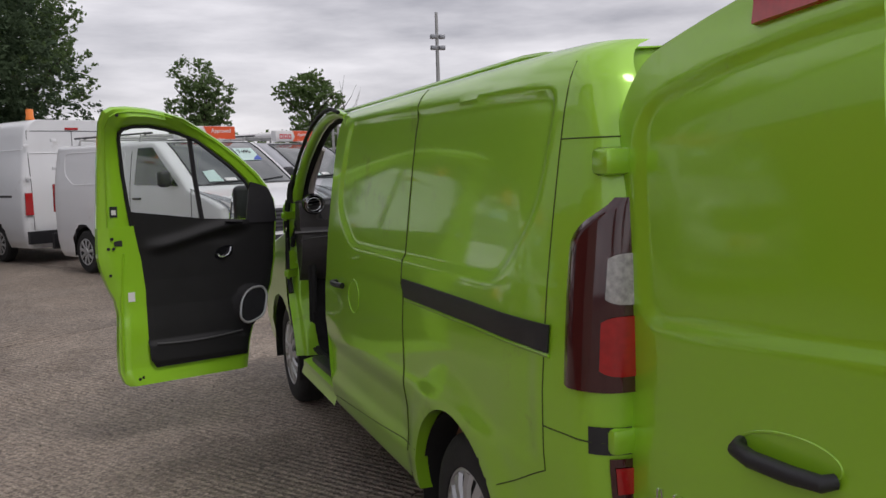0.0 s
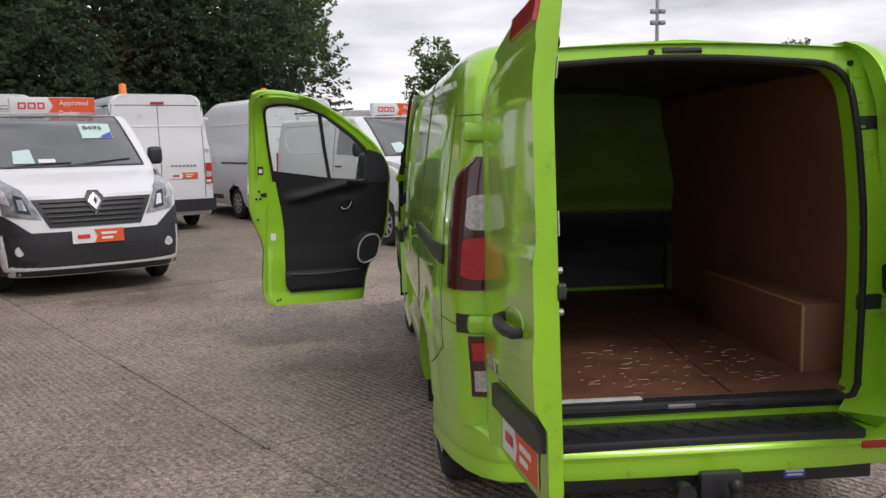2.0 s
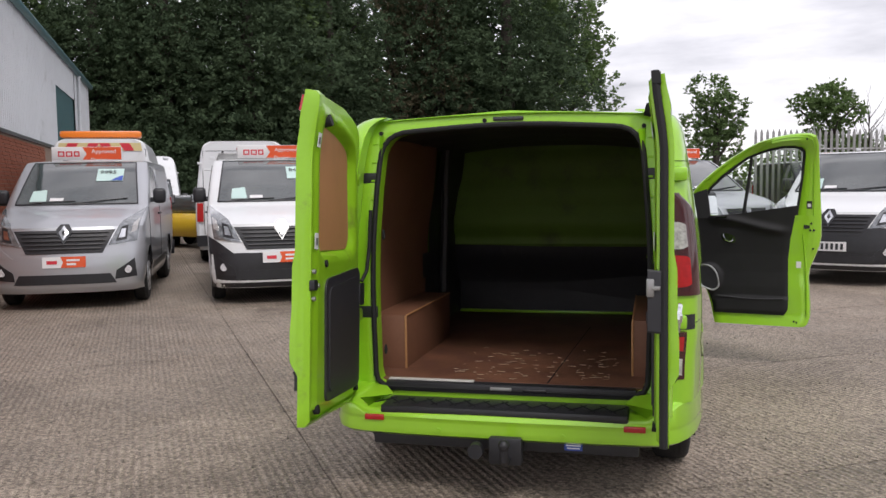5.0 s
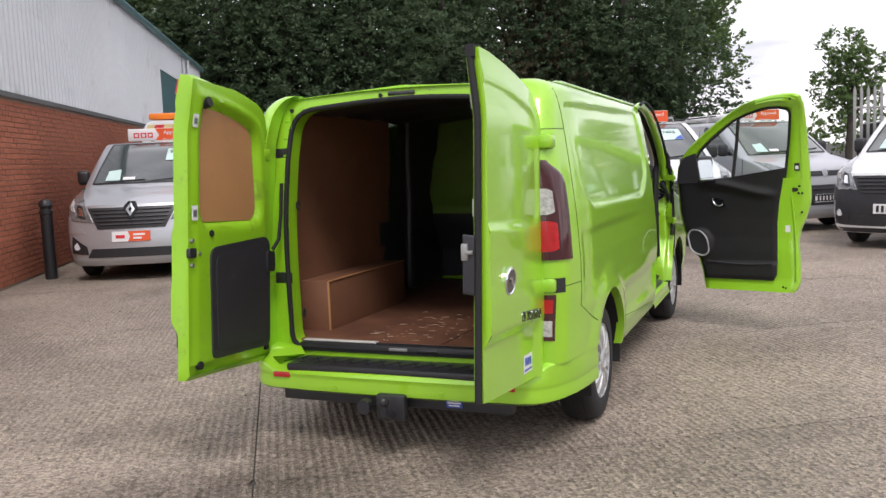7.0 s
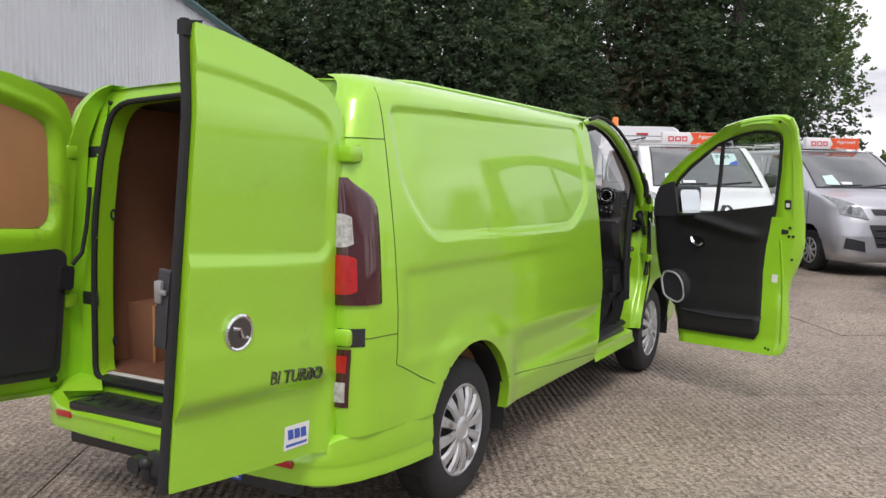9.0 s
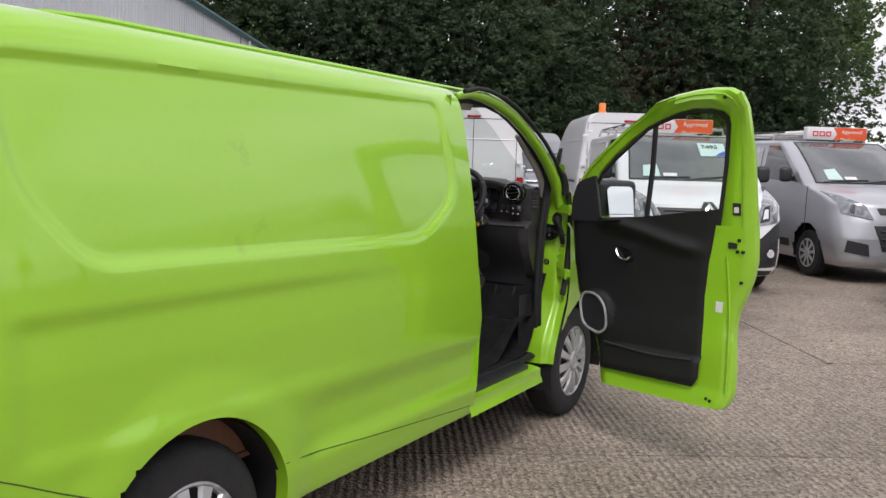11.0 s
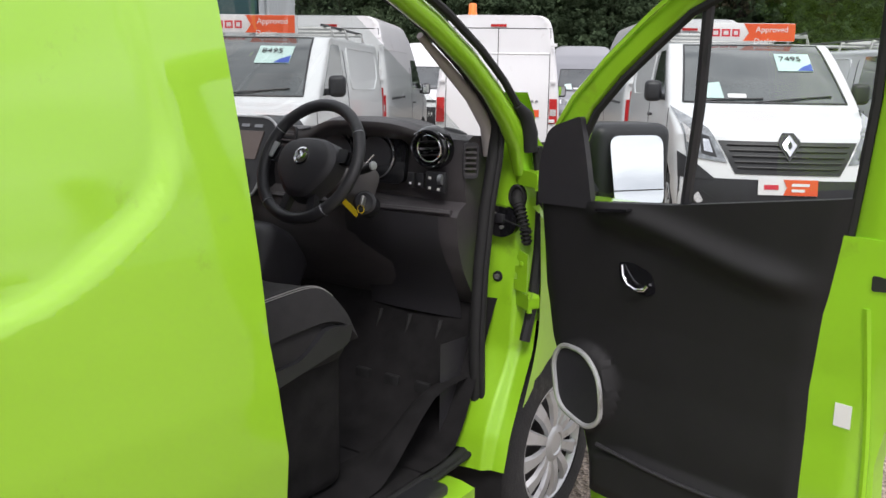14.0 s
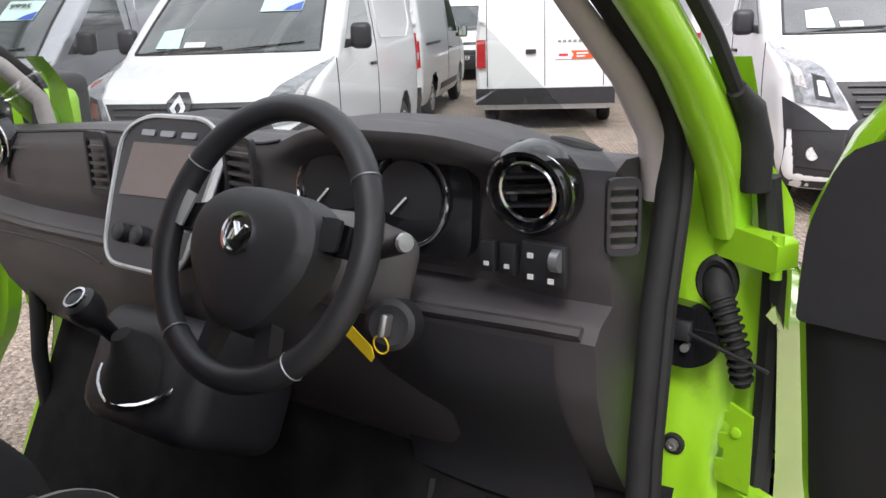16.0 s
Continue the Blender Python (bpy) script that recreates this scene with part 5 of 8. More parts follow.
roof = B()
sheet(roof, lambda x, y: Vector((x, y, roof_z(x, y) - 0.0055 * max(0, math.cos(14 * math.pi * x)) * smooth(0.5, 0.6, y) * (abs(x) < 0.6))), lin(-0.756, 0.756, 60), lin(0.34, 3.06, 70))
part("roof", roof, LIME, van)
for sx in (1, -1):
    gutter = tube(B(), [(sx * 0.752, y, 1.858 - 0.036 * smooth(0.75, 0.33, y)) for y in lin(0.36, 3.0, 20)], 0.010, 6)
    part("roof_gutter", gutter, LIME, van)

# rear header, jambs and the opening's seal
OPEN = rounded([(-0.680, 0.50), (0.680, 0.50), (0.700, 1.10), (0.650, 1.765), (0.0, 1.808), (-0.650, 1.765), (-0.700, 1.10)], [0.07, 0.07, 0.3, 0.13, 0.3, 0.13, 0.3], 9)
OUTER = [(-0.80, 0.42), (0.80, 0.42), (0.80, 1.0), (0.80, 1.58), (0.79, 1.69), (0.72, 1.836), (0.0, 1.874), (-0.72, 1.836), (-0.79, 1.69), (-0.80, 1.58), (-0.80, 1.0)]


def jamb_y(z):
    return interp(z, [(0.4, 0.235), (0.6, 0.245), (1.2, 0.262), (1.5, 0.285), (1.75, 0.335), (1.92, 0.372)])


def on_jamb(x, z, d):
    return Vector((x, jamb_y(z) + d, z))


frame_bm = B()
inner = resample(OPEN, 120)


def cast_out(p):
    """The outer outline seen from the opening's middle."""
    c = Vector((0, 1.14))
    d = (Vector(p) - c).normalized()
    best = 9
    for i in range(len(OUTER)):
        a, b = Vector(OUTER[i]), Vector(OUTER[(i + 1) % len(OUTER)])
        e = b - a
        den = d.x * e.y - d.y * e.x
        if abs(den) > 1e-9:
            t = ((a.x - c.x) * e.y - (a.y - c.y) * e.x) / den
            u = ((a.x - c.x) * d.y - (a.y - c.y) * d.x) / den
            if t > 0 and 0 <= u <= 1:
                best = min(best, t)
    return tuple(c + d * best)


mid = [tuple(Vector(p) * 0.5 + Vector(cast_out(p)) * 0.5) for p in inner]
loops = [[frame_bm.verts.new(on_jamb(*q, d)) for q in o] for o, d in ((inner, 0.10), (inner, 0.012), ([tuple(Vector(p) * 0.85 + Vector(cast_out(p)) * 0.15) for p in inner], 0), (mid, 0.0), ([cast_out(p) for p in inner], 0.0))]
for a, b in zip(loops, loops[1:]):
    for i in range(120):
        frame_bm.faces.new((a[i], a[(i + 1) % 120], b[(i + 1) % 120], b[i]))
part("rear_frame", frame_bm, LIME_IN, van)
part("door_seal", tube(B(), [on_jamb(x * 1.008, 1.14 + (z - 1.14) * 1.008, -0.004) for x, z in inner], 0.014, 8, True), RUBBER, van, "black rubber seal round the load opening")
stop = cbox((0, jamb_y(1.84) - 0.004, 1.832), (0.155, 0.012, 0.022), 0.004)
part("high_stop_lamp", stop, GLOSS, van, "dark lens of the high stop lamp")
for x, z in ((-0.12, 1.826), (0.665, 1.775), (-0.665, 1.775), (0.69, 0.55), (-0.69, 0.55)):
    part("rubber_bung", cyl(B(), on_jamb(x, z, 0.004), on_jamb(x, z, -0.010), 0.011, 12), RUBBER, van)
# hinge pockets, slots and hinge arms on both jambs
for sx in (1, -1):
    for z in (0.865, 1.54):
        part("hinge_pocket", cbox((sx * 0.73, jamb_y(z) + 0.002, z), (0.105, 0.012, 0.062), 0.008), BLACK, van)
        arm = B()
        box(arm, (sx * 0.80, 0.155 + (0.02 if z > 1 else 0), z), (0.13, 0.075, 0.066), 0.014)
        part("hinge_arm", arm, LIME, van)
        notch = B()
        sheet(notch, lambda s, zz: corner_point(sx, s, zz, 0.0025), lin(0.38, 1.15, 8), (z - 0.034, z + 0.034))
        part("hinge_recess", notch, BLACK, van)
    for z in lin(1.15, 1.72, 7):
        part("jamb_slot", cbox((sx * 0.695, jamb_y(z) - 0.001, z), (0.03, 0.006, 0.012), 0.003), LIME_IN, van)

part("check_strap", tube(B(), [(-0.70, 0.24, 1.38), (-0.705, 0.22, 1.2), (-0.715, 0.2, 1.08), (-0.73, 0.16, 1.03)], 0.010, 8), RUBBER, van)


# tail lamps that wrap the rear corners
def tail_lamp(sx):
    body = B()
    zs = lin(0.985, 1.452, 26)

    def outer_s(z):
        return -0.12 + 0.75 * smooth(1.30, 1.46, z) ** 2

    def at(f, z, out):
        s = outer_s(z) + (1.98 - outer_s(z)) * f
        if s < 0:
            p = side_point(sx, rear_y(z) + CORNER_R - s * 0.16, z)
            return p + Vector((sx * out, 0, 0))
        return corner_point(sx, s, z, out)
    sheet(body, lambda f, z: at(f, z, 0.012 * smooth(0, 0.08, f)), lin(0, 1, 24), zs)
    lamp = part("tail_lamp", body, DARKRED, van, "tall smoked red tail lamp")
    piece = B()
    sheet(piece, lambda f, z: at(f, 1.256 + (z - 1.256) * (1 - 0.22 * (abs(f - 0.57) / 0.23) ** 5), 0.0165), lin(0.34, 0.80, 16), lin(1.195, 1.318, 8))
    part("reversing_lens", piece, CLEAR_LENS, lamp, "clear lens")
    piece = B()
    sheet(piece, lambda f, z: at(f, 1.095 + (z - 1.095) * (1 - 0.20 * (abs(f - 0.57) / 0.25) ** 5), 0.0165), lin(0.32, 0.82, 16), lin(1.024, 1.168, 8))
    part("brake_lens", piece, RED_LENS, lamp, "bright red lens")
    low = B()
    sheet(low, lambda s, z: corner_point(sx, s, z, 0.006), lin(0.68, 2.0, 10), lin(0.605, 0.822, 8))
    fog = part("fog_lamp", low, DARKRED, van, "small lower lamp with red and clear lenses")
    low = B()
    sheet(low, lambda s, z: corner_point(sx, s, z, 0.010), lin(0.76, 1.95, 9), lin(0.625, 0.700, 5))
    part("clear_lens", low, CLEAR_LENS, fog)
    low = B()
    sheet(low, lambda s, z: corner_point(sx, s, z, 0.010), lin(0.76, 1.95, 9), lin(0.735, 0.800, 5))
    part("red_lens", low, RED_LENS, fog)


tail_lamp(1), tail_lamp(-1)


# rear bumper with its step pad
def bumper_path(n=60):
    half = [(0.962, 0.60), (0.946, 0.45), (0.918, 0.30), (0.878, 0.18), (0.832, 0.10), (0.775, 0.052), (0.69, 0.028), (0.5, 0.012), (0.25, 0.006), (0.0, 0.004)]
    full = half + [(-x, y) for x, y in half[-2::-1]]
    return full


bump = B()
rows = []
for x, y in bumper_path():
    n = Vector((x, y - 0.6, 0)).normalized() if abs(x) > 0.7 else Vector((x * 0.2, -1, 0)).normalized()
    top = 0.425 + 0.085 * smooth(0.68, 0.88, abs(x))
    rows.append([bump.verts.new(Vector((x, y, 0)) - n * o + Vector((0, 0, z))) for o, z in
                 ((0.16, 0.300), (0.03, 0.305), (0.004, 0.32), (0.0, 0.35), (0.006, 0.375), (0.003, 0.39), (0.0, 0.40), (0.006, top - 0.012), (0.02, top), (0.06, top + 0.001), (0.24, top + 0.002))])
for a, b in zip(rows, rows[1:]):
    for i in range(len(a) - 1):
        bump.faces.new((a[i], a[i + 1], b[i + 1], b[i]))
bumper = part("rear_bumper", bump, LIME, van)
pad = cbox((0, 0.128, 0.432), (1.20, 0.215, 0.040), 0.012)
pad = part("step_pad", pad, BLACK, bumper, "black ribbed plastic step pad")
tread = B()
for i in range(25):
    box(tread, (-0.60 + 0.048 * i, 0.12, 0.4535), (0.006, 0.14, 0.003), 0, Matrix.Translation((-0.6 + 0.048 * i, 0.12, 0)) @ Matrix.Rotation(0.6 if i % 2 else -0.6, 4, "Z") @ Matrix.Translation((0.6 - 0.048 * i, -0.12, 0)))
part("tread", tread, RUBBER, pad)
for sx in (1, -1):
    part("reflector", cbox((sx * 0.630, 0.0205, 0.392), (0.10, 0.012, 0.028), 0.004), RED_LENS, bumper, "red bumper reflector")
    part("parking_sensor", cyl(B(), (sx * 0.3, 0.014, 0.345), (sx * 0.3, 0.002, 0.345), 0.011, 14), LIME_IN, bumper)
# threshold
sill = cbox((0, 0.262, 0.498), (1.27, 0.075, 0.05), 0.012)
part("threshold_trim", sill, BLACK, van, "black plastic loading threshold")
part("striker_recess", cbox((-0.03, 0.226, 0.503), (0.11, 0.012, 0.018), 0.004), STEEL, van)
part("striker_recess", cbox((0.14, 0.226, 0.500), (0.12, 0.012, 0.018), 0.004), GLOSS, van)
part("edge_strip", cbox((-0.40, 0.272, 0.527), (0.45, 0.035, 0.006), 0.001), PALEEDGE, van, "pale metal floor edge strip")
# tow bar
tow = B()
box(tow, (0.0, 0.10, 0.285), (1.30, 0.07, 0.07), 0.01)
towbar = part("tow_bar", tow, BLACK, van, "black steel tow bar")
tow = B()
box(tow, (0.03, 0.0, 0.27), (0.16, 0.05, 0.13), 0.012)
tube(tow, [(0.04, 0.0, 0.24), (0.04, -0.07, 0.235), (0.04, -0.11, 0.26), (0.04, -0.112, 0.305)], 0.020, 10)
bmesh.ops.create_uvsphere(tow, u_segments=14, v_segments=10, radius=0.027, matrix=Matrix.Translation((0.04, -0.112, 0.325)))
part("tow_ball", tow, BLACK, towbar)
part("socket", cyl(B(), (-0.11, 0.0, 0.27), (-0.11, -0.05, 0.27), 0.036, 16), BLACK, towbar)
plate = part("bar_sticker", cbox((0.345, 0.063, 0.286), (0.085, 0.003, 0.036)), BLUE, towbar, "small blue and white sticker")
part("print_bar", cbox((0.345, 0.0608, 0.292), (0.07, 0.001, 0.007)), SIGNWHITE, plate)
part("print_bar", cbox((0.345, 0.0608, 0.279), (0.06, 0.001, 0.006)), SIGNWHITE, plate)
under = B()
box(under, (0, 1.9, 0.335), (1.45, 3.3, 0.09), 0.02)
box(under, (0, AXLE_R, 0.30), (1.35, 0.12, 0.12), 0.02)
box(under, (0, AXLE_F, 0.30), (1.35, 0.2, 0.12), 0.02)
part("underbody", under, RUBBER, van)


# wheels
def wheel(parent, x, y, sx, name="wheel"):
    """A wheel with a twelve-spoke trim; sx tells which way it faces."""
    m = Matrix.Translation((x, y, HUB_Z)) @ Matrix.Rotation(radians(90) * sx, 4, "Y")
    tyre = lathe(B(), [(0.215, -0.10), (0.255, -0.105), (0.305, -0.095), (0.328, -0.075), (0.335, -0.04), (0.336, 0), (0.335, 0.04), (0.328, 0.075), (0.305, 0.095), (0.255, 0.105), (0.215, 0.10), (0.205, 0.06), (0.205, -0.06), (0.215, -0.10)], 48, m)
    tob = part("tyre", tyre, TYRE, parent)
    groove = B()
    for h in (-0.045, -0.015, 0.015, 0.045):
        lathe(groove, [(0.3363, h - 0.004), (0.3363, h + 0.004)], 40, m)
    bmesh.ops.delete(groove, geom=[f for f in groove.faces if len(f.verts) > 4], context="FACES_ONLY")
    part("tread_groove", groove, RUBBER, tob)
    part("rim", lathe(B(), [(0.20, 0.02), (0.215, 0.07), (0.21, 0.085), (0.19, 0.06), (0.10, 0.04), (0.02, 0.045)], 40, m), BLACK, tob)
    trim = B()
    lathe(trim, [(0.190, 0.072), (0.197, 0.090), (0.205, 0.097), (0.215, 0.094), (0.217, 0.080), (0.190, 0.072)], 48, m)
    bmesh.ops.delete(trim, geom=[f for f in trim.faces if len(f.verts) > 4], context="FACES_ONLY")
    for i in range(12):
        r = m @ Matrix.Rotation(math.pi * 2 * i / 12 + 0.1, 4, "Z")
        f = [(0.055, 0.018, 0.100), (0.10, 0.019, 0.108), (0.15, 0.023, 0.106), (0.198, 0.031, 0.094)]
        for (r0, w0, h0), (r1, w1, h1) in zip(f, f[1:]):
            vs = [trim.verts.new(r @ Vector(p)) for p in ((r0, -w0, h0 - 0.014), (r1, -w1, h1 - 0.014), (r1, -w1 * 0.72, h1), (r0, -w0 * 0.72, h0), (r0, w0 * 0.72, h0), (r1, w1 * 0.72, h1), (r1, w1, h1 - 0.014), (r0, w0, h0 - 0.014))]
            for q in ((0, 1, 2, 3), (3, 2, 5, 4), (4, 5, 6, 7)):
                trim.faces.new([vs[k] for k in q])
    lathe(trim, [(0.066, 0.085), (0.066, 0.100), (0.055, 0.108), (0.040, 0.111), (0.036, 0.106), (0.001, 0.108)], 32, m)
    part("wheel_trim", trim, SILVER, tob, "silver multi-spoke wheel trim", 30)
    return tob


for sx in (1, -1):
    wheel(van, sx * 0.805, AXLE_R, sx)
    wheel(van, sx * 0.800, AXLE_F, sx)
    for y in (AXLE_R, AXLE_F):
        liner = B()
        sheet(liner, lambda a, x: Vector((sx * x, y + 0.405 * math.cos(a), HUB_Z + 0.405 * math.sin(a))), lin(-0.25, math.pi + 0.25, 26), lin(0.64, 0.925, 4))
        slab(liner, [(0.405 * math.cos(a), 0.405 * math.sin(a)) for a in lin(-0.25, math.pi + 0.25, 26)], lambda a, b, d: Vector((sx * (0.64 + d), y + a, HUB_Z + b)), -0.01)
        part("arch_liner", liner, RUBBER, van)

# load space: floor, lining, wheel boxes, bulkhead
floor_y = (0.285, 2.82)
part("load_floor", cbox((0, sum(floor_y) / 2, 0.515), (1.62, floor_y[1] - floor_y[0], 0.02), 0.003), PLY_FLOOR, van, "worn red-brown plywood load floor with scuffs")
rnd = random.Random(4)
scuff = B()
for i in range(90):
    x, y = rnd.uniform(-0.35, 0.52), rnd.triangular(0.32, 1.35, 0.5)
    a, ln = rnd.gauss(0.05, 0.35), rnd.uniform(0.006, 0.045)
    box(scuff, (0, 0, 0), (ln, rnd.uniform(0.0015, 0.0045), 0.0016), 0, pose(x, y, 0.5255, 0, 0, math.degrees(a)))
part("scuff_marks", scuff, RAWWOOD, van, "pale splintered scuffs")["kind"] = "stuff"
part("floor_joint", cbox((0.18, 1.2, 0.526), (0.006, 1.8, 0.002), 0, Matrix.Rotation(-0.05, 4, "Z")), RUBBER, van)
for sx in (1, -1):
    top = 1.76
    lining = B()
    ymax = 2.60 if sx > 0 else 1.62
    sheet(lining, lambda y, z: Vector((sx * (0.80 - 0.11 * smooth(1.1, 1.8, z) + 0.006 * math.sin(9 * y) * math.sin(7 * z)), y + (0.16 * smooth(0.7, 1.1, z) * smooth(1.75, 1.2, z) if y > 1.5 and sx < 0 else 0), z)), lin(0.36, ymax, 26), lin(0.525, top, 18))
    bmesh.ops.solidify(lining, geom=lining.faces[:], thickness=0.006)
    part("side_lining", lining, PLY, van, "red-brown plywood side lining")
    bx = B()
    box(bx, (sx * 0.705, 1.06, 0.665), (0.190, 1.06, 0.285), 0.004)
    wb = part("wheel_box", bx, PLY, van, "plywood box over the wheel arch")
    e = B()
    box(e, (sx * 0.6085, 0.529, 0.665), (0.012, 0.012, 0.28), 0.002)
    box(e, (sx * 0.6085, 1.06, 0.806), (0.010, 1.05, 0.008), 0.002)
    part("board_edge", e, PLY_PALE, wb)
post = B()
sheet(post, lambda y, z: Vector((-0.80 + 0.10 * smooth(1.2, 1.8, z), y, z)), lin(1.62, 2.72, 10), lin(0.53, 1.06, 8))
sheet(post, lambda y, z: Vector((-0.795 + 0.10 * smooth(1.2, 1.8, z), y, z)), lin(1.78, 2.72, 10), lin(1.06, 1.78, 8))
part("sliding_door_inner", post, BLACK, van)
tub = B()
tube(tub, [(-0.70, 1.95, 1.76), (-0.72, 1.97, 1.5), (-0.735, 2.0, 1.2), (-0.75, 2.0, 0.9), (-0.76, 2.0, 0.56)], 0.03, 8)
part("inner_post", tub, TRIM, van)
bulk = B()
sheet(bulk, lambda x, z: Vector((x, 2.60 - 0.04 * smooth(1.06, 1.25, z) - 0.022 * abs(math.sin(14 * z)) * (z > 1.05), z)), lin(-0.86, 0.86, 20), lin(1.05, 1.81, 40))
part("bulkhead", bulk, LIME_SHADED, van, "ribbed steel bulkhead, lime green darkened for the load space's shade")
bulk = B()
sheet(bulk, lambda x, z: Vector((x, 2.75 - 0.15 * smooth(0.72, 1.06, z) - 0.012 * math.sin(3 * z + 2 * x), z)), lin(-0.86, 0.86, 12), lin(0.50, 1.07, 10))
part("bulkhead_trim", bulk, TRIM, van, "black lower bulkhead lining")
part("bulkhead_foot", cbox((0, 2.74, 0.535), (1.58, 0.05, 0.02), 0.004), LIME_IN, van)
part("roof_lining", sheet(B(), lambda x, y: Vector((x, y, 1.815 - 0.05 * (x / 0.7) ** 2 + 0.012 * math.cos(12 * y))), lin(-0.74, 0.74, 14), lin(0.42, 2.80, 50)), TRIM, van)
for sx in (1, -1):
    jr = sheet(B(), lambda d, z: Vector((sx * (interp(z, [(0.5, 0.680), (1.1, 0.695), (1.6, 0.665), (1.78, 0.635)]) + d), 0.30 + d, z)), lin(0, 0.10, 4), lin(0.52, 1.76, 12))
    part("inner_jamb", jr, LIME_IN, van)
for z in (0.66, 1.25):
    eye = B()
    tube(eye, [(-0.665 + 0, 0.34 + 0.012 * math.cos(a), z + 0.022 * math.sin(a)) for a in lin(0, 6.283, 13)[:-1]], 0.005, 6, True)
    part("lashing_eye", eye, RUBBER, van)


# rear doors
def door_pose(sx, angle):
    axis = Vector((0, 0.10, 1)).normalized()
    drop = Matrix.Translation((0, 0, -0.045))
    p = Vector((sx * 0.80, 0.118, 0.53))
    return drop @ Matrix.Translation(p) @ Matrix.Rotation(radians(angle) * sx, 4, axis) @ Matrix.Translation(-p)


def rear_door(sx, angle):
    m = door_pose(sx, angle)
    U1 = 0.792
    outline = rounded([(0.0, 0.50), (U1, 0.485), (U1, 1.935), (0.42, 1.905), (0.10, 1.85), (0.0, 1.62)], [0.05, 0.02, 0.03, 0.3, 0.10, 0.12], 6)
    press = rounded([(0.09, 1.22), (U1 + 0.3, 1.19), (U1 + 0.3, 1.80), (0.5, 1.80), (0.12, 1.745)], [0.10, 0.02, 0.02, 0.2, 0.10], 6)

    def outer(u, z, out=0.0):
        y = 0.118 + 0.10 * (z - 0.53) + 0.028 * (u / U1 - 1) ** 2 * 1.0 - 0.028
        y += 0.05 * smooth(1.55, 1.95, z) ** 2
        y += 0.012 * smooth(-0.004, 0.022, edge_distance((u, z), press))
        y -= 0.014 * smooth(0.74, 0.80, z) * smooth(1.0, 0.9, z) * 0.5
        y += 0.030 * smooth(0.80, 0.74, z + 0.05 * (u / U1 - 0.5)) * smooth(0.03, 0.12, u)
        return m @ Vector((sx * (0.80 - u), y - out, z))

    def flat(u, z, d):
        return m @ Vector((sx * (0.80 - u), 0.120 + 0.10 * (z - 0.53) + 0.035 * smooth(1.6, 1.95, z) + d, z))

    def u_range(z):
        us = [u for i in range(len(outline)) for u in [None]
              for (a, b) in [(outline[i], outline[(i + 1) % len(outline)])] if (a[1] - z) * (b[1] - z) <= 0 and abs(a[1] - b[1]) > 1e-6
              for u in [a[0] + (b[0] - a[0]) * (z - a[1]) / (b[1] - a[1])]]
        return min(us), max(us)
    root = new("rear_door")
    root.parent = van
    root["label"] = "open rear door, lime green"
    zs = lin(0.502, 1.925, 84)
    skin = B()
    grid = []
    for z in zs:
        a, b = u_range(z)
        grid.append([skin.verts.new(outer(a + (b - a) * i / 44, z)) for i in range(45)])
    for p, q in zip(grid, grid[1:]):
        for i in range(44):
            skin.faces.new((p[i], p[i + 1], q[i + 1], q[i]))
    part("outer_skin", skin, LIME, root)
    # the folded edge between skin and inner frame
    edge = B()
    n = 130
    rim = resample(outline, n)
    front = [edge.verts.new(outer(u, min(max(z, 0.502), 1.925))) for u, z in rim]
    c = Vector((0.4, 1.2))
    back = [edge.verts.new(flat(*(Vector(p) * 0.985 + c * 0.015), 0.030)) for p in rim]
    back2 = [edge.verts.new(flat(*(Vector(p) * 0.955 + c * 0.045), 0.048)) for p in rim]
    win = resample(rounded([(0.12, 1.255), (0.66, 1.235), (0.66, 1.80), (0.45, 1.79), (0.17, 1.735)], [0.10, 0.06, 0.06, 0.2, 0.10], 6), n)
    # turn the window's outline so that both start alike
    k = min(range(n), key=lambda i: (Vector(win[i]) - Vector(rim[0])).length)
    low = resample(rounded([(0.10, 0.60), (0.62, 0.60), (0.62, 1.10), (0.10, 1.13)], 0.05, 6), n)
    for a, b in ((front, back), (back, back2)):
        for i in range(n):
            edge.faces.new((a[i], a[(i + 1) % n], b[(i + 1) % n], b[i]))
    part("door_edge", edge, LIME_IN, root)
    face = B()
    inner_rim = [tuple(Vector(p) * 0.955 + c * 0.045) for p in rim]

    def inside_depth(u, z):
        w = edge_distance((u, z), win)
        return 0.048 - 0.030 * smooth(-0.02, 0.008, w) + 0.010 * smooth(0.03, 0.06, edge_distance((u, z), inner_rim)) * smooth(0.0, -0.05, w)
    grid = []
    for z in lin(0.565, 1.90, 70):
        a, b = u_range(z)
        a, b = a * 0.955 + c.x * 0.045, b * 0.955 + c.x * 0.045
        zz = z * 0.955 + c.y * 0.045 if z > 1.8 else z
        grid.append([face.verts.new(flat(a + (b - a) * i / 36, z, inside_depth(a + (b - a) * i / 36, z))) for i in range(37)])
    for p, q in zip(grid, grid[1:]):
        for i in range(36):
            face.faces.new((p[i], p[i + 1], q[i + 1], q[i]))
    part("inner_panel", face, LIME_IN, root)
    foot = B()
    sheet(foot, lambda f, d: flat(0.02 + 0.75 * f, 0.502 + 0.065 * d, 0.03 + 0.018 * d), lin(0, 1, 12), lin(0, 1, 3))
    part("inner_flange", foot, LIME_IN, root)
    slab_win = [(tuple(Vector(p) * 0.97 + Vector((0.4, 1.49)) * 0.03)) for p in win]
    part("window_board", slab(B(), slab_win, lambda u, z, d: flat(u, z, 0.026 + d), -0.008), PLY_PALE, root, "brown hardboard over the window")
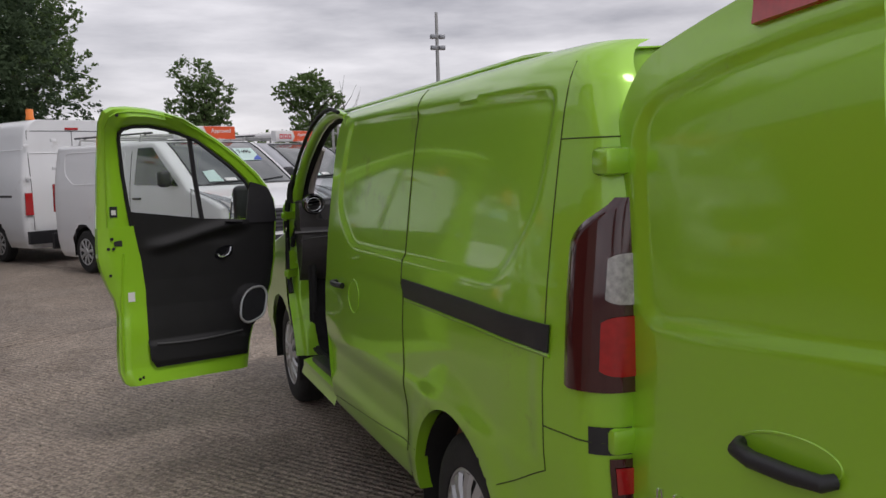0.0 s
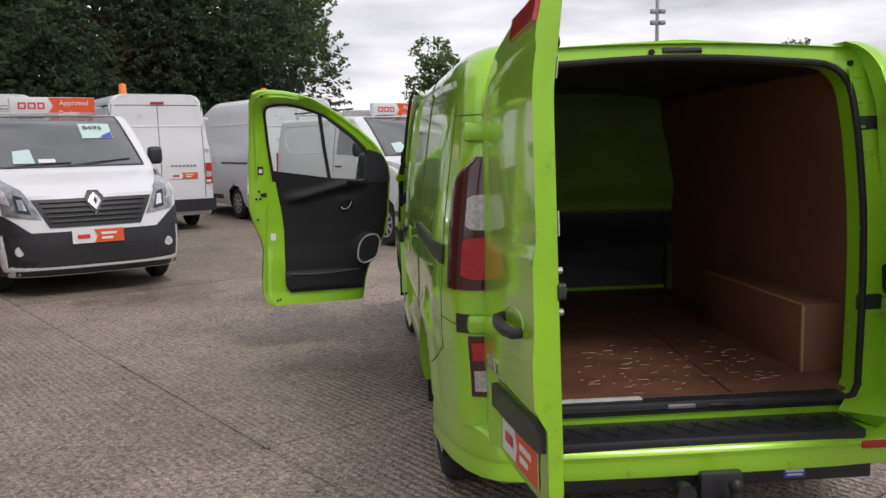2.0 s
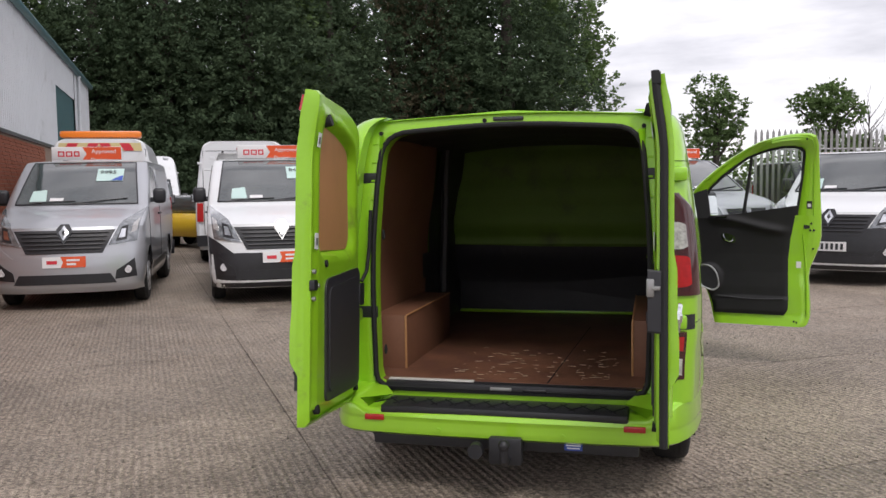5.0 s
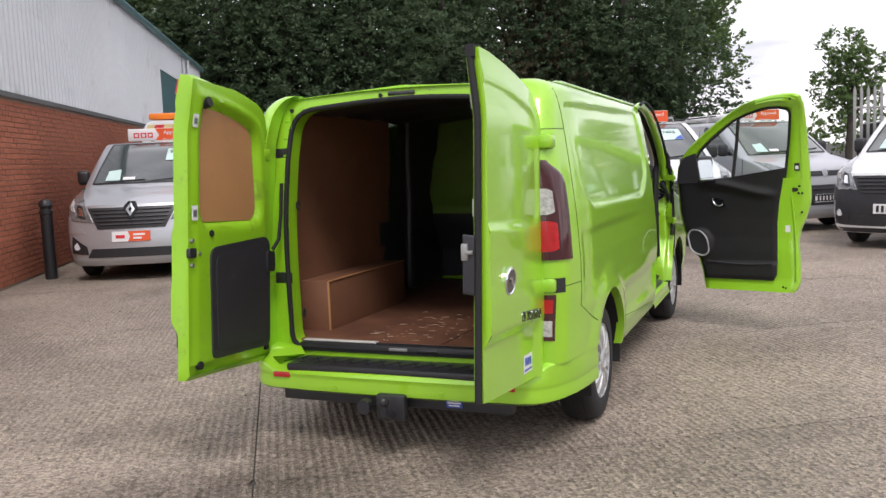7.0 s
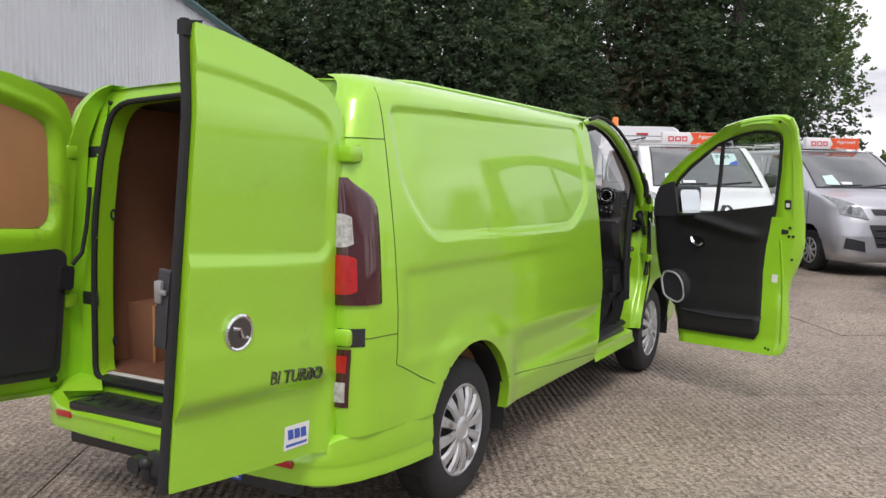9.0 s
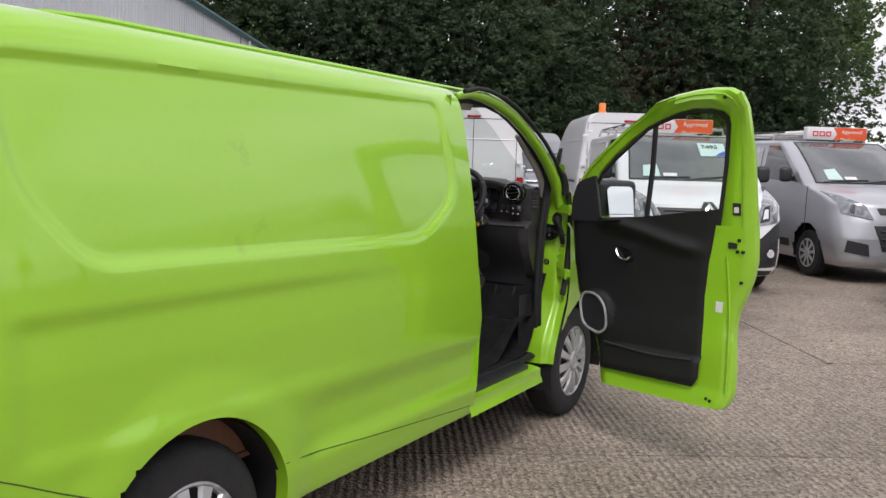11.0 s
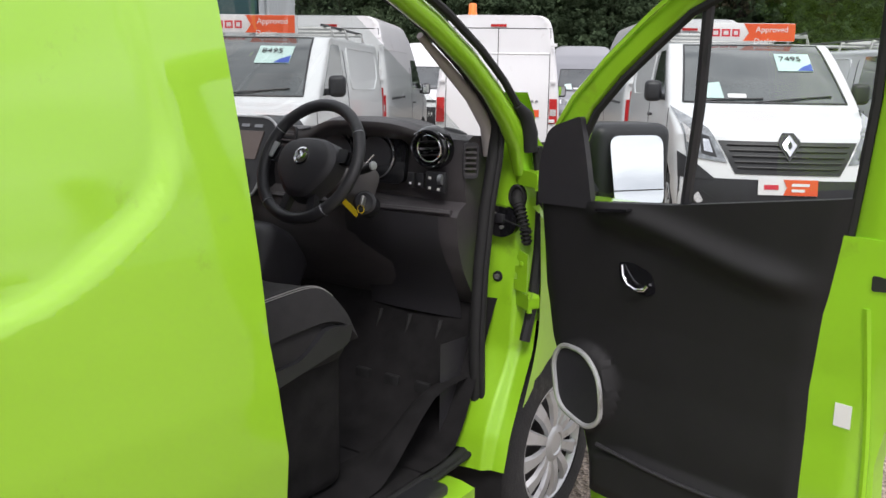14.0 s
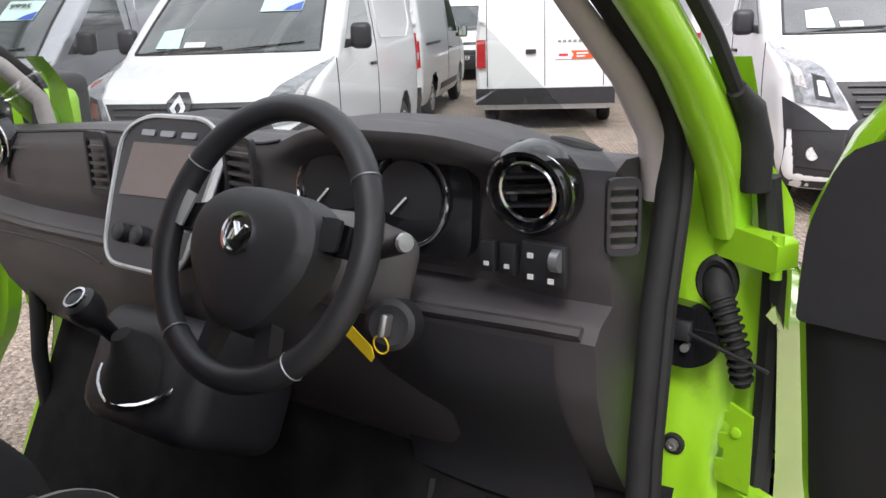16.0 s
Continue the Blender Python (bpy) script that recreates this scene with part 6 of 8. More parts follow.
    low = rounded([(0.055, 0.585), (0.60, 0.575), (0.615, 1.115), (0.10, 1.170), (0.055, 1.14)], [0.05, 0.04, 0.06, 0.04, 0.05], 6)
    trim_p = part("trim_panel", slab(B(), low, lambda u, z, d: flat(u, z, 0.052 + d), 0.016), TRIM, root, "black moulded lower door lining")
    part("moulded_panel", slab(B(), [tuple(Vector(p) * 0.86 + Vector((0.33, 0.85)) * 0.14) for p in low], lambda u, z, d: flat(u, z, 0.068 + d), 0.006), TRIM, trim_p)
    part("hinge_cover", slab(B(), rounded([(0.02, 0.98), (0.10, 0.98), (0.10, 1.09), (0.02, 1.09)], 0.02), lambda u, z, d: flat(u, z, 0.052 + d), 0.03), BLACK, root)
    for u, z, r in ((0.60, 1.185, 0.016), (0.08, 0.575, 0.016), (0.70, 0.56, 0.020)):
        part("buffer", cyl(B(), flat(u, z, 0.045), flat(u, z, 0.066), r, 14), RUBBER, root)
    catch = B()
    tube(catch, [flat(0.66, 1.80, 0.04), flat(0.66, 1.805, 0.075)], 0.026, 12)
    part("top_catch", catch, RUBBER, root, "black rubber catch")
    for u, z, w, h in ((0.735, 1.71, 0.04, 0.06), (0.735, 1.28, 0.045, 0.07)):
        st = part("warning_sticker", slab(B(), [(u - w / 2, z - h / 2), (u + w / 2, z - h / 2), (u + w / 2, z + h / 2), (u - w / 2, z + h / 2)], lambda a, b, d: flat(a, b, 0.058 + d), 0.002), SIGNWHITE, root)
        part("sticker_print", slab(B(), [(u - w / 3, z - h / 4), (u + w / 3, z - h / 4), (u + w / 3, z + h / 5), (u - w / 3, z + h / 5)], lambda a, b, d: flat(a, b, 0.0605 + d), 0.001), STEEL, st)
    latch = part("latch", slab(B(), rounded([(0.735, 1.07), (0.785, 1.07), (0.785, 1.115), (0.735, 1.115)], 0.01), lambda u, z, d: flat(u, z, 0.045 + d), 0.022), BLACK, root, "black latch with three bolts")
    for u, z in ((0.70, 1.09), (0.755, 1.150), (0.755, 1.035)):
        part("bolt", cyl(B(), flat(u, z, 0.05), flat(u, z, 0.064), 0.010, 8), STEEL, latch)
    if sx > 0:
        # shut face of the second door: rubber edge seal, lock and badge
        part("edge_seal", tube(B(), [flat(U1 + 0.006, z, 0.02) for z in lin(0.50, 1.93, 30)], 0.016, 8), RUBBER, root, "black edge seal")
        part("seal_head", slab(B(), [(U1 - 0.02, 1.88), (U1 + 0.022, 1.88), (U1 + 0.022, 1.925), (U1 - 0.05, 1.940)], lambda u, z, d: flat(u, z, 0.0 + d), 0.035), RUBBER, root)
        part("lock", slab(B(), rounded([(U1 - 0.01, 0.93), (U1 + 0.022, 0.93), (U1 + 0.022, 1.17), (U1 - 0.01, 1.17)], 0.01), lambda u, z, d: flat(u, z, 0.03 + d), 0.05), BLACK, root)
        stk = box(cbox((0, 0, 0), (0.030, 0.028, 0.070), 0.006), (0.022, -0.012, 0), (0.030, 0.012, 0.016), 0.003)
        bmesh.ops.transform(stk, matrix=Matrix.Translation(flat(U1 + 0.02, 1.10, 0.07)), verts=stk.verts)
        part("striker", stk, STEEL, root, "bright steel striker")
        badge = B()
        o = outer(0.575, 0.985, 0.004)
        nrm = (outer(0.575, 0.985, 0.1) - o).normalized()
        bm_m = Matrix.Translation(o) @ nrm.to_track_quat("Z", "Y").to_matrix().to_4x4()
        lathe(badge, [(0.062, -0.006), (0.062, 0.006), (0.056, 0.011), (0.050, 0.008), (0.050, 0.002)], 32, bm_m)
        disc = part("round_badge", badge, CHROME, root, "round chrome badge")
        part("badge_disc", lathe(B(), [(0.050, 0.001), (0.050, 0.006), (0.001, 0.007)], 28, bm_m), DARKCHROME, disc)
        mk = B()
        tube(mk, [bm_m @ Vector(p) for p in ((-0.035, 0.02, 0.009), (0.0, 0.012, 0.010), (0.008, -0.012, 0.010), (0.035, -0.02, 0.009))], 0.006, 6)
        part("badge_mark", mk, CHROME, disc)
        mid_l = outer(0.265, 0.816, 0.0015)
        ax = (outer(0.20, 0.816) - outer(0.33, 0.816)).normalized()
        an = (outer(0.265, 0.816, 0.1) - mid_l).normalized()
        ay = an.cross(ax)
        words("badge_letters", "BI TURBO", 0.066, DARKCHROME, root, Matrix.Translation(mid_l) @ Matrix((ax, ay, an)).transposed().to_4x4(), 0.004, "raised chrome letters")
        st = part("maker_sticker", slab(B(), [(0.13, 0.545), (0.27, 0.54), (0.27, 0.625), (0.13, 0.63)], lambda u, z, d: outer(u, z, 0.0015 + d), 0.0015), SIGNWHITE, root, "white sticker with blue print")
        for u0 in (0.145, 0.182, 0.219):
            part("sticker_print", slab(B(), [(u0, 0.578), (u0 + 0.030, 0.577), (u0 + 0.036, 0.612), (u0 + 0.006, 0.613)], lambda u, z, d: outer(u, z, 0.0035 + d), 0.001), BLUE, st)
        part("sticker_print", slab(B(), [(0.14, 0.555), (0.26, 0.551), (0.26, 0.560), (0.14, 0.564)], lambda u, z, d: outer(u, z, 0.0035 + d), 0.001), BLUE, st)
    else:
        # first door: stop lamp cap, handle, badge strokes, plate holder
        cap = B()
        sheet(cap, lambda u, z: outer(u, z, 0.014), lin(0.50, 0.785, 10), lin(1.84, 1.905, 5))
        bmesh.ops.solidify(cap, geom=cap.faces[:], thickness=0.016)
        part("stop_lamp_lens", cap, RED_LENS, root, "dull red lamp lens at the door's head")
        gp = B()
        tube(gp, [outer(u, z, o) for u, z, o in ((0.42, 1.005, 0.0), (0.43, 1.0, 0.025), (0.48, 0.99, 0.032), (0.58, 0.982, 0.032), (0.645, 0.978, 0.024), (0.655, 0.978, 0.0))], [0.016, 0.018, 0.019, 0.019, 0.017, 0.015], 10)
        part("door_handle", gp, BLACK, root, "black plastic grab handle")
        dish = B()
        tube(dish, [outer(0.54 + 0.13 * math.cos(a), 1.0 + 0.042 * math.sin(a), -0.001) for a in lin(0, 6.283, 33)[:-1]], 0.004, 6, True)
        part("handle_dish", dish, LIME, root)
        x = 0.10
        letters = B()
        for i, w in enumerate((0.034, 0.008, 0.034, 0.034, 0.034, 0.034)):
            tube(letters, [outer(x, 0.80, 0.003), outer(x + w * 0.5, 0.842 if i % 2 else 0.80, 0.003), outer(x + w, 0.842, 0.003)], 0.004, 5)
            x += w + 0.010
        part("badge_strokes", letters, CHROME, root, "raised chrome model badge, drawn as plain strokes")
        ph = B()
        sheet(ph, lambda u, z: outer(u, z, 0.022), lin(0.10, 0.77, 14), lin(0.655, 0.735, 5))
        bmesh.ops.solidify(ph, geom=ph.faces[:], thickness=0.03)
        part("plate_garnish", ph, BLACK, root, "black plate-lamp garnish")
        dealer_plate(root, lambda u, z, d: outer(0.20 + 0.5 * u, 0.53 + 0.11 * z, 0.004 + d))
    return root


def dealer_plate(parent, at, w=1.0, h=1.0):
    """White and orange dealer plate: u and z run from 0 to 1; the maker's mark is drawn as plain bars."""
    q = lambda u0, u1, z0=0.0, z1=1.0: [(u0, z0), (u1, z0), (u1, z1), (u0, z1)]
    pl = part("dealer_plate", slab(B(), q(0, 1), at, 0.002), SIGNWHITE, parent, "white and orange dealer plate")
    part("orange_field", slab(B(), [(0.42, 0), (1, 0), (1, 1), (0.42, 1), (0.48, 0.5)], lambda u, z, d: at(u, z, 0.0022 + d), 0.001), ORANGE, pl)
    part("plain_mark", slab(B(), q(0.10, 0.34, 0.35, 0.65), lambda u, z, d: at(u, z, 0.0022 + d), 0.001), SIGNRED, pl)
    for z0 in (0.58, 0.24):
        part("print_bar", slab(B(), q(0.56, 0.86 if z0 > 0.4 else 0.78, z0, z0 + 0.18), lambda u, z, d: at(u, z, 0.0035 + d), 0.001), SIGNWHITE, pl)
    return pl


rear_door(1, 88)
rear_door(-1, 86)

# ---- green van: nose, pillars, front doors and cab ----
nose = Shell("trafic")
LEN = 5.0


def turn_round(p):
    return Vector((-p.x, LEN - p.y, p.z))


bm = B()
rows = []
for z in lin(0.27, 1.19, 40):
    w = nose.w(z)
    pts = [nose.front(w * math.sin(a), z) for a in lin(-math.pi / 2, math.pi / 2, 41)]
    y0 = pts[-1].y
    back = 1.185 + 0.10 * smooth(0.85, 0.45, z) ** 1
    tail = [nose.flank(1, y0 + (back - y0) * i / 20, z) for i in range(1, 21)]
    row = [Vector((-p.x, p.y, p.z)) for p in tail[::-1]] + pts + tail
    rows.append([bm.verts.new(turn_round(p)) for p in row])
for a, b in zip(rows, rows[1:]):
    for i in range(len(a) - 1):
        c = (a[i].co + b[i + 1].co) / 2
        if math.hypot(c.y - AXLE_F, c.z - HUB_Z) > 0.39 or abs(c.x) < 0.6:
            bm.faces.new((a[i], a[i + 1], b[i + 1], b[i]))
bmesh.ops.delete(bm, geom=[v for v in bm.verts if not v.link_faces], context="VERTS")
for v in bm.verts:
    d = Vector((v.co.y - AXLE_F, v.co.z - HUB_Z))
    if abs(v.co.x) > 0.6 and d.length < 0.40:
        d = d.normalized() * 0.395
        v.co.y, v.co.z = AXLE_F + d.x, HUB_Z + d.y
part("front_body", bm, LIME, van)
front_at = lambda x, z, out: turn_round(nose.front(x, z, out))
part("windscreen", nose.patch(front_at, [(-0.80, 1.20), (0.80, 1.20), (0.70, 1.815), (-0.70, 1.815)], 0.0, 0, 20, 12), WINDSCREEN, van, "clear windscreen")
grille = part("grille", nose.patch(front_at, [(-0.55, 0.70), (0.55, 0.70), (0.60, 0.93), (-0.60, 0.93)], 0.010, 0.006, 18, 6), BLACK, van, "black grille")
for z in (0.75, 0.81, 0.87):
    part("slat", tube(B(), [front_at(x, z, 0.02) for x in lin(-0.52, 0.52, 13)], 0.009, 6), GLOSS, grille)
part("lower_grille", nose.patch(front_at, [(-0.75, 0.33), (0.75, 0.33), (0.65, 0.50), (-0.65, 0.50)], 0.008, 0.006, 18, 5), BLACK, van)
for sx in (1, -1):
    part("headlamp", nose.patch(front_at, [(sx * 0.54, 0.80), (sx * 0.89, 0.86), (sx * 0.92, 1.12), (sx * 0.62, 0.95)], 0.010, 0.006, 10, 8), LAMPGLASS, van, "clear headlamp")

# the front door's outline in length from the hinge and height
HX, HY = 0.88, 3.78
S0 = [(0.36, 0.33), (0.44, 0.31), (0.52, 0.295), (0.60, 0.27), (0.66, 0.245), (0.72, 0.205), (0.77, 0.165), (0.85, 0.13), (1.00, 0.10), (1.27, 0.085)]
S1 = [(0.36, 1.04), (0.38, 1.065), (0.44, 1.085), (0.55, 1.085), (0.68, 1.075), (0.77, 1.068), (0.85, 1.08), (0.92, 1.11), (1.02, 1.145), (1.10, 1.16), (1.27, 1.158)]
TOP_OUT = [(0.085, 1.27), (0.10, 1.37), (0.15, 1.47), (0.212, 1.545), (0.326, 1.644), (0.459, 1.743), (0.582, 1.814), (0.698, 1.866), (0.807, 1.898), (0.909, 1.917), (1.007, 1.925), (1.083, 1.921), (1.125, 1.90), (1.14, 1.84), (1.142, 1.625), (1.149, 1.443), (1.158, 1.27)]
TOP_IN = [(0.21, 1.27), (0.225, 1.36), (0.262, 1.45), (0.30, 1.51), (0.39, 1.595), (0.49, 1.672), (0.60, 1.745), (0.70, 1.785), (0.79, 1.811), (0.88, 1.827), (0.965, 1.826), (1.015, 1.812), (1.035, 1.79), (1.036, 1.75), (1.018, 1.56), (0.998, 1.41), (0.978, 1.27)]


def lean_x(z):
    return interp(z, SIDE) - interp(0.9, SIDE)


# pillars and jambs round both front openings
for sx in (1, -1):
    def along(rows, x0, x1, dy=0.0, dz=0.0):
        return [Vector((sx * (x0 + (x1 - x0) * k / (len(rows) - 1)), y + dy, z + dz)) for k, (y, z) in enumerate(rows)]
    PILLAR = [(2.66, 1.812), (2.78, 1.836), (2.90, 1.834), (3.05, 1.812), (3.20, 1.772), (3.38, 1.698), (3.54, 1.612), (3.66, 1.530), (3.75, 1.450), (3.82, 1.370), (3.85, 1.280)]
    part("a_pillar", tube(B(), along(PILLAR, 0.822, 0.862), [0.016, 0.024] + [0.030] * 6 + [0.033, 0.036, 0.030], 12), LIME, van)
    part("drip_seal", tube(B(), along(PILLAR[:10], 0.862, 0.895, 0.012, 0.024), 0.011, 8), RUBBER, van)
    end = B()
    tube(end, [(sx * 0.893, 3.745, 1.485), (sx * 0.896, 3.79, 1.455), (sx * 0.900, 3.812, 1.40), (sx * 0.904, 3.815, 1.345)], [0.013, 0.022, 0.025, 0.020], 10)
    part("seal_end", end, RUBBER, van, "moulded black rubber end of the seal")
    # black strip added as the shade in the gap behind the hinges
    part("hinge_gap_seal", tube(B(), [(sx * 0.912, 3.84, 1.36), (sx * 0.925, 3.855, 1.22), (sx * 0.93, 3.84, 1.05), (sx * 0.935, 3.80, 0.88), (sx * 0.935, 3.76, 0.78)], 0.017, 8), RUBBER, van)
    INNER = [(3.72, 0.45), (3.69, 0.60), (3.687, 0.79), (3.708, 0.99), (3.738, 1.19), (3.776, 1.33), (3.786, 1.42), (3.760, 1.474), (3.70, 1.527), (3.59, 1.610), (3.46, 1.690), (3.34, 1.745), (3.20, 1.790), (3.05, 1.815), (2.86, 1.823), (2.74, 1.81), (2.69, 1.76), (2.685, 1.60), (2.695, 1.30), (2.70, 1.05), (2.735, 0.85), (2.745, 0.60), (2.76, 0.47), (2.86, 0.435), (3.18, 0.425), (3.45, 0.430), (3.60, 0.436)]
    seal_x = lambda z: 0.800 - 0.02 * smooth(1.5, 1.8, z) + 0.01 * smooth(1.0, 0.6, z)
    seal_line = [Vector((sx * seal_x(z), y, z)) for y, z in INNER]
    seal = part("door_opening_seal", tube(B(), seal_line, [0.020 + 0.006 * smooth(1.45, 1.6, p.z) for p in seal_line], 10, True), RUBBER, van, "black rubber seal round the cab door opening")
    part("seal_lip", tube(B(), [p + Vector((sx * 0.022, 0.0, 0.0)) for p in seal_line], 0.010, 8, True), RUBBER, seal)
    jamb = B()

    def jamb_at(f, z):
        y = interp(z, [(0.40, 3.60), (0.50, 3.63), (0.62, 3.69), (0.74, 3.755), (0.93, 3.795), (1.13, 3.830), (1.32, 3.850), (1.45, 3.84), (1.52, 3.79)])
        x = 0.790 + 0.155 * f - 0.055 * max(0.0, f) * smooth(1.30, 1.42, z)
        fold = 0.020 * smooth(0.55, 0.75, f) * smooth(1.28, 1.15, z) - 0.014 * math.exp(-((z - 0.93) / 0.05) ** 2) * smooth(0.2, 0.5, f)
        bulge = -0.012 * math.exp(-((z - 1.13) / 0.07) ** 2) * smooth(0.0, 0.15, f) * smooth(0.55, 0.40, f) - 0.010 * math.exp(-((z - 1.28) / 0.04) ** 2) * smooth(0.1, 0.35, f)
        wave = 0.006 * math.sin(19 * z + 2 * f) * math.sin(math.pi * max(0.0, f))
        return Vector((sx * x, y + 0.020 * f + fold + bulge + wave, z))
    sheet(jamb, jamb_at, lin(-0.20, 1, 25), lin(0.40, 1.52, 76))
    jb = part("front_jamb", jamb, LIME_IN, van)
    bolt_m = Matrix.Translation(jamb_at(0.14, 0.957) + Vector((0, -0.001, 0))) @ Matrix.Rotation(radians(90), 4, "X")
    part("jamb_bolt", lathe(B(), [(0.017, 0), (0.017, 0.004), (0.013, 0.006), (0.011, 0.004), (0.001, 0.004)], 18, bolt_m), RUBBER, jb)
    part("bolt_head", lathe(B(), [(0.0095, 0.003), (0.0090, 0.011), (0.005, 0.012), (0.004, 0.009), (0.001, 0.009)], 8, bolt_m), STEEL, jb)
    for z, x0, y0, x1, y1 in ((1.268, 0.848, 3.850, 0.955, 3.800), (0.905, 0.868, 3.815, 0.960, 3.765)):
        p, q = Vector((sx * x0, y0, z)), Vector((sx * x1, y1, z - 0.004))
        away = Vector((0, 0, 1)).cross(q - p).normalized() * 0.020
        arm = B()
        slab(arm, rounded([(0.0, -0.018), (0.10, -0.024), (0.92, -0.022), (1.0, -0.016), (1.0, 0.016), (0.92, 0.022), (0.10, 0.024), (0.0, 0.018)], 0.006, 3), lambda f, h, d: p + (q - p) * f + Vector((0, 0, h)) + away * (d - 0.5) * 2 * (0.6 + 0.4 * f), 1.0)
        hinge = part("door_hinge", arm, LIME_IN, van)
        part("hinge_pin", cyl(B(), q + Vector((-sx * 0.012, -0.006, -0.030)), q + Vector((-sx * 0.012, -0.006, 0.030)), 0.008, 12), LIME_IN, hinge)
        part("hinge_foot", cbox(tuple(p + Vector((0, 0.008, 0))), (0.05, 0.02, 0.060), 0.007, seg=3), LIME_IN, hinge)
    hp = B()
    teeth = [(0.882, 0.93), (0.935, 0.93), (0.935, 1.045), (0.900, 1.055), (0.900, 1.042), (0.892, 1.040), (0.892, 1.026), (0.900, 1.022), (0.900, 1.008), (0.885, 1.004), (0.884, 0.986), (0.894, 0.982), (0.894, 0.966), (0.880, 0.962)]
    slab(hp, teeth, lambda x, z, d: Vector((sx * x, 3.778 - d - 0.3 * (x - 0.9), z)), 0.006)
    plate = part("hinge_plate", hp, LIME_IN, van)
    part("plate_rivet", lathe(B(), [(0.008, 0), (0.007, 0.005), (0.001, 0.006)], 12, Matrix.Translation((sx * 0.912, 3.770, 1.015)) @ Matrix.Rotation(radians(90), 4, "X")), LIME_IN, plate)
    gp = jamb_at(0.40, 1.205)
    part("grommet", lathe(B(), [(0.034, -0.004), (0.034, 0.004), (0.029, 0.009), (0.022, 0.006), (0.020, -0.006)], 24, Matrix.Translation(gp) @ Matrix.Rotation(radians(90), 4, "X") @ Matrix.Diagonal((0.9, 1.15, 1, 1))), RUBBER, jb)
    hose = [gp + Vector((0, 0.012, 0.004)), gp + Vector((sx * 0.006, -0.012, -0.010)), gp + Vector((sx * 0.026, -0.022, -0.045)), gp + Vector((sx * 0.044, -0.026, -0.090)), gp + Vector((sx * 0.050, -0.020, -0.140))]
    gaiter = part("cable_gaiter", tube(B(), hose, [0.024, 0.021, 0.014, 0.012, 0.012], 12), RUBBER, van, "ribbed black cable gaiter")
    for k in range(11):
        f = 1.3 + 2.5 * k / 10
        a, c = hose[int(f)], hose[int(f) + 1]
        way = (c - a).normalized()
        side = way.cross(Vector((0, 1, 0))).normalized()
        mid, up = a.lerp(c, f - int(f)), way.cross(side)
        r = 0.0175 - 0.003 * (k / 10)
        part("gaiter_rib", tube(B(), [mid + r * (math.cos(t) * side + math.sin(t) * up) for t in lin(0, 6.283, 15)[:-1]], 0.0032, 6, True), RUBBER, gaiter)
    cp = jamb_at(0.15, 1.134) + Vector((0, -0.002, 0))
    cs = B()
    slab(cs, rounded([(-0.036, 0.046), (-0.040, -0.005), (-0.024, -0.050), (0.018, -0.053), (0.054, -0.034), (0.062, 0.0), (0.030, 0.040)], 0.016, 5), lambda a, b, d: Vector((cp.x + sx * a, cp.y - d, cp.z + b)), 0.026)
    check = part("door_check", cs, GLOSS, van, "black door check with a steel strap")
    part("check_rib", cbox((cp.x + sx * 0.004, cp.y - 0.030, cp.z + 0.006), (0.036, 0.012, 0.030), 0.005), BLACK, check)
    for dx, dz in ((-0.014, 0.018), (0.012, -0.020)):
        part("check_screw", cyl(B(), (cp.x + sx * dx, cp.y - 0.024, cp.z + dz), (cp.x + sx * dx, cp.y - 0.033, cp.z + dz), 0.006, 10), STEEL, check)
    part("check_strap_link", tube(B(), [(cp.x + sx * 0.01, cp.y - 0.030, cp.z + 0.006), (sx * 0.88, cp.y - 0.050, cp.z - 0.002), (sx * 0.955, cp.y - 0.075, cp.z - 0.012)], 0.0028, 8), BLACK, check)
    sill = B()
    sheet(sill, lambda f, y: Vector((sx * (0.945 - 0.015 * smooth(0, 0.3, f) - 0.11 * max(0, f - 0.55) / 0.45), y, 0.33 + 0.075 * min(1, f / 0.5) + 0.012 * smooth(0.5, 0.8, f))), lin(0, 1, 9), lin(2.68, 3.50, 10))
    part("door_sill", sill, LIME, van)
    part("step_trim", cbox((sx * 0.772, 3.07, 0.422), (0.25, 0.70, 0.040), 0.014), BLACK, van, "black plastic step trim")
    part("pillar_trim", tube(B(), along([(3.44, 1.668), (3.56, 1.590), (3.69, 1.503), (3.772, 1.420), (3.790, 1.33)], 0.762, 0.778), [0.010, 0.016, 0.019, 0.021, 0.022], 10), HEADLINER, van, "beige inner pillar trim")
    part("side_roof_trim", tube(B(), [Vector((sx * 0.70, y, 1.80)) for y in lin(2.66, 3.0, 4)], 0.03, 6), HEADLINER, van)
kick = B()
sheet(kick, lambda y, z: Vector((0.762 - 0.02 * smooth(3.7, 3.5, y), y, z)), lin(3.58, 3.86, 8), lin(0.44, 0.78, 8))
part("kick_panel", kick, TRIM, van)
ht = B()
slab(ht, [(-0.68, 2.66), (0.68, 2.66), (0.66, 3.0), (-0.66, 3.0)], lambda x, y, d: Vector((x, y, 1.812 + d)), -0.02)
part("headlining", ht, HEADLINER, van)


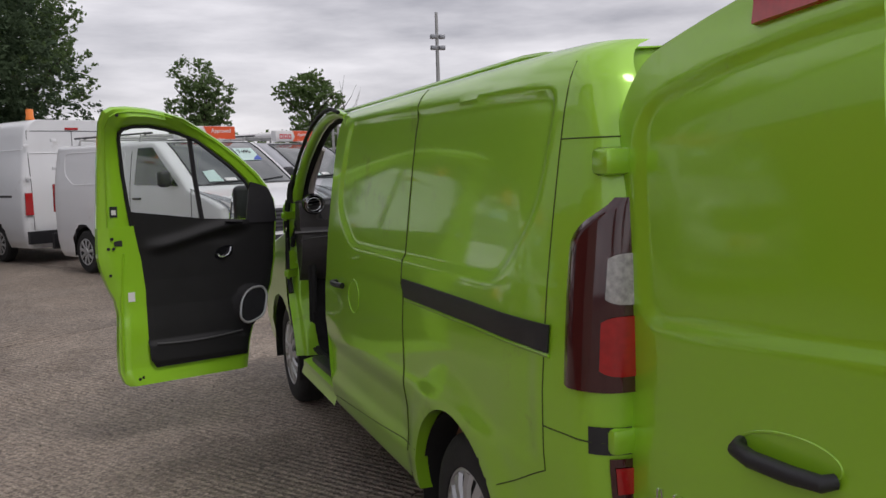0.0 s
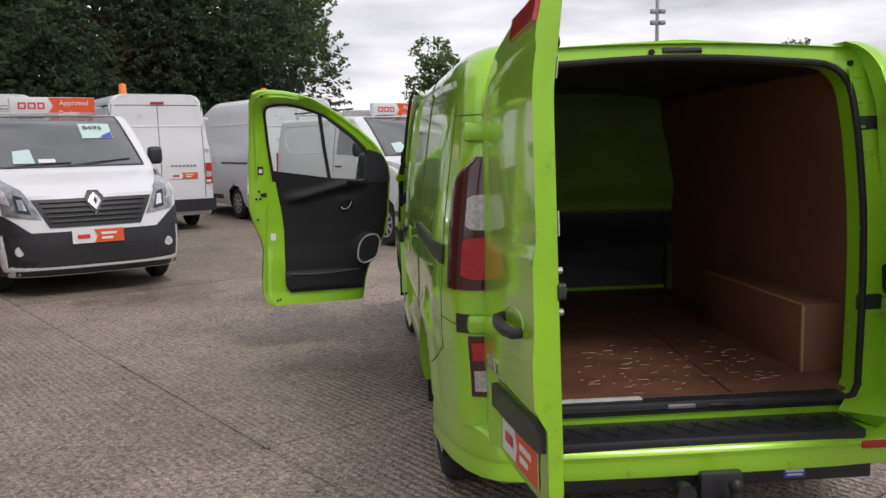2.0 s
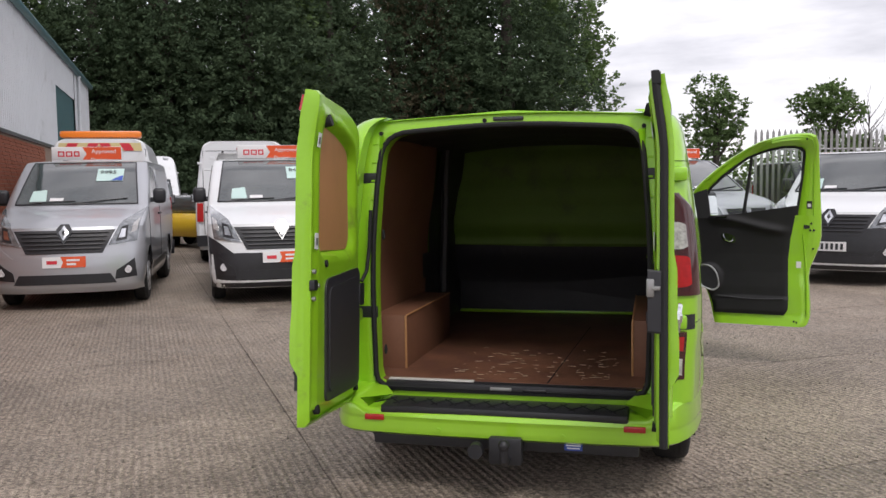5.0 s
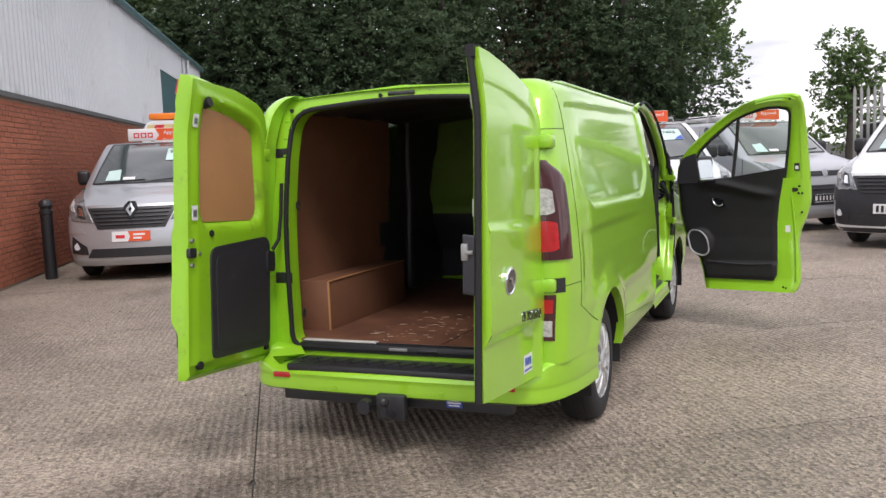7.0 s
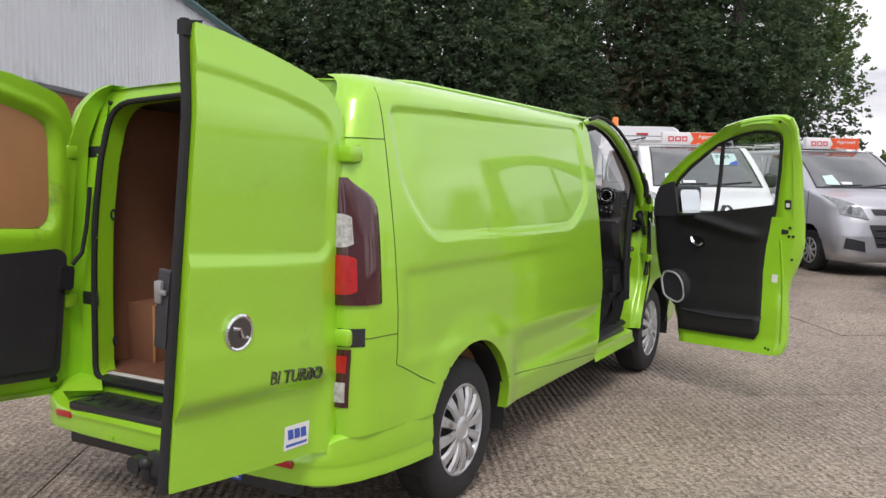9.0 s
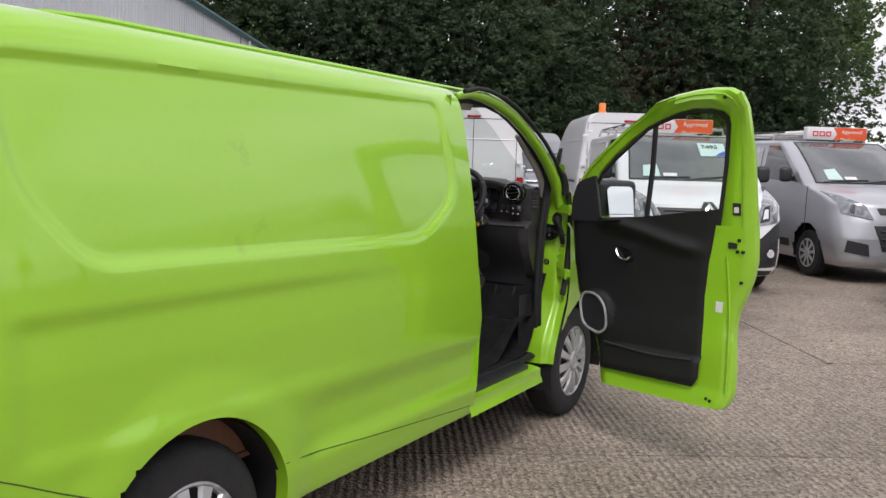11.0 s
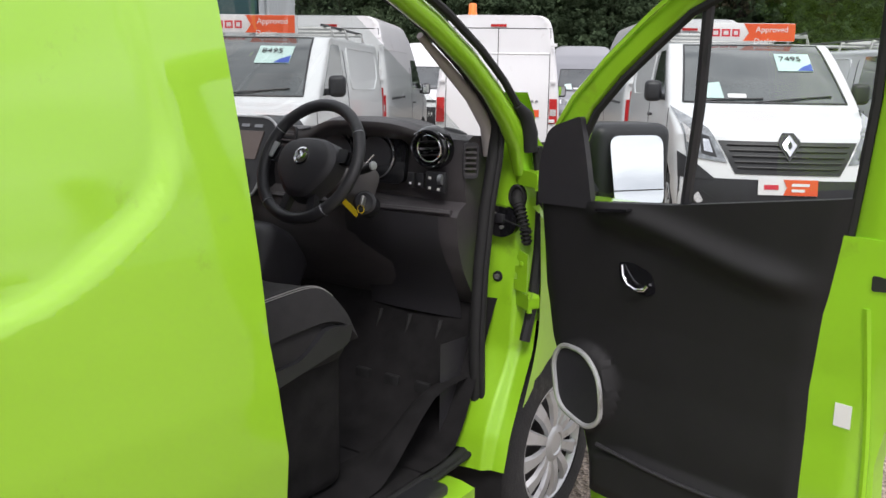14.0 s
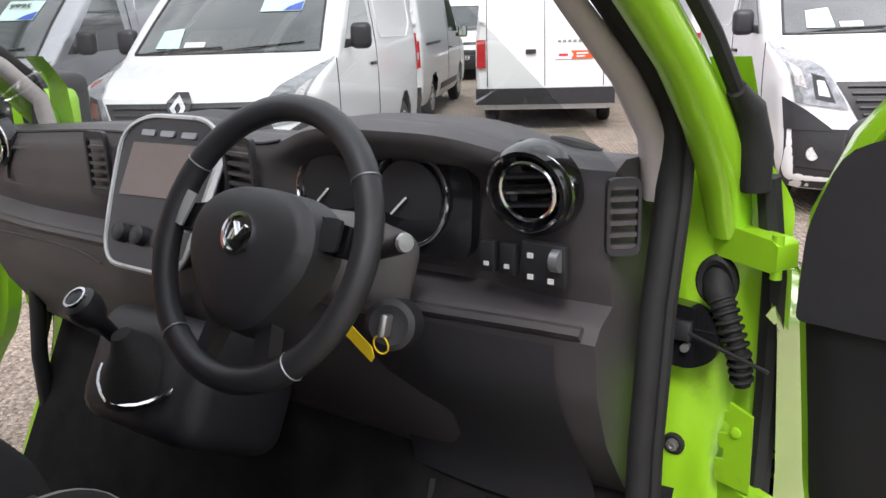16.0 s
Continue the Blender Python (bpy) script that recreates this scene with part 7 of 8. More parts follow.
# front doors
def front_door(sx, angle, shift=0.0):
    root = new("front_door")
    root.parent = van
    root["label"] = "open cab door with black trim and clear window"
    m = Matrix.Translation((sx * (HX + shift), HY, 0)) @ Matrix.Rotation(radians(angle) * sx, 4, "Z") @ Matrix.Translation((-sx * HX, -HY, 0))

    def at(s, z, d=0.0):
        """d inward from the outer skin."""
        return m @ Vector((sx * (HX + 0.045 + lean_x(z) - d), HY - s, z))
    n_s = 34
    zs = lin(0.362, 1.27, 46)

    def rows_of(depth, inset=0.0):
        out = []
        for z in zs:
            a, b = interp(z, S0) + inset, interp(z, S1) - inset
            out.append([(a + (b - a) * i / n_s, z) for i in range(n_s + 1)])
        return out
    bm = B()
    front, back = [[bm.verts.new(at(s, z, 0.0)) for s, z in r] for r in rows_of(0)], [[bm.verts.new(at(s, z, 0.062 - 0.02 * (1 - smooth(0, 0.05, min(s - interp(z, S0), interp(z, S1) - s))))) for s, z in r] for r in rows_of(0, 0.004)]
    for g in (front, back):
        for a, b in zip(g, g[1:]):
            for i in range(n_s):
                bm.faces.new((a[i], a[i + 1], b[i + 1], b[i]))
    loop = lambda g: [g[0][i] for i in range(n_s + 1)] + [r[-1] for r in g[1:]] + [g[-1][i] for i in range(n_s - 1, -1, -1)] + [r[0] for r in g[-2:0:-1]]
    A, C = loop(front), loop(back)
    for i in range(len(A)):
        j = (i + 1) % len(A)
        bm.faces.new((A[i], A[j], C[j], C[i]))
    part("lower_shell", bm, LIME, root)
    # window frame, rounded in section
    bm = B()
    prev = None
    for (so, zo), (si, zi) in zip(TOP_OUT, TOP_IN):
        P = Vector((so, zo)), Vector((si, zi))
        ring = []
        for f, d in ((0, 0.004), (0, 0.035), (0.12, 0.052), (0.55, 0.060), (0.88, 0.058), (1, 0.045), (1, 0.018), (0.7, 0.004)):
            q = P[0].lerp(P[1], f)
            ring.append(bm.verts.new(at(q.x, q.y, d)))
        if prev:
            for i in range(8):
                bm.faces.new((prev[i], prev[(i + 1) % 8], ring[(i + 1) % 8], ring[i]))
        prev = ring
    part("window_frame", bm, LIME, root)
    part("frame_seal", tube(B(), [at(s + (0.006 if s < 0.5 else -0.006), z - 0.006, 0.05) for s, z in TOP_IN], 0.011, 6), RUBBER, root)
    part("outer_seal", tube(B(), [at(Vector(a).lerp(Vector(b), 0.30).x, Vector(a).lerp(Vector(b), 0.30).y, 0.062) for a, b in zip(TOP_OUT, TOP_IN)], 0.004, 6), LIME_IN, root)
    gl = B()
    gl.faces.new([gl.verts.new(at(s, z, 0.026)) for s, z in TOP_IN])
    pane = part("window_glass", gl, GLASS, root, "clear window glass")
    part("divider_bar", tube(B(), [at(0.555, 1.25, 0.035), at(0.60, 1.53, 0.035), at(0.632, 1.762, 0.035)], 0.014, 8), BLACK, root, "black window divider bar")
    # inner trim
    T1 = [(0.44, 0.88), (0.47, 0.90), (0.50, 0.918), (0.62, 0.921), (0.91, 0.918), (1.09, 0.936), (1.20, 0.958), (1.36, 0.985)]

    def belt(s):
        return interp(s, [(0.10, 1.262), (0.28, 1.265), (0.55, 1.285), (0.985, 1.352)])

    def trim_d(s, z):
        d = 0.072
        d += 0.032 * math.exp(-(((z - (1.245 - 0.105 * smooth(0.33, 0.92, s))) / 0.034) ** 2)) * smooth(0.25, 0.36, s) * smooth(0.95, 0.80, s)
        d += 0.028 * smooth(0.135, 0.105, math.hypot((s - 0.285) * 1.15, z - 0.74))
        d += 0.022 * smooth(0.61, 0.575, z + 0.03 * smooth(0.45, 0.30, s)) * smooth(0.30, 0.36, s)
        d -= 0.008 * math.exp(-(((z - 1.165) / 0.03) ** 2 + ((s - 0.47) / 0.10) ** 2))
        return d
    bm = B()
    rows = []
    for k in range(121):
        f = k / 120
        row = []
        for i in range(41):
            u = i / 40
            z0 = 0.452
            z = z0 + (belt(0.1 + 0.88 * u) - z0) * f
            a, b = max(interp(z, S0) + 0.022, 0.105), interp(z, T1)
            s = a + (b - a) * u
            edge = min(u, 1 - u, f) * 6
            row.append(bm.verts.new(at(s, z, trim_d(s, z) - 0.012 * (1 - smooth(0, 0.25, edge)))))
        rows.append(row)
    for a, b in zip(rows, rows[1:]):
        for i in range(40):
            bm.faces.new((a[i], a[i + 1], b[i + 1], b[i]))
    top = [bm.verts.new(v.co + (at(0.5, 1.2, 0.0) - at(0.5, 1.2, 0.045))) for v in rows[-1]]
    for i in range(40):
        bm.faces.new((rows[-1][i], rows[-1][i + 1], top[i + 1], top[i]))
    trim = part("door_trim", bm, DOORTRIM, root, "black moulded door trim")
    spk = resample(rounded([(0.190, 0.80), (0.222, 0.672), (0.330, 0.636), (0.376, 0.672), (0.358, 0.785), (0.300, 0.850), (0.215, 0.852)], 0.045, 5), 48)
    part("speaker_ring", tube(B(), [at(s, z, trim_d(0.285, 0.74) + 0.004) for s, z in spk], 0.0075, 8, True), SILVER, trim, "bright silver speaker ring")
    part("speaker_mesh", slab(B(), [tuple(Vector(p) * 0.95 + Vector((0.285, 0.74)) * 0.05) for p in spk], lambda s, z, d: at(s, z, trim_d(0.285, 0.74) + d - 0.002), 0.004), BLACK, trim)
    part("handle_recess", slab(B(), rounded([(0.385, 1.115), (0.395, 1.06), (0.47, 1.035), (0.505, 1.05), (0.49, 1.10), (0.43, 1.12)], 0.015, 4), lambda s, z, d: at(s, z, trim_d(s, z) + d), 0.003), GLOSS, trim)
    part("inner_handle", tube(B(), [at(s, z, trim_d(s, z) + o) for s, z, o in ((0.400, 1.108, 0.006), (0.408, 1.085, 0.014), (0.425, 1.062, 0.018), (0.45, 1.052, 0.018), (0.475, 1.056, 0.014), (0.482, 1.068, 0.010))], 0.0048, 8), CHROME, trim, "chrome inner handle")
    part("switch_pad", slab(B(), rounded([(0.34, 1.247), (0.44, 1.257), (0.44, 1.265), (0.34, 1.255)], 0.003, 3), lambda s, z, d: at(s, z, 0.085 + d), 0.03), GLOSS, trim)
    part("pocket_lip", tube(B(), [at(s, 0.60 - 0.02 * math.sin((s - 0.35) * 5), trim_d(s, 0.56) + 0.002) for s in lin(0.36, 0.88, 14)], 0.006, 6), TRIM, trim)
    sail = B()
    slab(sail, rounded([(0.105, 1.24), (0.30, 1.245), (0.285, 1.40), (0.272, 1.492), (0.16, 1.455), (0.118, 1.36)], [0.01, 0.02, 0.05, 0.01, 0.03, 0.03], 4), lambda s, z, d: at(s, z, 0.058 + d), 0.02)
    part("mirror_sail", sail, TRIM, root, "black triangular trim before the window")
    # shut face: latch, bolts, label and bungs
    la = part("door_latch", slab(B(), rounded([(1.03, 1.16), (1.075, 1.165), (1.075, 1.19), (1.03, 1.195)], 0.006, 3), lambda s, z, d: at(s, z, 0.060 + d), 0.006), BLACK, root, "black door latch with bolts")
    for s, z in ((1.085, 1.205), (1.078, 1.150), (1.105, 1.150)):
        part("bolt", cyl(B(), at(s, z, 0.058), at(s, z, 0.068), 0.009, 10), RUBBER, la)
    lb = part("shut_face_label", slab(B(), [(1.05, 1.325), (1.09, 1.325), (1.09, 1.385), (1.05, 1.385)], lambda s, z, d: at(s, z, 0.0605 + d), 0.003), BLACK, root, "small black label with a pale square")
    part("label_square", slab(B(), [(1.058, 1.338), (1.082, 1.338), (1.082, 1.365), (1.058, 1.365)], lambda s, z, d: at(s, z, 0.0638 + d), 0.001), SIGNWHITE, lb)
    part("white_sticker", slab(B(), [(0.975, 0.842), (1.012, 0.842), (1.012, 0.895), (0.975, 0.895)], lambda s, z, d: at(s, z, 0.0625 + d), 0.002), SIGNWHITE, root)
    for s, z in ((0.965, 0.405), (0.985, 0.398), (1.06, 1.875), (1.10, 1.0)):
        part("rubber_bung", cyl(B(), at(s, z, 0.055), at(s, z, 0.066), 0.008, 10), RUBBER, root)
    part("panel_fold", tube(B(), [at(1.03 + 0.03 * math.sin(z * 3), z, 0.0612) for z in lin(0.45, 1.12, 12)], 0.008, 6), LIME_IN, root)
    # mirror outside the sail
    hs = B()
    box(hs, (0, 0, 0), (0.262, 0.175, 0.275), 0.035, seg=4)
    mc = Matrix.Translation(at(0.165, 1.325, -0.215)) @ m.to_3x3().to_4x4() @ Matrix.Rotation(radians(-20 if sx > 0 else -25), 4, "Z")
    bmesh.ops.transform(hs, matrix=mc, verts=hs.verts)
    mir = part("wing_mirror", hs, BLACK, root, "black wing mirror with lime cap")
    cap = B()
    box(cap, (0, 0, 0), (0.215, 0.10, 0.21), 0.05, seg=4)
    bmesh.ops.transform(cap, matrix=mc @ Matrix.Translation((0, 0.050, 0.012)), verts=cap.verts)
    part("mirror_cap", cap, LIME, mir)
    mg = B()
    slab(mg, rounded([(-0.080, -0.100), (0.085, -0.100), (0.090, 0.105), (-0.092, 0.105)], 0.035, 6), lambda a, b, d: mc @ Vector((a, -0.1045 - d + 0.16 * b, b)), 0.004)
    part("mirror_glass", mg, MIRROR, mir, "mirror glass")
    mgl = B()
    tube(mgl, [mc @ Vector((a, -0.1165, -0.05)) for a in (-0.083, 0.083)], 0.002, 5)
    part("mirror_split", mgl, BLACK, mir)
    part("mirror_foot", tube(B(), [at(0.16, 1.28, 0.02), at(0.17, 1.27, -0.07), at(0.175, 1.29, -0.12)], 0.035, 8), BLACK, mir)
    return root


front_door(1, 76, 0.025).location.z = -0.025
front_door(-1, 76, 0.05)

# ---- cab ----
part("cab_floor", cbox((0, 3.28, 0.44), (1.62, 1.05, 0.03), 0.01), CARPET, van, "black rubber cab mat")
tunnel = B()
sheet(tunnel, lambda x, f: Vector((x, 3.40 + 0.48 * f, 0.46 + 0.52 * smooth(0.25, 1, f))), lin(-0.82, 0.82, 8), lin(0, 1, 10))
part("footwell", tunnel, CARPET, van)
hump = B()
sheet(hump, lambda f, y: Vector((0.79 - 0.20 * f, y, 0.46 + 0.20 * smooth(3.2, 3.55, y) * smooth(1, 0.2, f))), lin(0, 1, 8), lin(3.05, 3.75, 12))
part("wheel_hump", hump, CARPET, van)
back = B()
slab(back, [(-0.80, 0.45), (0.80, 0.45), (0.80, 1.80), (-0.80, 1.80)], lambda x, z, d: Vector((x, 2.785 - 0.175 * (z > 1.0) + d, z)), -0.012)
part("cab_back_panel", back, TRIM, van)

for sx in (1, -1):
    bp = B()
    sheet(bp, lambda f, z: Vector((sx * (side_x(2.64, z) - 0.085 - 0.03 * f), b_edge(z) - 0.004 - (b_edge(z) - 2.565) * f, z)), lin(0, 1, 6), lin(0.42, 1.84, 24))
    part("b_pillar_trim", bp, TRIM, van, "black inner pillar trim")
DASH = [(4.02, 1.225), (3.93, 1.29), (3.82, 1.345), (3.72, 1.368), (3.64, 1.372), (3.60, 1.360), (3.585, 1.33), (3.580, 1.27), (3.582, 1.215), (3.592, 1.175), (3.555, 1.155), (3.540, 1.135), (3.55, 1.05), (3.58, 0.97), (3.64, 0.88), (3.72, 0.80), (3.82, 0.76)]


def dash_at(x, k):
    """The dashboard's skin: across the cab and along its section."""
    i = min(int(k), len(DASH) - 2)
    f = k - i
    y, z = DASH[i][0] + (DASH[i + 1][0] - DASH[i][0]) * f, DASH[i][1] + (DASH[i + 1][1] - DASH[i][1]) * f
    hood = math.exp(-((x - 0.46) / 0.20) ** 4)
    z += 0.045 * hood * smooth(0.5, 3.0, k) * smooth(7.5, 5.2, k)
    y -= 0.045 * hood * smooth(2.0, 4.5, k) * smooth(6.6, 5.0, k)
    y += 0.05 * hood * smooth(5.6, 6.4, k) * smooth(9.6, 8.8, k)
    z -= 0.03 * smooth(-0.2, -0.8, x) * smooth(1, 3, k) * smooth(8, 5, k)
    y += 0.09 * smooth(0.45, 0.82, abs(x)) * smooth(2.0, 6.0, k) * 0.35
    return Vector((x, y, z))


bm = B()
sheet(bm, dash_at, lin(-0.74, 0.80, 90), [i * 0.25 for i in range(4 * (len(DASH) - 1) + 1)])
dash = part("dashboard", bm, DASHTRIM, van, "dark grained dashboard")
for x in (-0.74, 0.80):
    ends = B()
    ends.faces.new([ends.verts.new(dash_at(x, k)) for k in range(len(DASH))])
    part("dash_end", ends, DASHTRIM, dash)
part("cowl_shelf", sheet(B(), lambda x, y: Vector((x, y, 1.225 - 0.05 * (y - 4.0))), lin(-0.80, 0.80, 10), lin(4.0, 4.19, 3)), BLACK, van)
part("dash_seam", tube(B(), [dash_at(x, 4.9) + Vector((0, -0.004, 0)) for x in lin(-0.78, 0.24, 24)], 0.003, 5), BLACK, dash)
part("dash_step", tube(B(), [dash_at(x, 10.4) + Vector((0, -0.006, 0)) for x in lin(-0.78, 0.78, 30)], 0.010, 6), DASHTRIM, dash)


def face_mat(x, z, y, tilt=0.0, spin=0.0):
    """A local frame on the dash: z points at the driver."""
    return Matrix.Translation((x, y, z)) @ Matrix.Rotation(radians(90 + tilt), 4, "X") @ Matrix.Rotation(radians(spin), 4, "Z")


# instrument cluster with two bright arcs
clm = B()
slab(clm, rounded([(0.235, 1.215), (0.60, 1.215), (0.595, 1.345), (0.51, 1.385), (0.33, 1.385), (0.24, 1.345)], 0.03, 5), lambda x, z, d: Vector((x, 3.604 + d + 0.15 * (z - 1.3), z)), 0.02)
cl = part("instrument_binnacle", clm, GLOSS, dash, "dark instrument cluster with bright rings")
outline = [(0.335 + 0.070 * math.cos(a), 1.296 + 0.070 * math.sin(a)) for a in lin(0.75, 5.2, 26)] + [(0.411, 1.262)]
outline += [(0.488 + 0.070 * math.cos(a), 1.296 + 0.070 * math.sin(a)) for a in lin(-2.05, 2.4, 26)] + [(0.425, 1.326), (0.398, 1.326)]
part("dial_surround", tube(B(), [(x, 3.598 + 0.15 * (z - 1.296), z) for x, z in outline], 0.0030, 6, True), CHROME, cl, "bright spectacle-shaped dial surround")
for cx in (0.335, 0.488):
    face = part("dial_face", lathe(B(), [(0.058, 0.0), (0.058, 0.004), (0.02, 0.006), (0.001, 0.006)], 28, face_mat(cx, 1.298, 3.604)), BLACK, cl)
    part("dial_needle", cbox((0, 0, 0), (0.003, 0.003, 0.040), 0, Matrix.Translation((cx - 0.015, 3.594, 1.285)) @ Matrix.Rotation(0.8, 4, "Y")), SIGNWHITE, face)


def round_vent(x, z, y):
    m = face_mat(x, z, y, 6)
    v = part("round_vent", lathe(B(), [(0.066, -0.01), (0.064, 0.018), (0.057, 0.028), (0.050, 0.026), (0.046, 0.006), (0.046, -0.01)], 36, m), GLOSS, dash, "round gloss black air vent")
    part("vent_arc", tube(B(), [m @ Vector((0.066 * math.cos(a), 0.058 * math.sin(a), 0.020)) for a in lin(-0.6, 2.4, 25)], 0.0022, 6), CHROME, v)
    part("vent_arc", tube(B(), [m @ Vector((0.053 * math.cos(a), 0.053 * math.sin(a), 0.029)) for a in lin(2.2, 5.6, 25)], 0.0022, 6), CHROME, v)
    part("vent_ring", tube(B(), [m @ Vector((0.040 * math.cos(a), 0.040 * math.sin(a), 0.020)) for a in lin(0, 6.283, 33)[:-1]], 0.003, 6, True), CHROME, v)
    for h in (-0.020, 0.0, 0.020):
        w = math.sqrt(0.044 ** 2 - h * h)
        part("vent_slat", cbox((0, h, 0.012), (2 * w, 0.004, 0.016), 0, m @ Matrix.Rotation(0.12, 4, "Z")), BLACK, v)
    part("vent_bar", cbox((0, 0.0, 0.022), (0.06, 0.005, 0.004), 0.001, m @ Matrix.Rotation(0.12, 4, "Z")), CHROME, v)


round_vent(0.700, 1.335, 3.596), round_vent(-0.66, 1.32, 3.60)


def slat_vent(x, z, y, w, h, n, turn=0.0):
    m = Matrix.Translation((x, y, z)) @ Matrix.Rotation(radians(turn), 4, "Z") @ Matrix.Rotation(radians(90), 4, "X")
    bm = B()
    o = resample(rounded([(-w / 2, -h / 2), (w / 2, -h / 2), (w / 2, h / 2), (-w / 2, h / 2)], 0.012, 5), 40)
    ring_slab(bm, o, [tuple(Vector(p) * 0.82) for p in o], lambda a, b, d: m @ Vector((a, b, 0.004 + d)), 0.010)
    v = part("side_vent", bm, BLACK, dash, "slatted air vent")
    for i in range(n):
        part("vent_slat", cbox((0, -h * 0.38 + h * 0.76 * i / (n - 1), 0.006), (w * 0.8, 0.006, 0.012), 0, m), DASHTRIM, v)


slat_vent(0.806, 1.302, 3.628, 0.044, 0.105, 6, 42)
slat_vent(0.165, 1.32, 3.577, 0.085, 0.115, 6, -8)
slat_vent(-0.240, 1.300, 3.577, 0.058, 0.13, 7, 8)
for x in (0.640, 0.672):
    sw = part("switch", cbox((x, 3.578, 1.235), (0.024, 0.016, 0.046), 0.004), BLACK, dash)
    part("switch_mark", cbox((x, 3.569, 1.226), (0.007, 0.003, 0.006)), SIGNWHITE, sw)
pod = part("switch_pod", cbox((0.726, 3.578, 1.235), (0.066, 0.016, 0.062), 0.005), BLACK, dash)
part("thumb_wheel", cyl(B(), (0.741, 3.570, 1.245), (0.753, 3.570, 1.245), 0.016, 14), GREYPAINT, pod)
for dx, dz in ((-0.018, -0.018), (0.012, -0.020), (-0.018, 0.012)):
    part("switch_mark", cbox((0.726 + dx, 3.569, 1.235 + dz), (0.008, 0.003, 0.007)), SIGNWHITE, pod)
part("demister_slot", tube(B(), [dash_at(x, 3.0) + Vector((0, 0.0, 0.001)) for x in lin(0.66, 0.735, 6)], [0.003, 0.008, 0.010, 0.010, 0.008, 0.003], 8), BLACK, dash)
kn = B()
sheet(kn, lambda f, z: Vector((0.42 + 0.34 * f, 3.535 + 0.14 * smooth(1.12, 0.80, z) - 0.012 * math.sin(math.pi * f), z)), lin(0, 1, 8), lin(0.80, 1.14, 10))
part("knee_panel", kn, TRIM, dash)
# centre stack with screen, leaning back and standing proud of the dash
stk = rounded([(-0.125, 1.150), (0.095, 1.150), (0.105, 1.25), (0.125, 1.375), (0.07, 1.415), (-0.10, 1.415), (-0.165, 1.385), (-0.150, 1.26)], [0.05, 0.05, 0.1, 0.04, 0.08, 0.08, 0.05, 0.1], 5)
so = resample(stk, 60)


def on_stack(x, z, d=0.0):
    return Vector((x - 0.017, 3.495 + 0.46 * (z - 1.17) - d, z - 0.018))


cs = part("centre_console", slab(B(), so, lambda x, z, d: on_stack(x, z, d), -0.13), SATIN, dash, "black centre stack with silver rim")
part("silver_rim", tube(B(), [on_stack(x, z, 0.001) for x, z in so], 0.0048, 6, True), SILVER, cs)
part("silver_flank", slab(B(), [(0.100, 1.20), (0.112, 1.20), (0.134, 1.375), (0.116, 1.385)], lambda x, z, d: on_stack(x + 0.006, z, d), 0.004), SILVER, cs)
part("touch_screen", slab(B(), [(-0.125, 1.272), (0.055, 1.276), (0.060, 1.368), (-0.120, 1.366)], lambda x, z, d: on_stack(x, z, d), 0.004), SCREEN, cs, "dull brown-grey screen")
for x in (-0.085, -0.03, 0.03):
    part("stack_key", slab(B(), rounded([(x - 0.019, 1.380), (x + 0.019, 1.380), (x + 0.019, 1.390), (x - 0.019, 1.390)], 0.003, 3), lambda p, z, d: on_stack(p, z, d), 0.004), GREYPAINT, cs)
for x in (-0.085, -0.03, 0.03):
    p = on_stack(x, 1.205)
    part("heater_knob", lathe(B(), [(0.019, 0), (0.018, 0.016), (0.012, 0.020), (0.001, 0.020)], 18, face_mat(p.x, p.z, p.y, -25)), BLACK, cs)
# glovebox tray and lid
tray = B()
oo = resample(rounded([(-0.655, 1.222), (-0.40, 1.212), (-0.355, 1.312), (-0.62, 1.308)], 0.025, 5), 40)
ring_slab(tray, oo, [tuple(Vector(p) * 0.9 + Vector((-0.507, 1.262)) * 0.1) for p in oo], lambda x, z, d: Vector((x, 3.600 + d, z)), -0.012)
tb = part("open_tray", tray, DASHTRIM, dash)
part("tray_inside", slab(B(), [tuple(Vector(p) * 0.9 + Vector((-0.507, 1.262)) * 0.1) for p in oo], lambda x, z, d: Vector((x, 3.594 + d, z)), 0.004), BLACK, tb)
part("glovebox_joint", tube(B(), [(x, 3.543, 1.12 - 0.04 * abs((x + 0.5) / 0.3) ** 4) for x in lin(-0.76, -0.24, 14)], 0.003, 5), BLACK, dash)
# steering wheel
wm = Matrix.Translation((0.468, 3.362, 1.308)) @ Matrix.Rotation(radians(64), 4, "X")
rim = B()
tube(rim, [wm @ Vector((0.174 * math.cos(a), 0.174 * math.sin(a), 0.0)) for a in lin(0, 6.283, 49)[:-1]], 0.0175, 12, True)
swheel = part("steering_wheel", rim, BLACK, van, "black leather steering wheel")
hub = B()


def cushion_at(a, f):
    """The padded hub: f runs from its middle to the rim and down its flank."""
    lean = math.sin(a)
    wide = 0.108 - 0.034 * smooth(0.1, -0.9, lean)
    x = wide * math.copysign(abs(math.cos(a)) ** 0.75, math.cos(a))
    y = (0.074 if lean > 0 else 0.104) * math.copysign(abs(lean) ** 0.80, lean) - 0.010
    g = min(1.0, f)
    return wm @ Vector((x * g * (1 + 0.06 * max(0.0, f - 1)), y * g * (1 + 0.06 * max(0.0, f - 1)), 0.036 - 0.012 * g ** 3 - 0.010 * smooth(0.86, 1.0, f) - 0.045 * max(0.0, f - 1)))


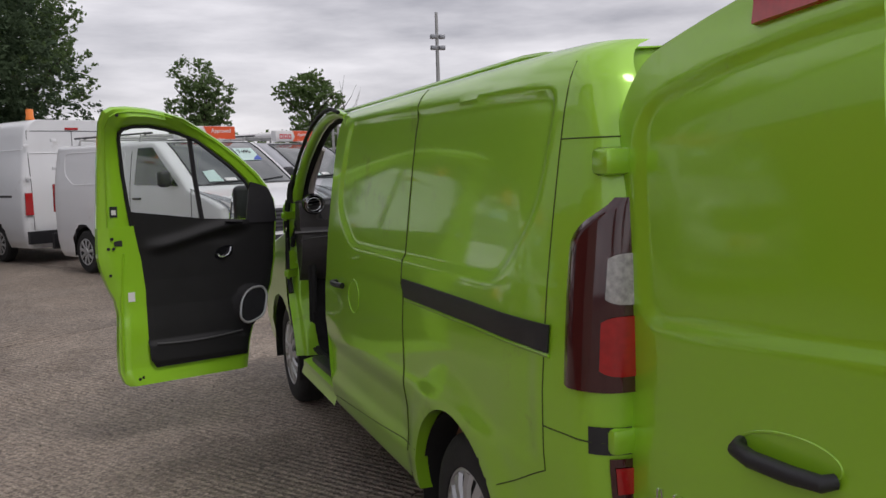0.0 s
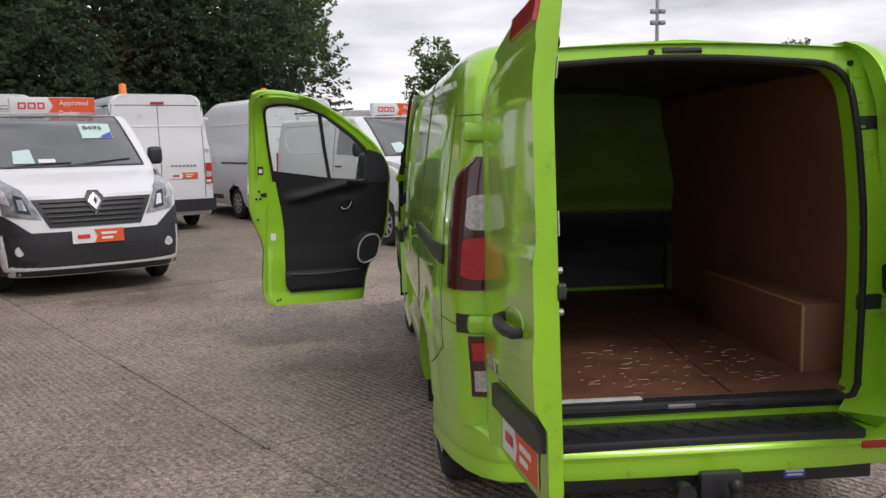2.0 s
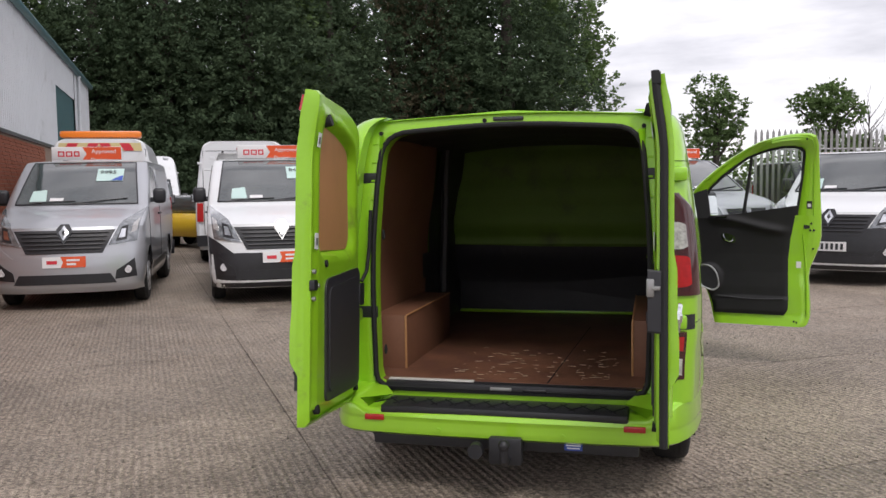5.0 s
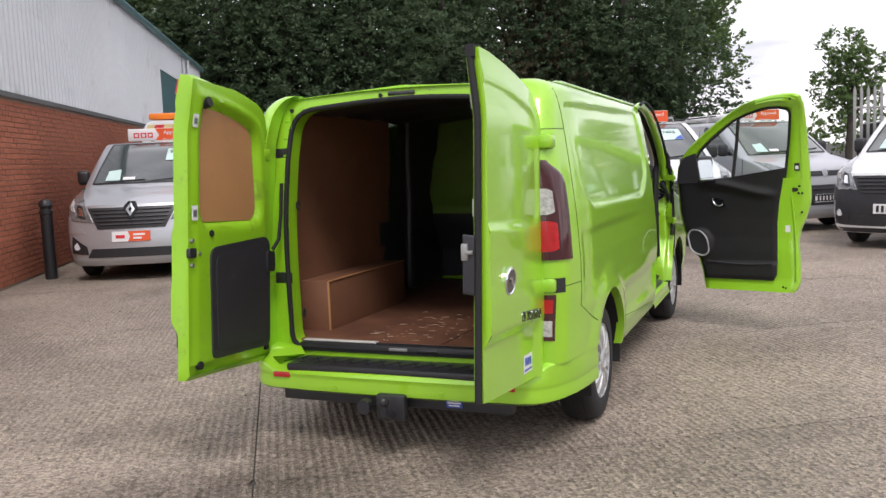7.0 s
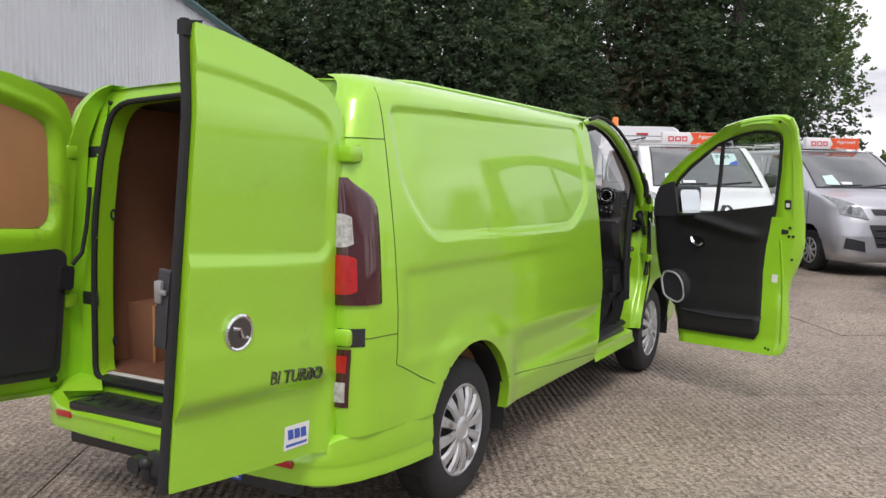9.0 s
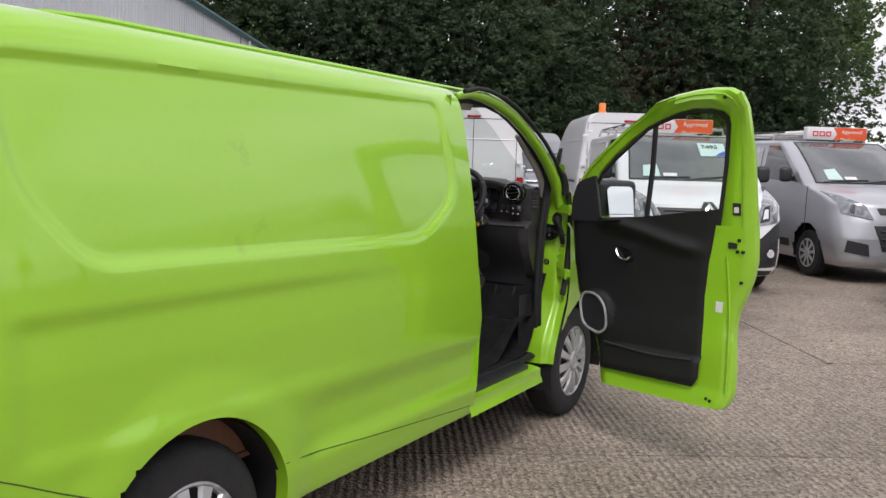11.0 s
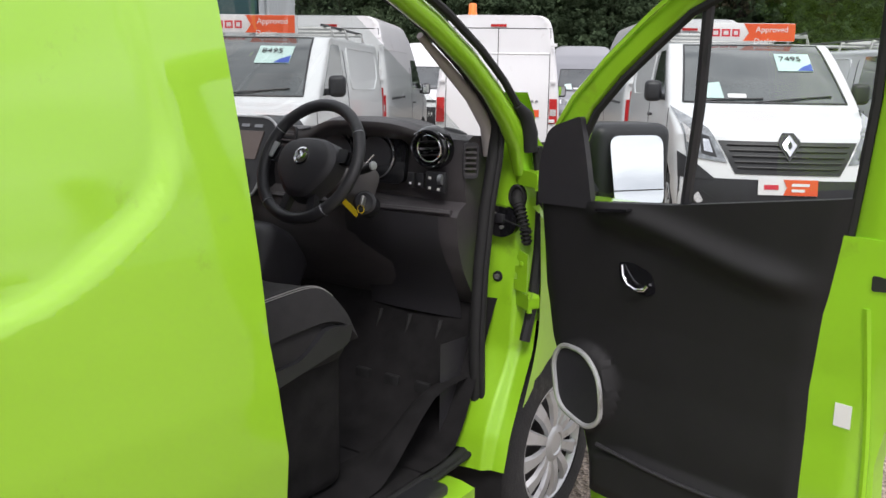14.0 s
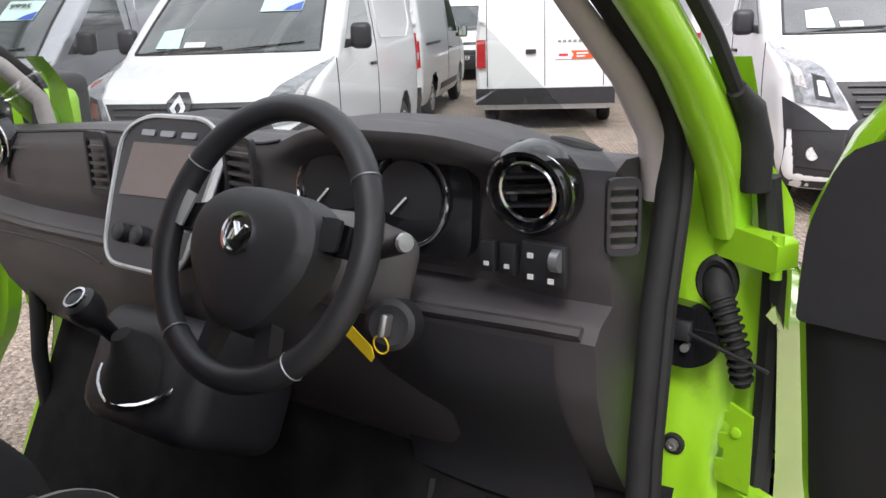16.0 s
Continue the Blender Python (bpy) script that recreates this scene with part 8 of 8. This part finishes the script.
sheet(hub, cushion_at, lin(0, 2 * math.pi, 49), [0.02, 0.25, 0.5, 0.7, 0.82, 0.88, 0.93, 0.97, 1.0, 1.2, 1.6, 2.0])
hb = part("airbag_cover", hub, TRIM, swheel)
part("wheel_badge", lathe(B(), [(0.027, 0.033), (0.027, 0.039), (0.022, 0.040), (0.021, 0.036), (0.001, 0.037)], 28, wm), CHROME, hb, "round chrome badge")
part("badge_stroke", tube(B(), [wm @ Vector((x, y, 0.039)) for x, y in ((-0.014, -0.008), (-0.006, 0.012), (0.004, -0.004), (0.014, 0.010))], 0.003, 6), CHROME, hb)
for a in (0.55, 2.6, 4.05, 5.37):
    part("rim_joint", tube(B(), [wm @ Vector(((0.174 + 0.0180 * math.cos(b)) * math.cos(a), (0.174 + 0.0180 * math.cos(b)) * math.sin(a), 0.0180 * math.sin(b))) for b in lin(0, 6.283, 15)[:-1]], 0.0012, 5, True), GREYPAINT, swheel)
for x0, x1, y0, y1 in ((-0.09, -0.175, 0.02, 0.012), (0.09, 0.175, 0.02, 0.012), (-0.035, -0.06, -0.07, -0.172), (0.035, 0.06, -0.07, -0.172)):
    sp = B()
    wv = 0.022
    dx, dy = (0, wv) if abs(y1) < 0.05 else (wv * 0.7, 0)
    slab(sp, [(x0 - dx, y0 - dy), (x1 - dx * 0.7, y1 - dy * 0.8), (x1 + dx * 0.7, y1 + dy * 0.8), (x0 + dx, y0 + dy)], lambda x, y, d: wm @ Vector((x, y, -0.002 - d)), 0.022)
    part("spoke", sp, GLOSS if abs(y1) < 0.05 else BLACK, swheel)
part("spoke_keys", slab(B(), rounded([(0.105, 0.0), (0.135, 0.0), (0.135, 0.04), (0.105, 0.04)], 0.006, 3), lambda x, y, d: wm @ Vector((x, y, 0.003 + d)), 0.005), BLACK, swheel)
part("silver_spoke_inlay", slab(B(), [(-0.165, 0.004), (-0.145, 0.0), (-0.13, 0.045), (-0.15, 0.05)], lambda x, y, d: wm @ Vector((x, y, 0.004 + d)), 0.004), SILVER, swheel)
# column, stalks and ignition
col = B()
box(col, (0, 0.0, -0.13), (0.15, 0.13, 0.17), 0.035, wm, 3)
column = part("steering_column", col, COLUMN, van, "dark steering column shroud")
part("wiper_stalk", tube(B(), [wm @ Vector(p) for p in ((0.04, 0.005, -0.085), (0.10, 0.018, -0.075), (0.142, 0.030, -0.06))], [0.010, 0.011, 0.014], 10), BLACK, column)
part("stalk_end", lathe(B(), [(0.013, 0), (0.012, 0.006), (0.001, 0.007)], 16, Matrix.Translation(wm @ Vector((0.145, 0.031, -0.058))) @ (wm.to_3x3().to_4x4()) @ Matrix.Rotation(radians(75), 4, "Y")), SILVER, column)
part("light_stalk", tube(B(), [wm @ Vector(p) for p in ((-0.05, 0.03, -0.085), (-0.16, 0.05, -0.065))], 0.010, 8), BLACK, column)
ig = Matrix.Translation((0.602, 3.405, 1.205)) @ Matrix.Rotation(radians(70), 4, "X") @ Matrix.Rotation(radians(25), 4, "Y")
lock = part("ignition_lock", lathe(B(), [(0.034, -0.06), (0.034, 0.0), (0.026, 0.006), (0.018, 0.004), (0.001, 0.004)], 24, ig), BLACK, column)
key = part("key", cbox((0, 0, 0.022), (0.010, 0.030, 0.036), 0.004, ig), STEEL, lock)
part("key_ring", tube(B(), [(0.612 + 0.012 * math.cos(a), 3.375, 1.19 + 0.012 * math.sin(a)) for a in lin(0, 6.283, 17)[:-1]], 0.0012, 5, True), YELLOW, key)
tag = B()
slab(tag, [(-0.035, -0.010), (0.030, -0.010), (0.035, 0.0), (0.030, 0.010), (-0.035, 0.010)], lambda a, b, d: Vector((0.575 + 0.8 * a, 3.372 - d + 0.1 * b, 1.192 - 0.55 * a + b)), 0.002)
part("key_tag", tag, YELLOW, key, "yellow plastic key tag")
dash.location, dash.scale = (-0.089, 0.069, 0.018), (1.06, 1.0, 1.0)
swheel.location, column.location = (-0.033, 0.0, 0.012), (-0.045, 0.055, -0.004)
# gear lever console
con = B()
box(con, (0.0, 3.50, 0.97), (0.32, 0.26, 0.22), 0.05, Matrix.Translation((0.0, 3.50, 0.97)) @ Matrix.Rotation(radians(-28), 4, "X") @ Matrix.Translation((0.0, -3.50, -0.97)), 4)
console = part("gear_console", con, TRIM, van, "dark gear lever console")
part("gaiter_frame", tube(B(), [(0.005 + 0.105 * math.cos(a), 3.40 + 0.065 * math.sin(a), 1.03 + 0.045 * math.sin(a)) for a in lin(0, 6.283, 25)[:-1]], 0.006, 6, True), CHROME, console, "bright frame round the gaiter")
part("gaiter", lathe(B(), [(0.088, -0.02), (0.070, 0.015), (0.036, 0.05), (0.018, 0.080)], 18, Matrix.Translation((0.0, 3.40, 1.03)) @ Matrix.Rotation(radians(25), 4, "X")), RUBBER, console)
knob = part("gear_knob", lathe(B(), [(0.010, -0.06), (0.012, 0), (0.022, 0.012), (0.026, 0.03), (0.024, 0.045), (0.015, 0.052), (0.001, 0.053)], 20, Matrix.Translation((-0.06, 3.365, 1.115)) @ Matrix.Scale(1.25, 4) @ Matrix.Rotation(radians(35), 4, "X")), BLACK, console)
part("knob_ring", lathe(B(), [(0.0175, 0.0500), (0.0175, 0.0545), (0.014, 0.0545), (0.014, 0.0500)], 20, Matrix.Translation((-0.06, 3.365, 1.115)) @ Matrix.Scale(1.25, 4) @ Matrix.Rotation(radians(35), 4, "X")), CHROME, knob)
console.location = (-0.045, 0.085, -0.03)
for x in (0.40, 0.52, 0.64):
    ped = B()
    tube(ped, [(x, 3.74, 0.80), (x, 3.70, 0.68), (x, 3.66, 0.60)], 0.010, 6)
    box(ped, (x, 3.645, 0.585), (0.06, 0.02, 0.07), 0.006)
    part("pedal", ped, RUBBER, van)


def cab_seat(x, w, name, label):
    root = new(name)
    root.parent = van
    root["label"] = label
    cu = B()

    def cushion(u, v):
        px = x + w / 2 * u
        edge = (u ** 4 + v ** 4) ** 0.25
        y = 3.020 + 0.225 * v
        z = 1.012 - 0.16 * max(0.0, edge - 0.55) ** 2 / 0.4 + 0.022 * smooth(0.5, 0.8, abs(u)) * smooth(1.0, 0.85, abs(u)) - 0.012 * math.cos(3 * u) + 0.015 * v
        return Vector((px, y, z))
    sheet(cu, cushion, lin(-1, 1, 30), lin(-1, 1, 30))
    bmesh.ops.solidify(cu, geom=cu.faces[:], thickness=0.04)
    box(cu, (x, 3.020, 0.885), (w * 0.97, 0.45, 0.17), 0.07, seg=4)
    cush = part("seat_cushion", cu, CLOTH, root)
    for sx, off in ((1, 0.0), (-1, 0.0), (1, 0.03), (-1, 0.03)):
        part("seam_stitching", tube(B(), [cushion(sx * (0.74 + off), v) + Vector((0, 0, 0.001)) for v in lin(-0.9, 0.84, 20)], 0.0012, 5), STITCH, cush)
    part("seam_stitching", tube(B(), [cushion(u, 0.82) + Vector((0, 0, 0.001)) for u in lin(-0.74, 0.74, 16)], 0.0012, 5), STITCH, cush)
    bs = B()
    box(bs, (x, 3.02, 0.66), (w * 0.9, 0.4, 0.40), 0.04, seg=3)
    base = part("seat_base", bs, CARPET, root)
    for sx in (1, -1):
        vv = B()
        slab(vv, rounded([(2.82, 0.80), (3.20, 0.87), (3.22, 0.92), (3.12, 0.93), (3.02, 0.87), (2.82, 0.86)], 0.02, 4), lambda y, z, d: Vector((x + sx * (w / 2 - 0.012 + d), y, z)), 0.018)
        part("seat_valance", vv, BLACK, base)
    bk = B()
    sheet(bk, lambda u, v: Vector((x + w / 2 * u * (1 - 0.15 * v ** 3), 2.70 - 0.06 * v - 0.03 * smooth(0.5, 0.9, abs(u)) * -1 + 0.04 * smooth(0.85, 1, max(abs(u), v)) * -1, 1.00 + 0.54 * v)), lin(-1, 1, 18), lin(0, 1, 18))
    bmesh.ops.solidify(bk, geom=bk.faces[:], thickness=0.06)
    part("backrest", bk, CLOTH, root)
    part("head_restraint", cbox((x, 2.645, 1.62), (0.26, 0.06, 0.18), 0.045, seg=3), CLOTH, root)
    return root


cab_seat(0.46, 0.50, "driver_seat", "dark cloth driver's seat with pale stitching")
cab_seat(-0.36, 0.86, "passenger_bench", "dark cloth double passenger bench")
belt_b = B()
tube(belt_b, [(0.79, 2.73, 1.5), (0.78, 2.74, 1.1), (0.76, 2.76, 0.7)], 0.012, 6)
part("seat_belt", belt_b, RUBBER, van)
# the unladen body stands a little high at the tail
stand_up(van, lambda y, z: z + min(z, 1.30) * interp(y, [(0.8, 0.031), (2.6, 0.012), (3.4, 0.006)]))
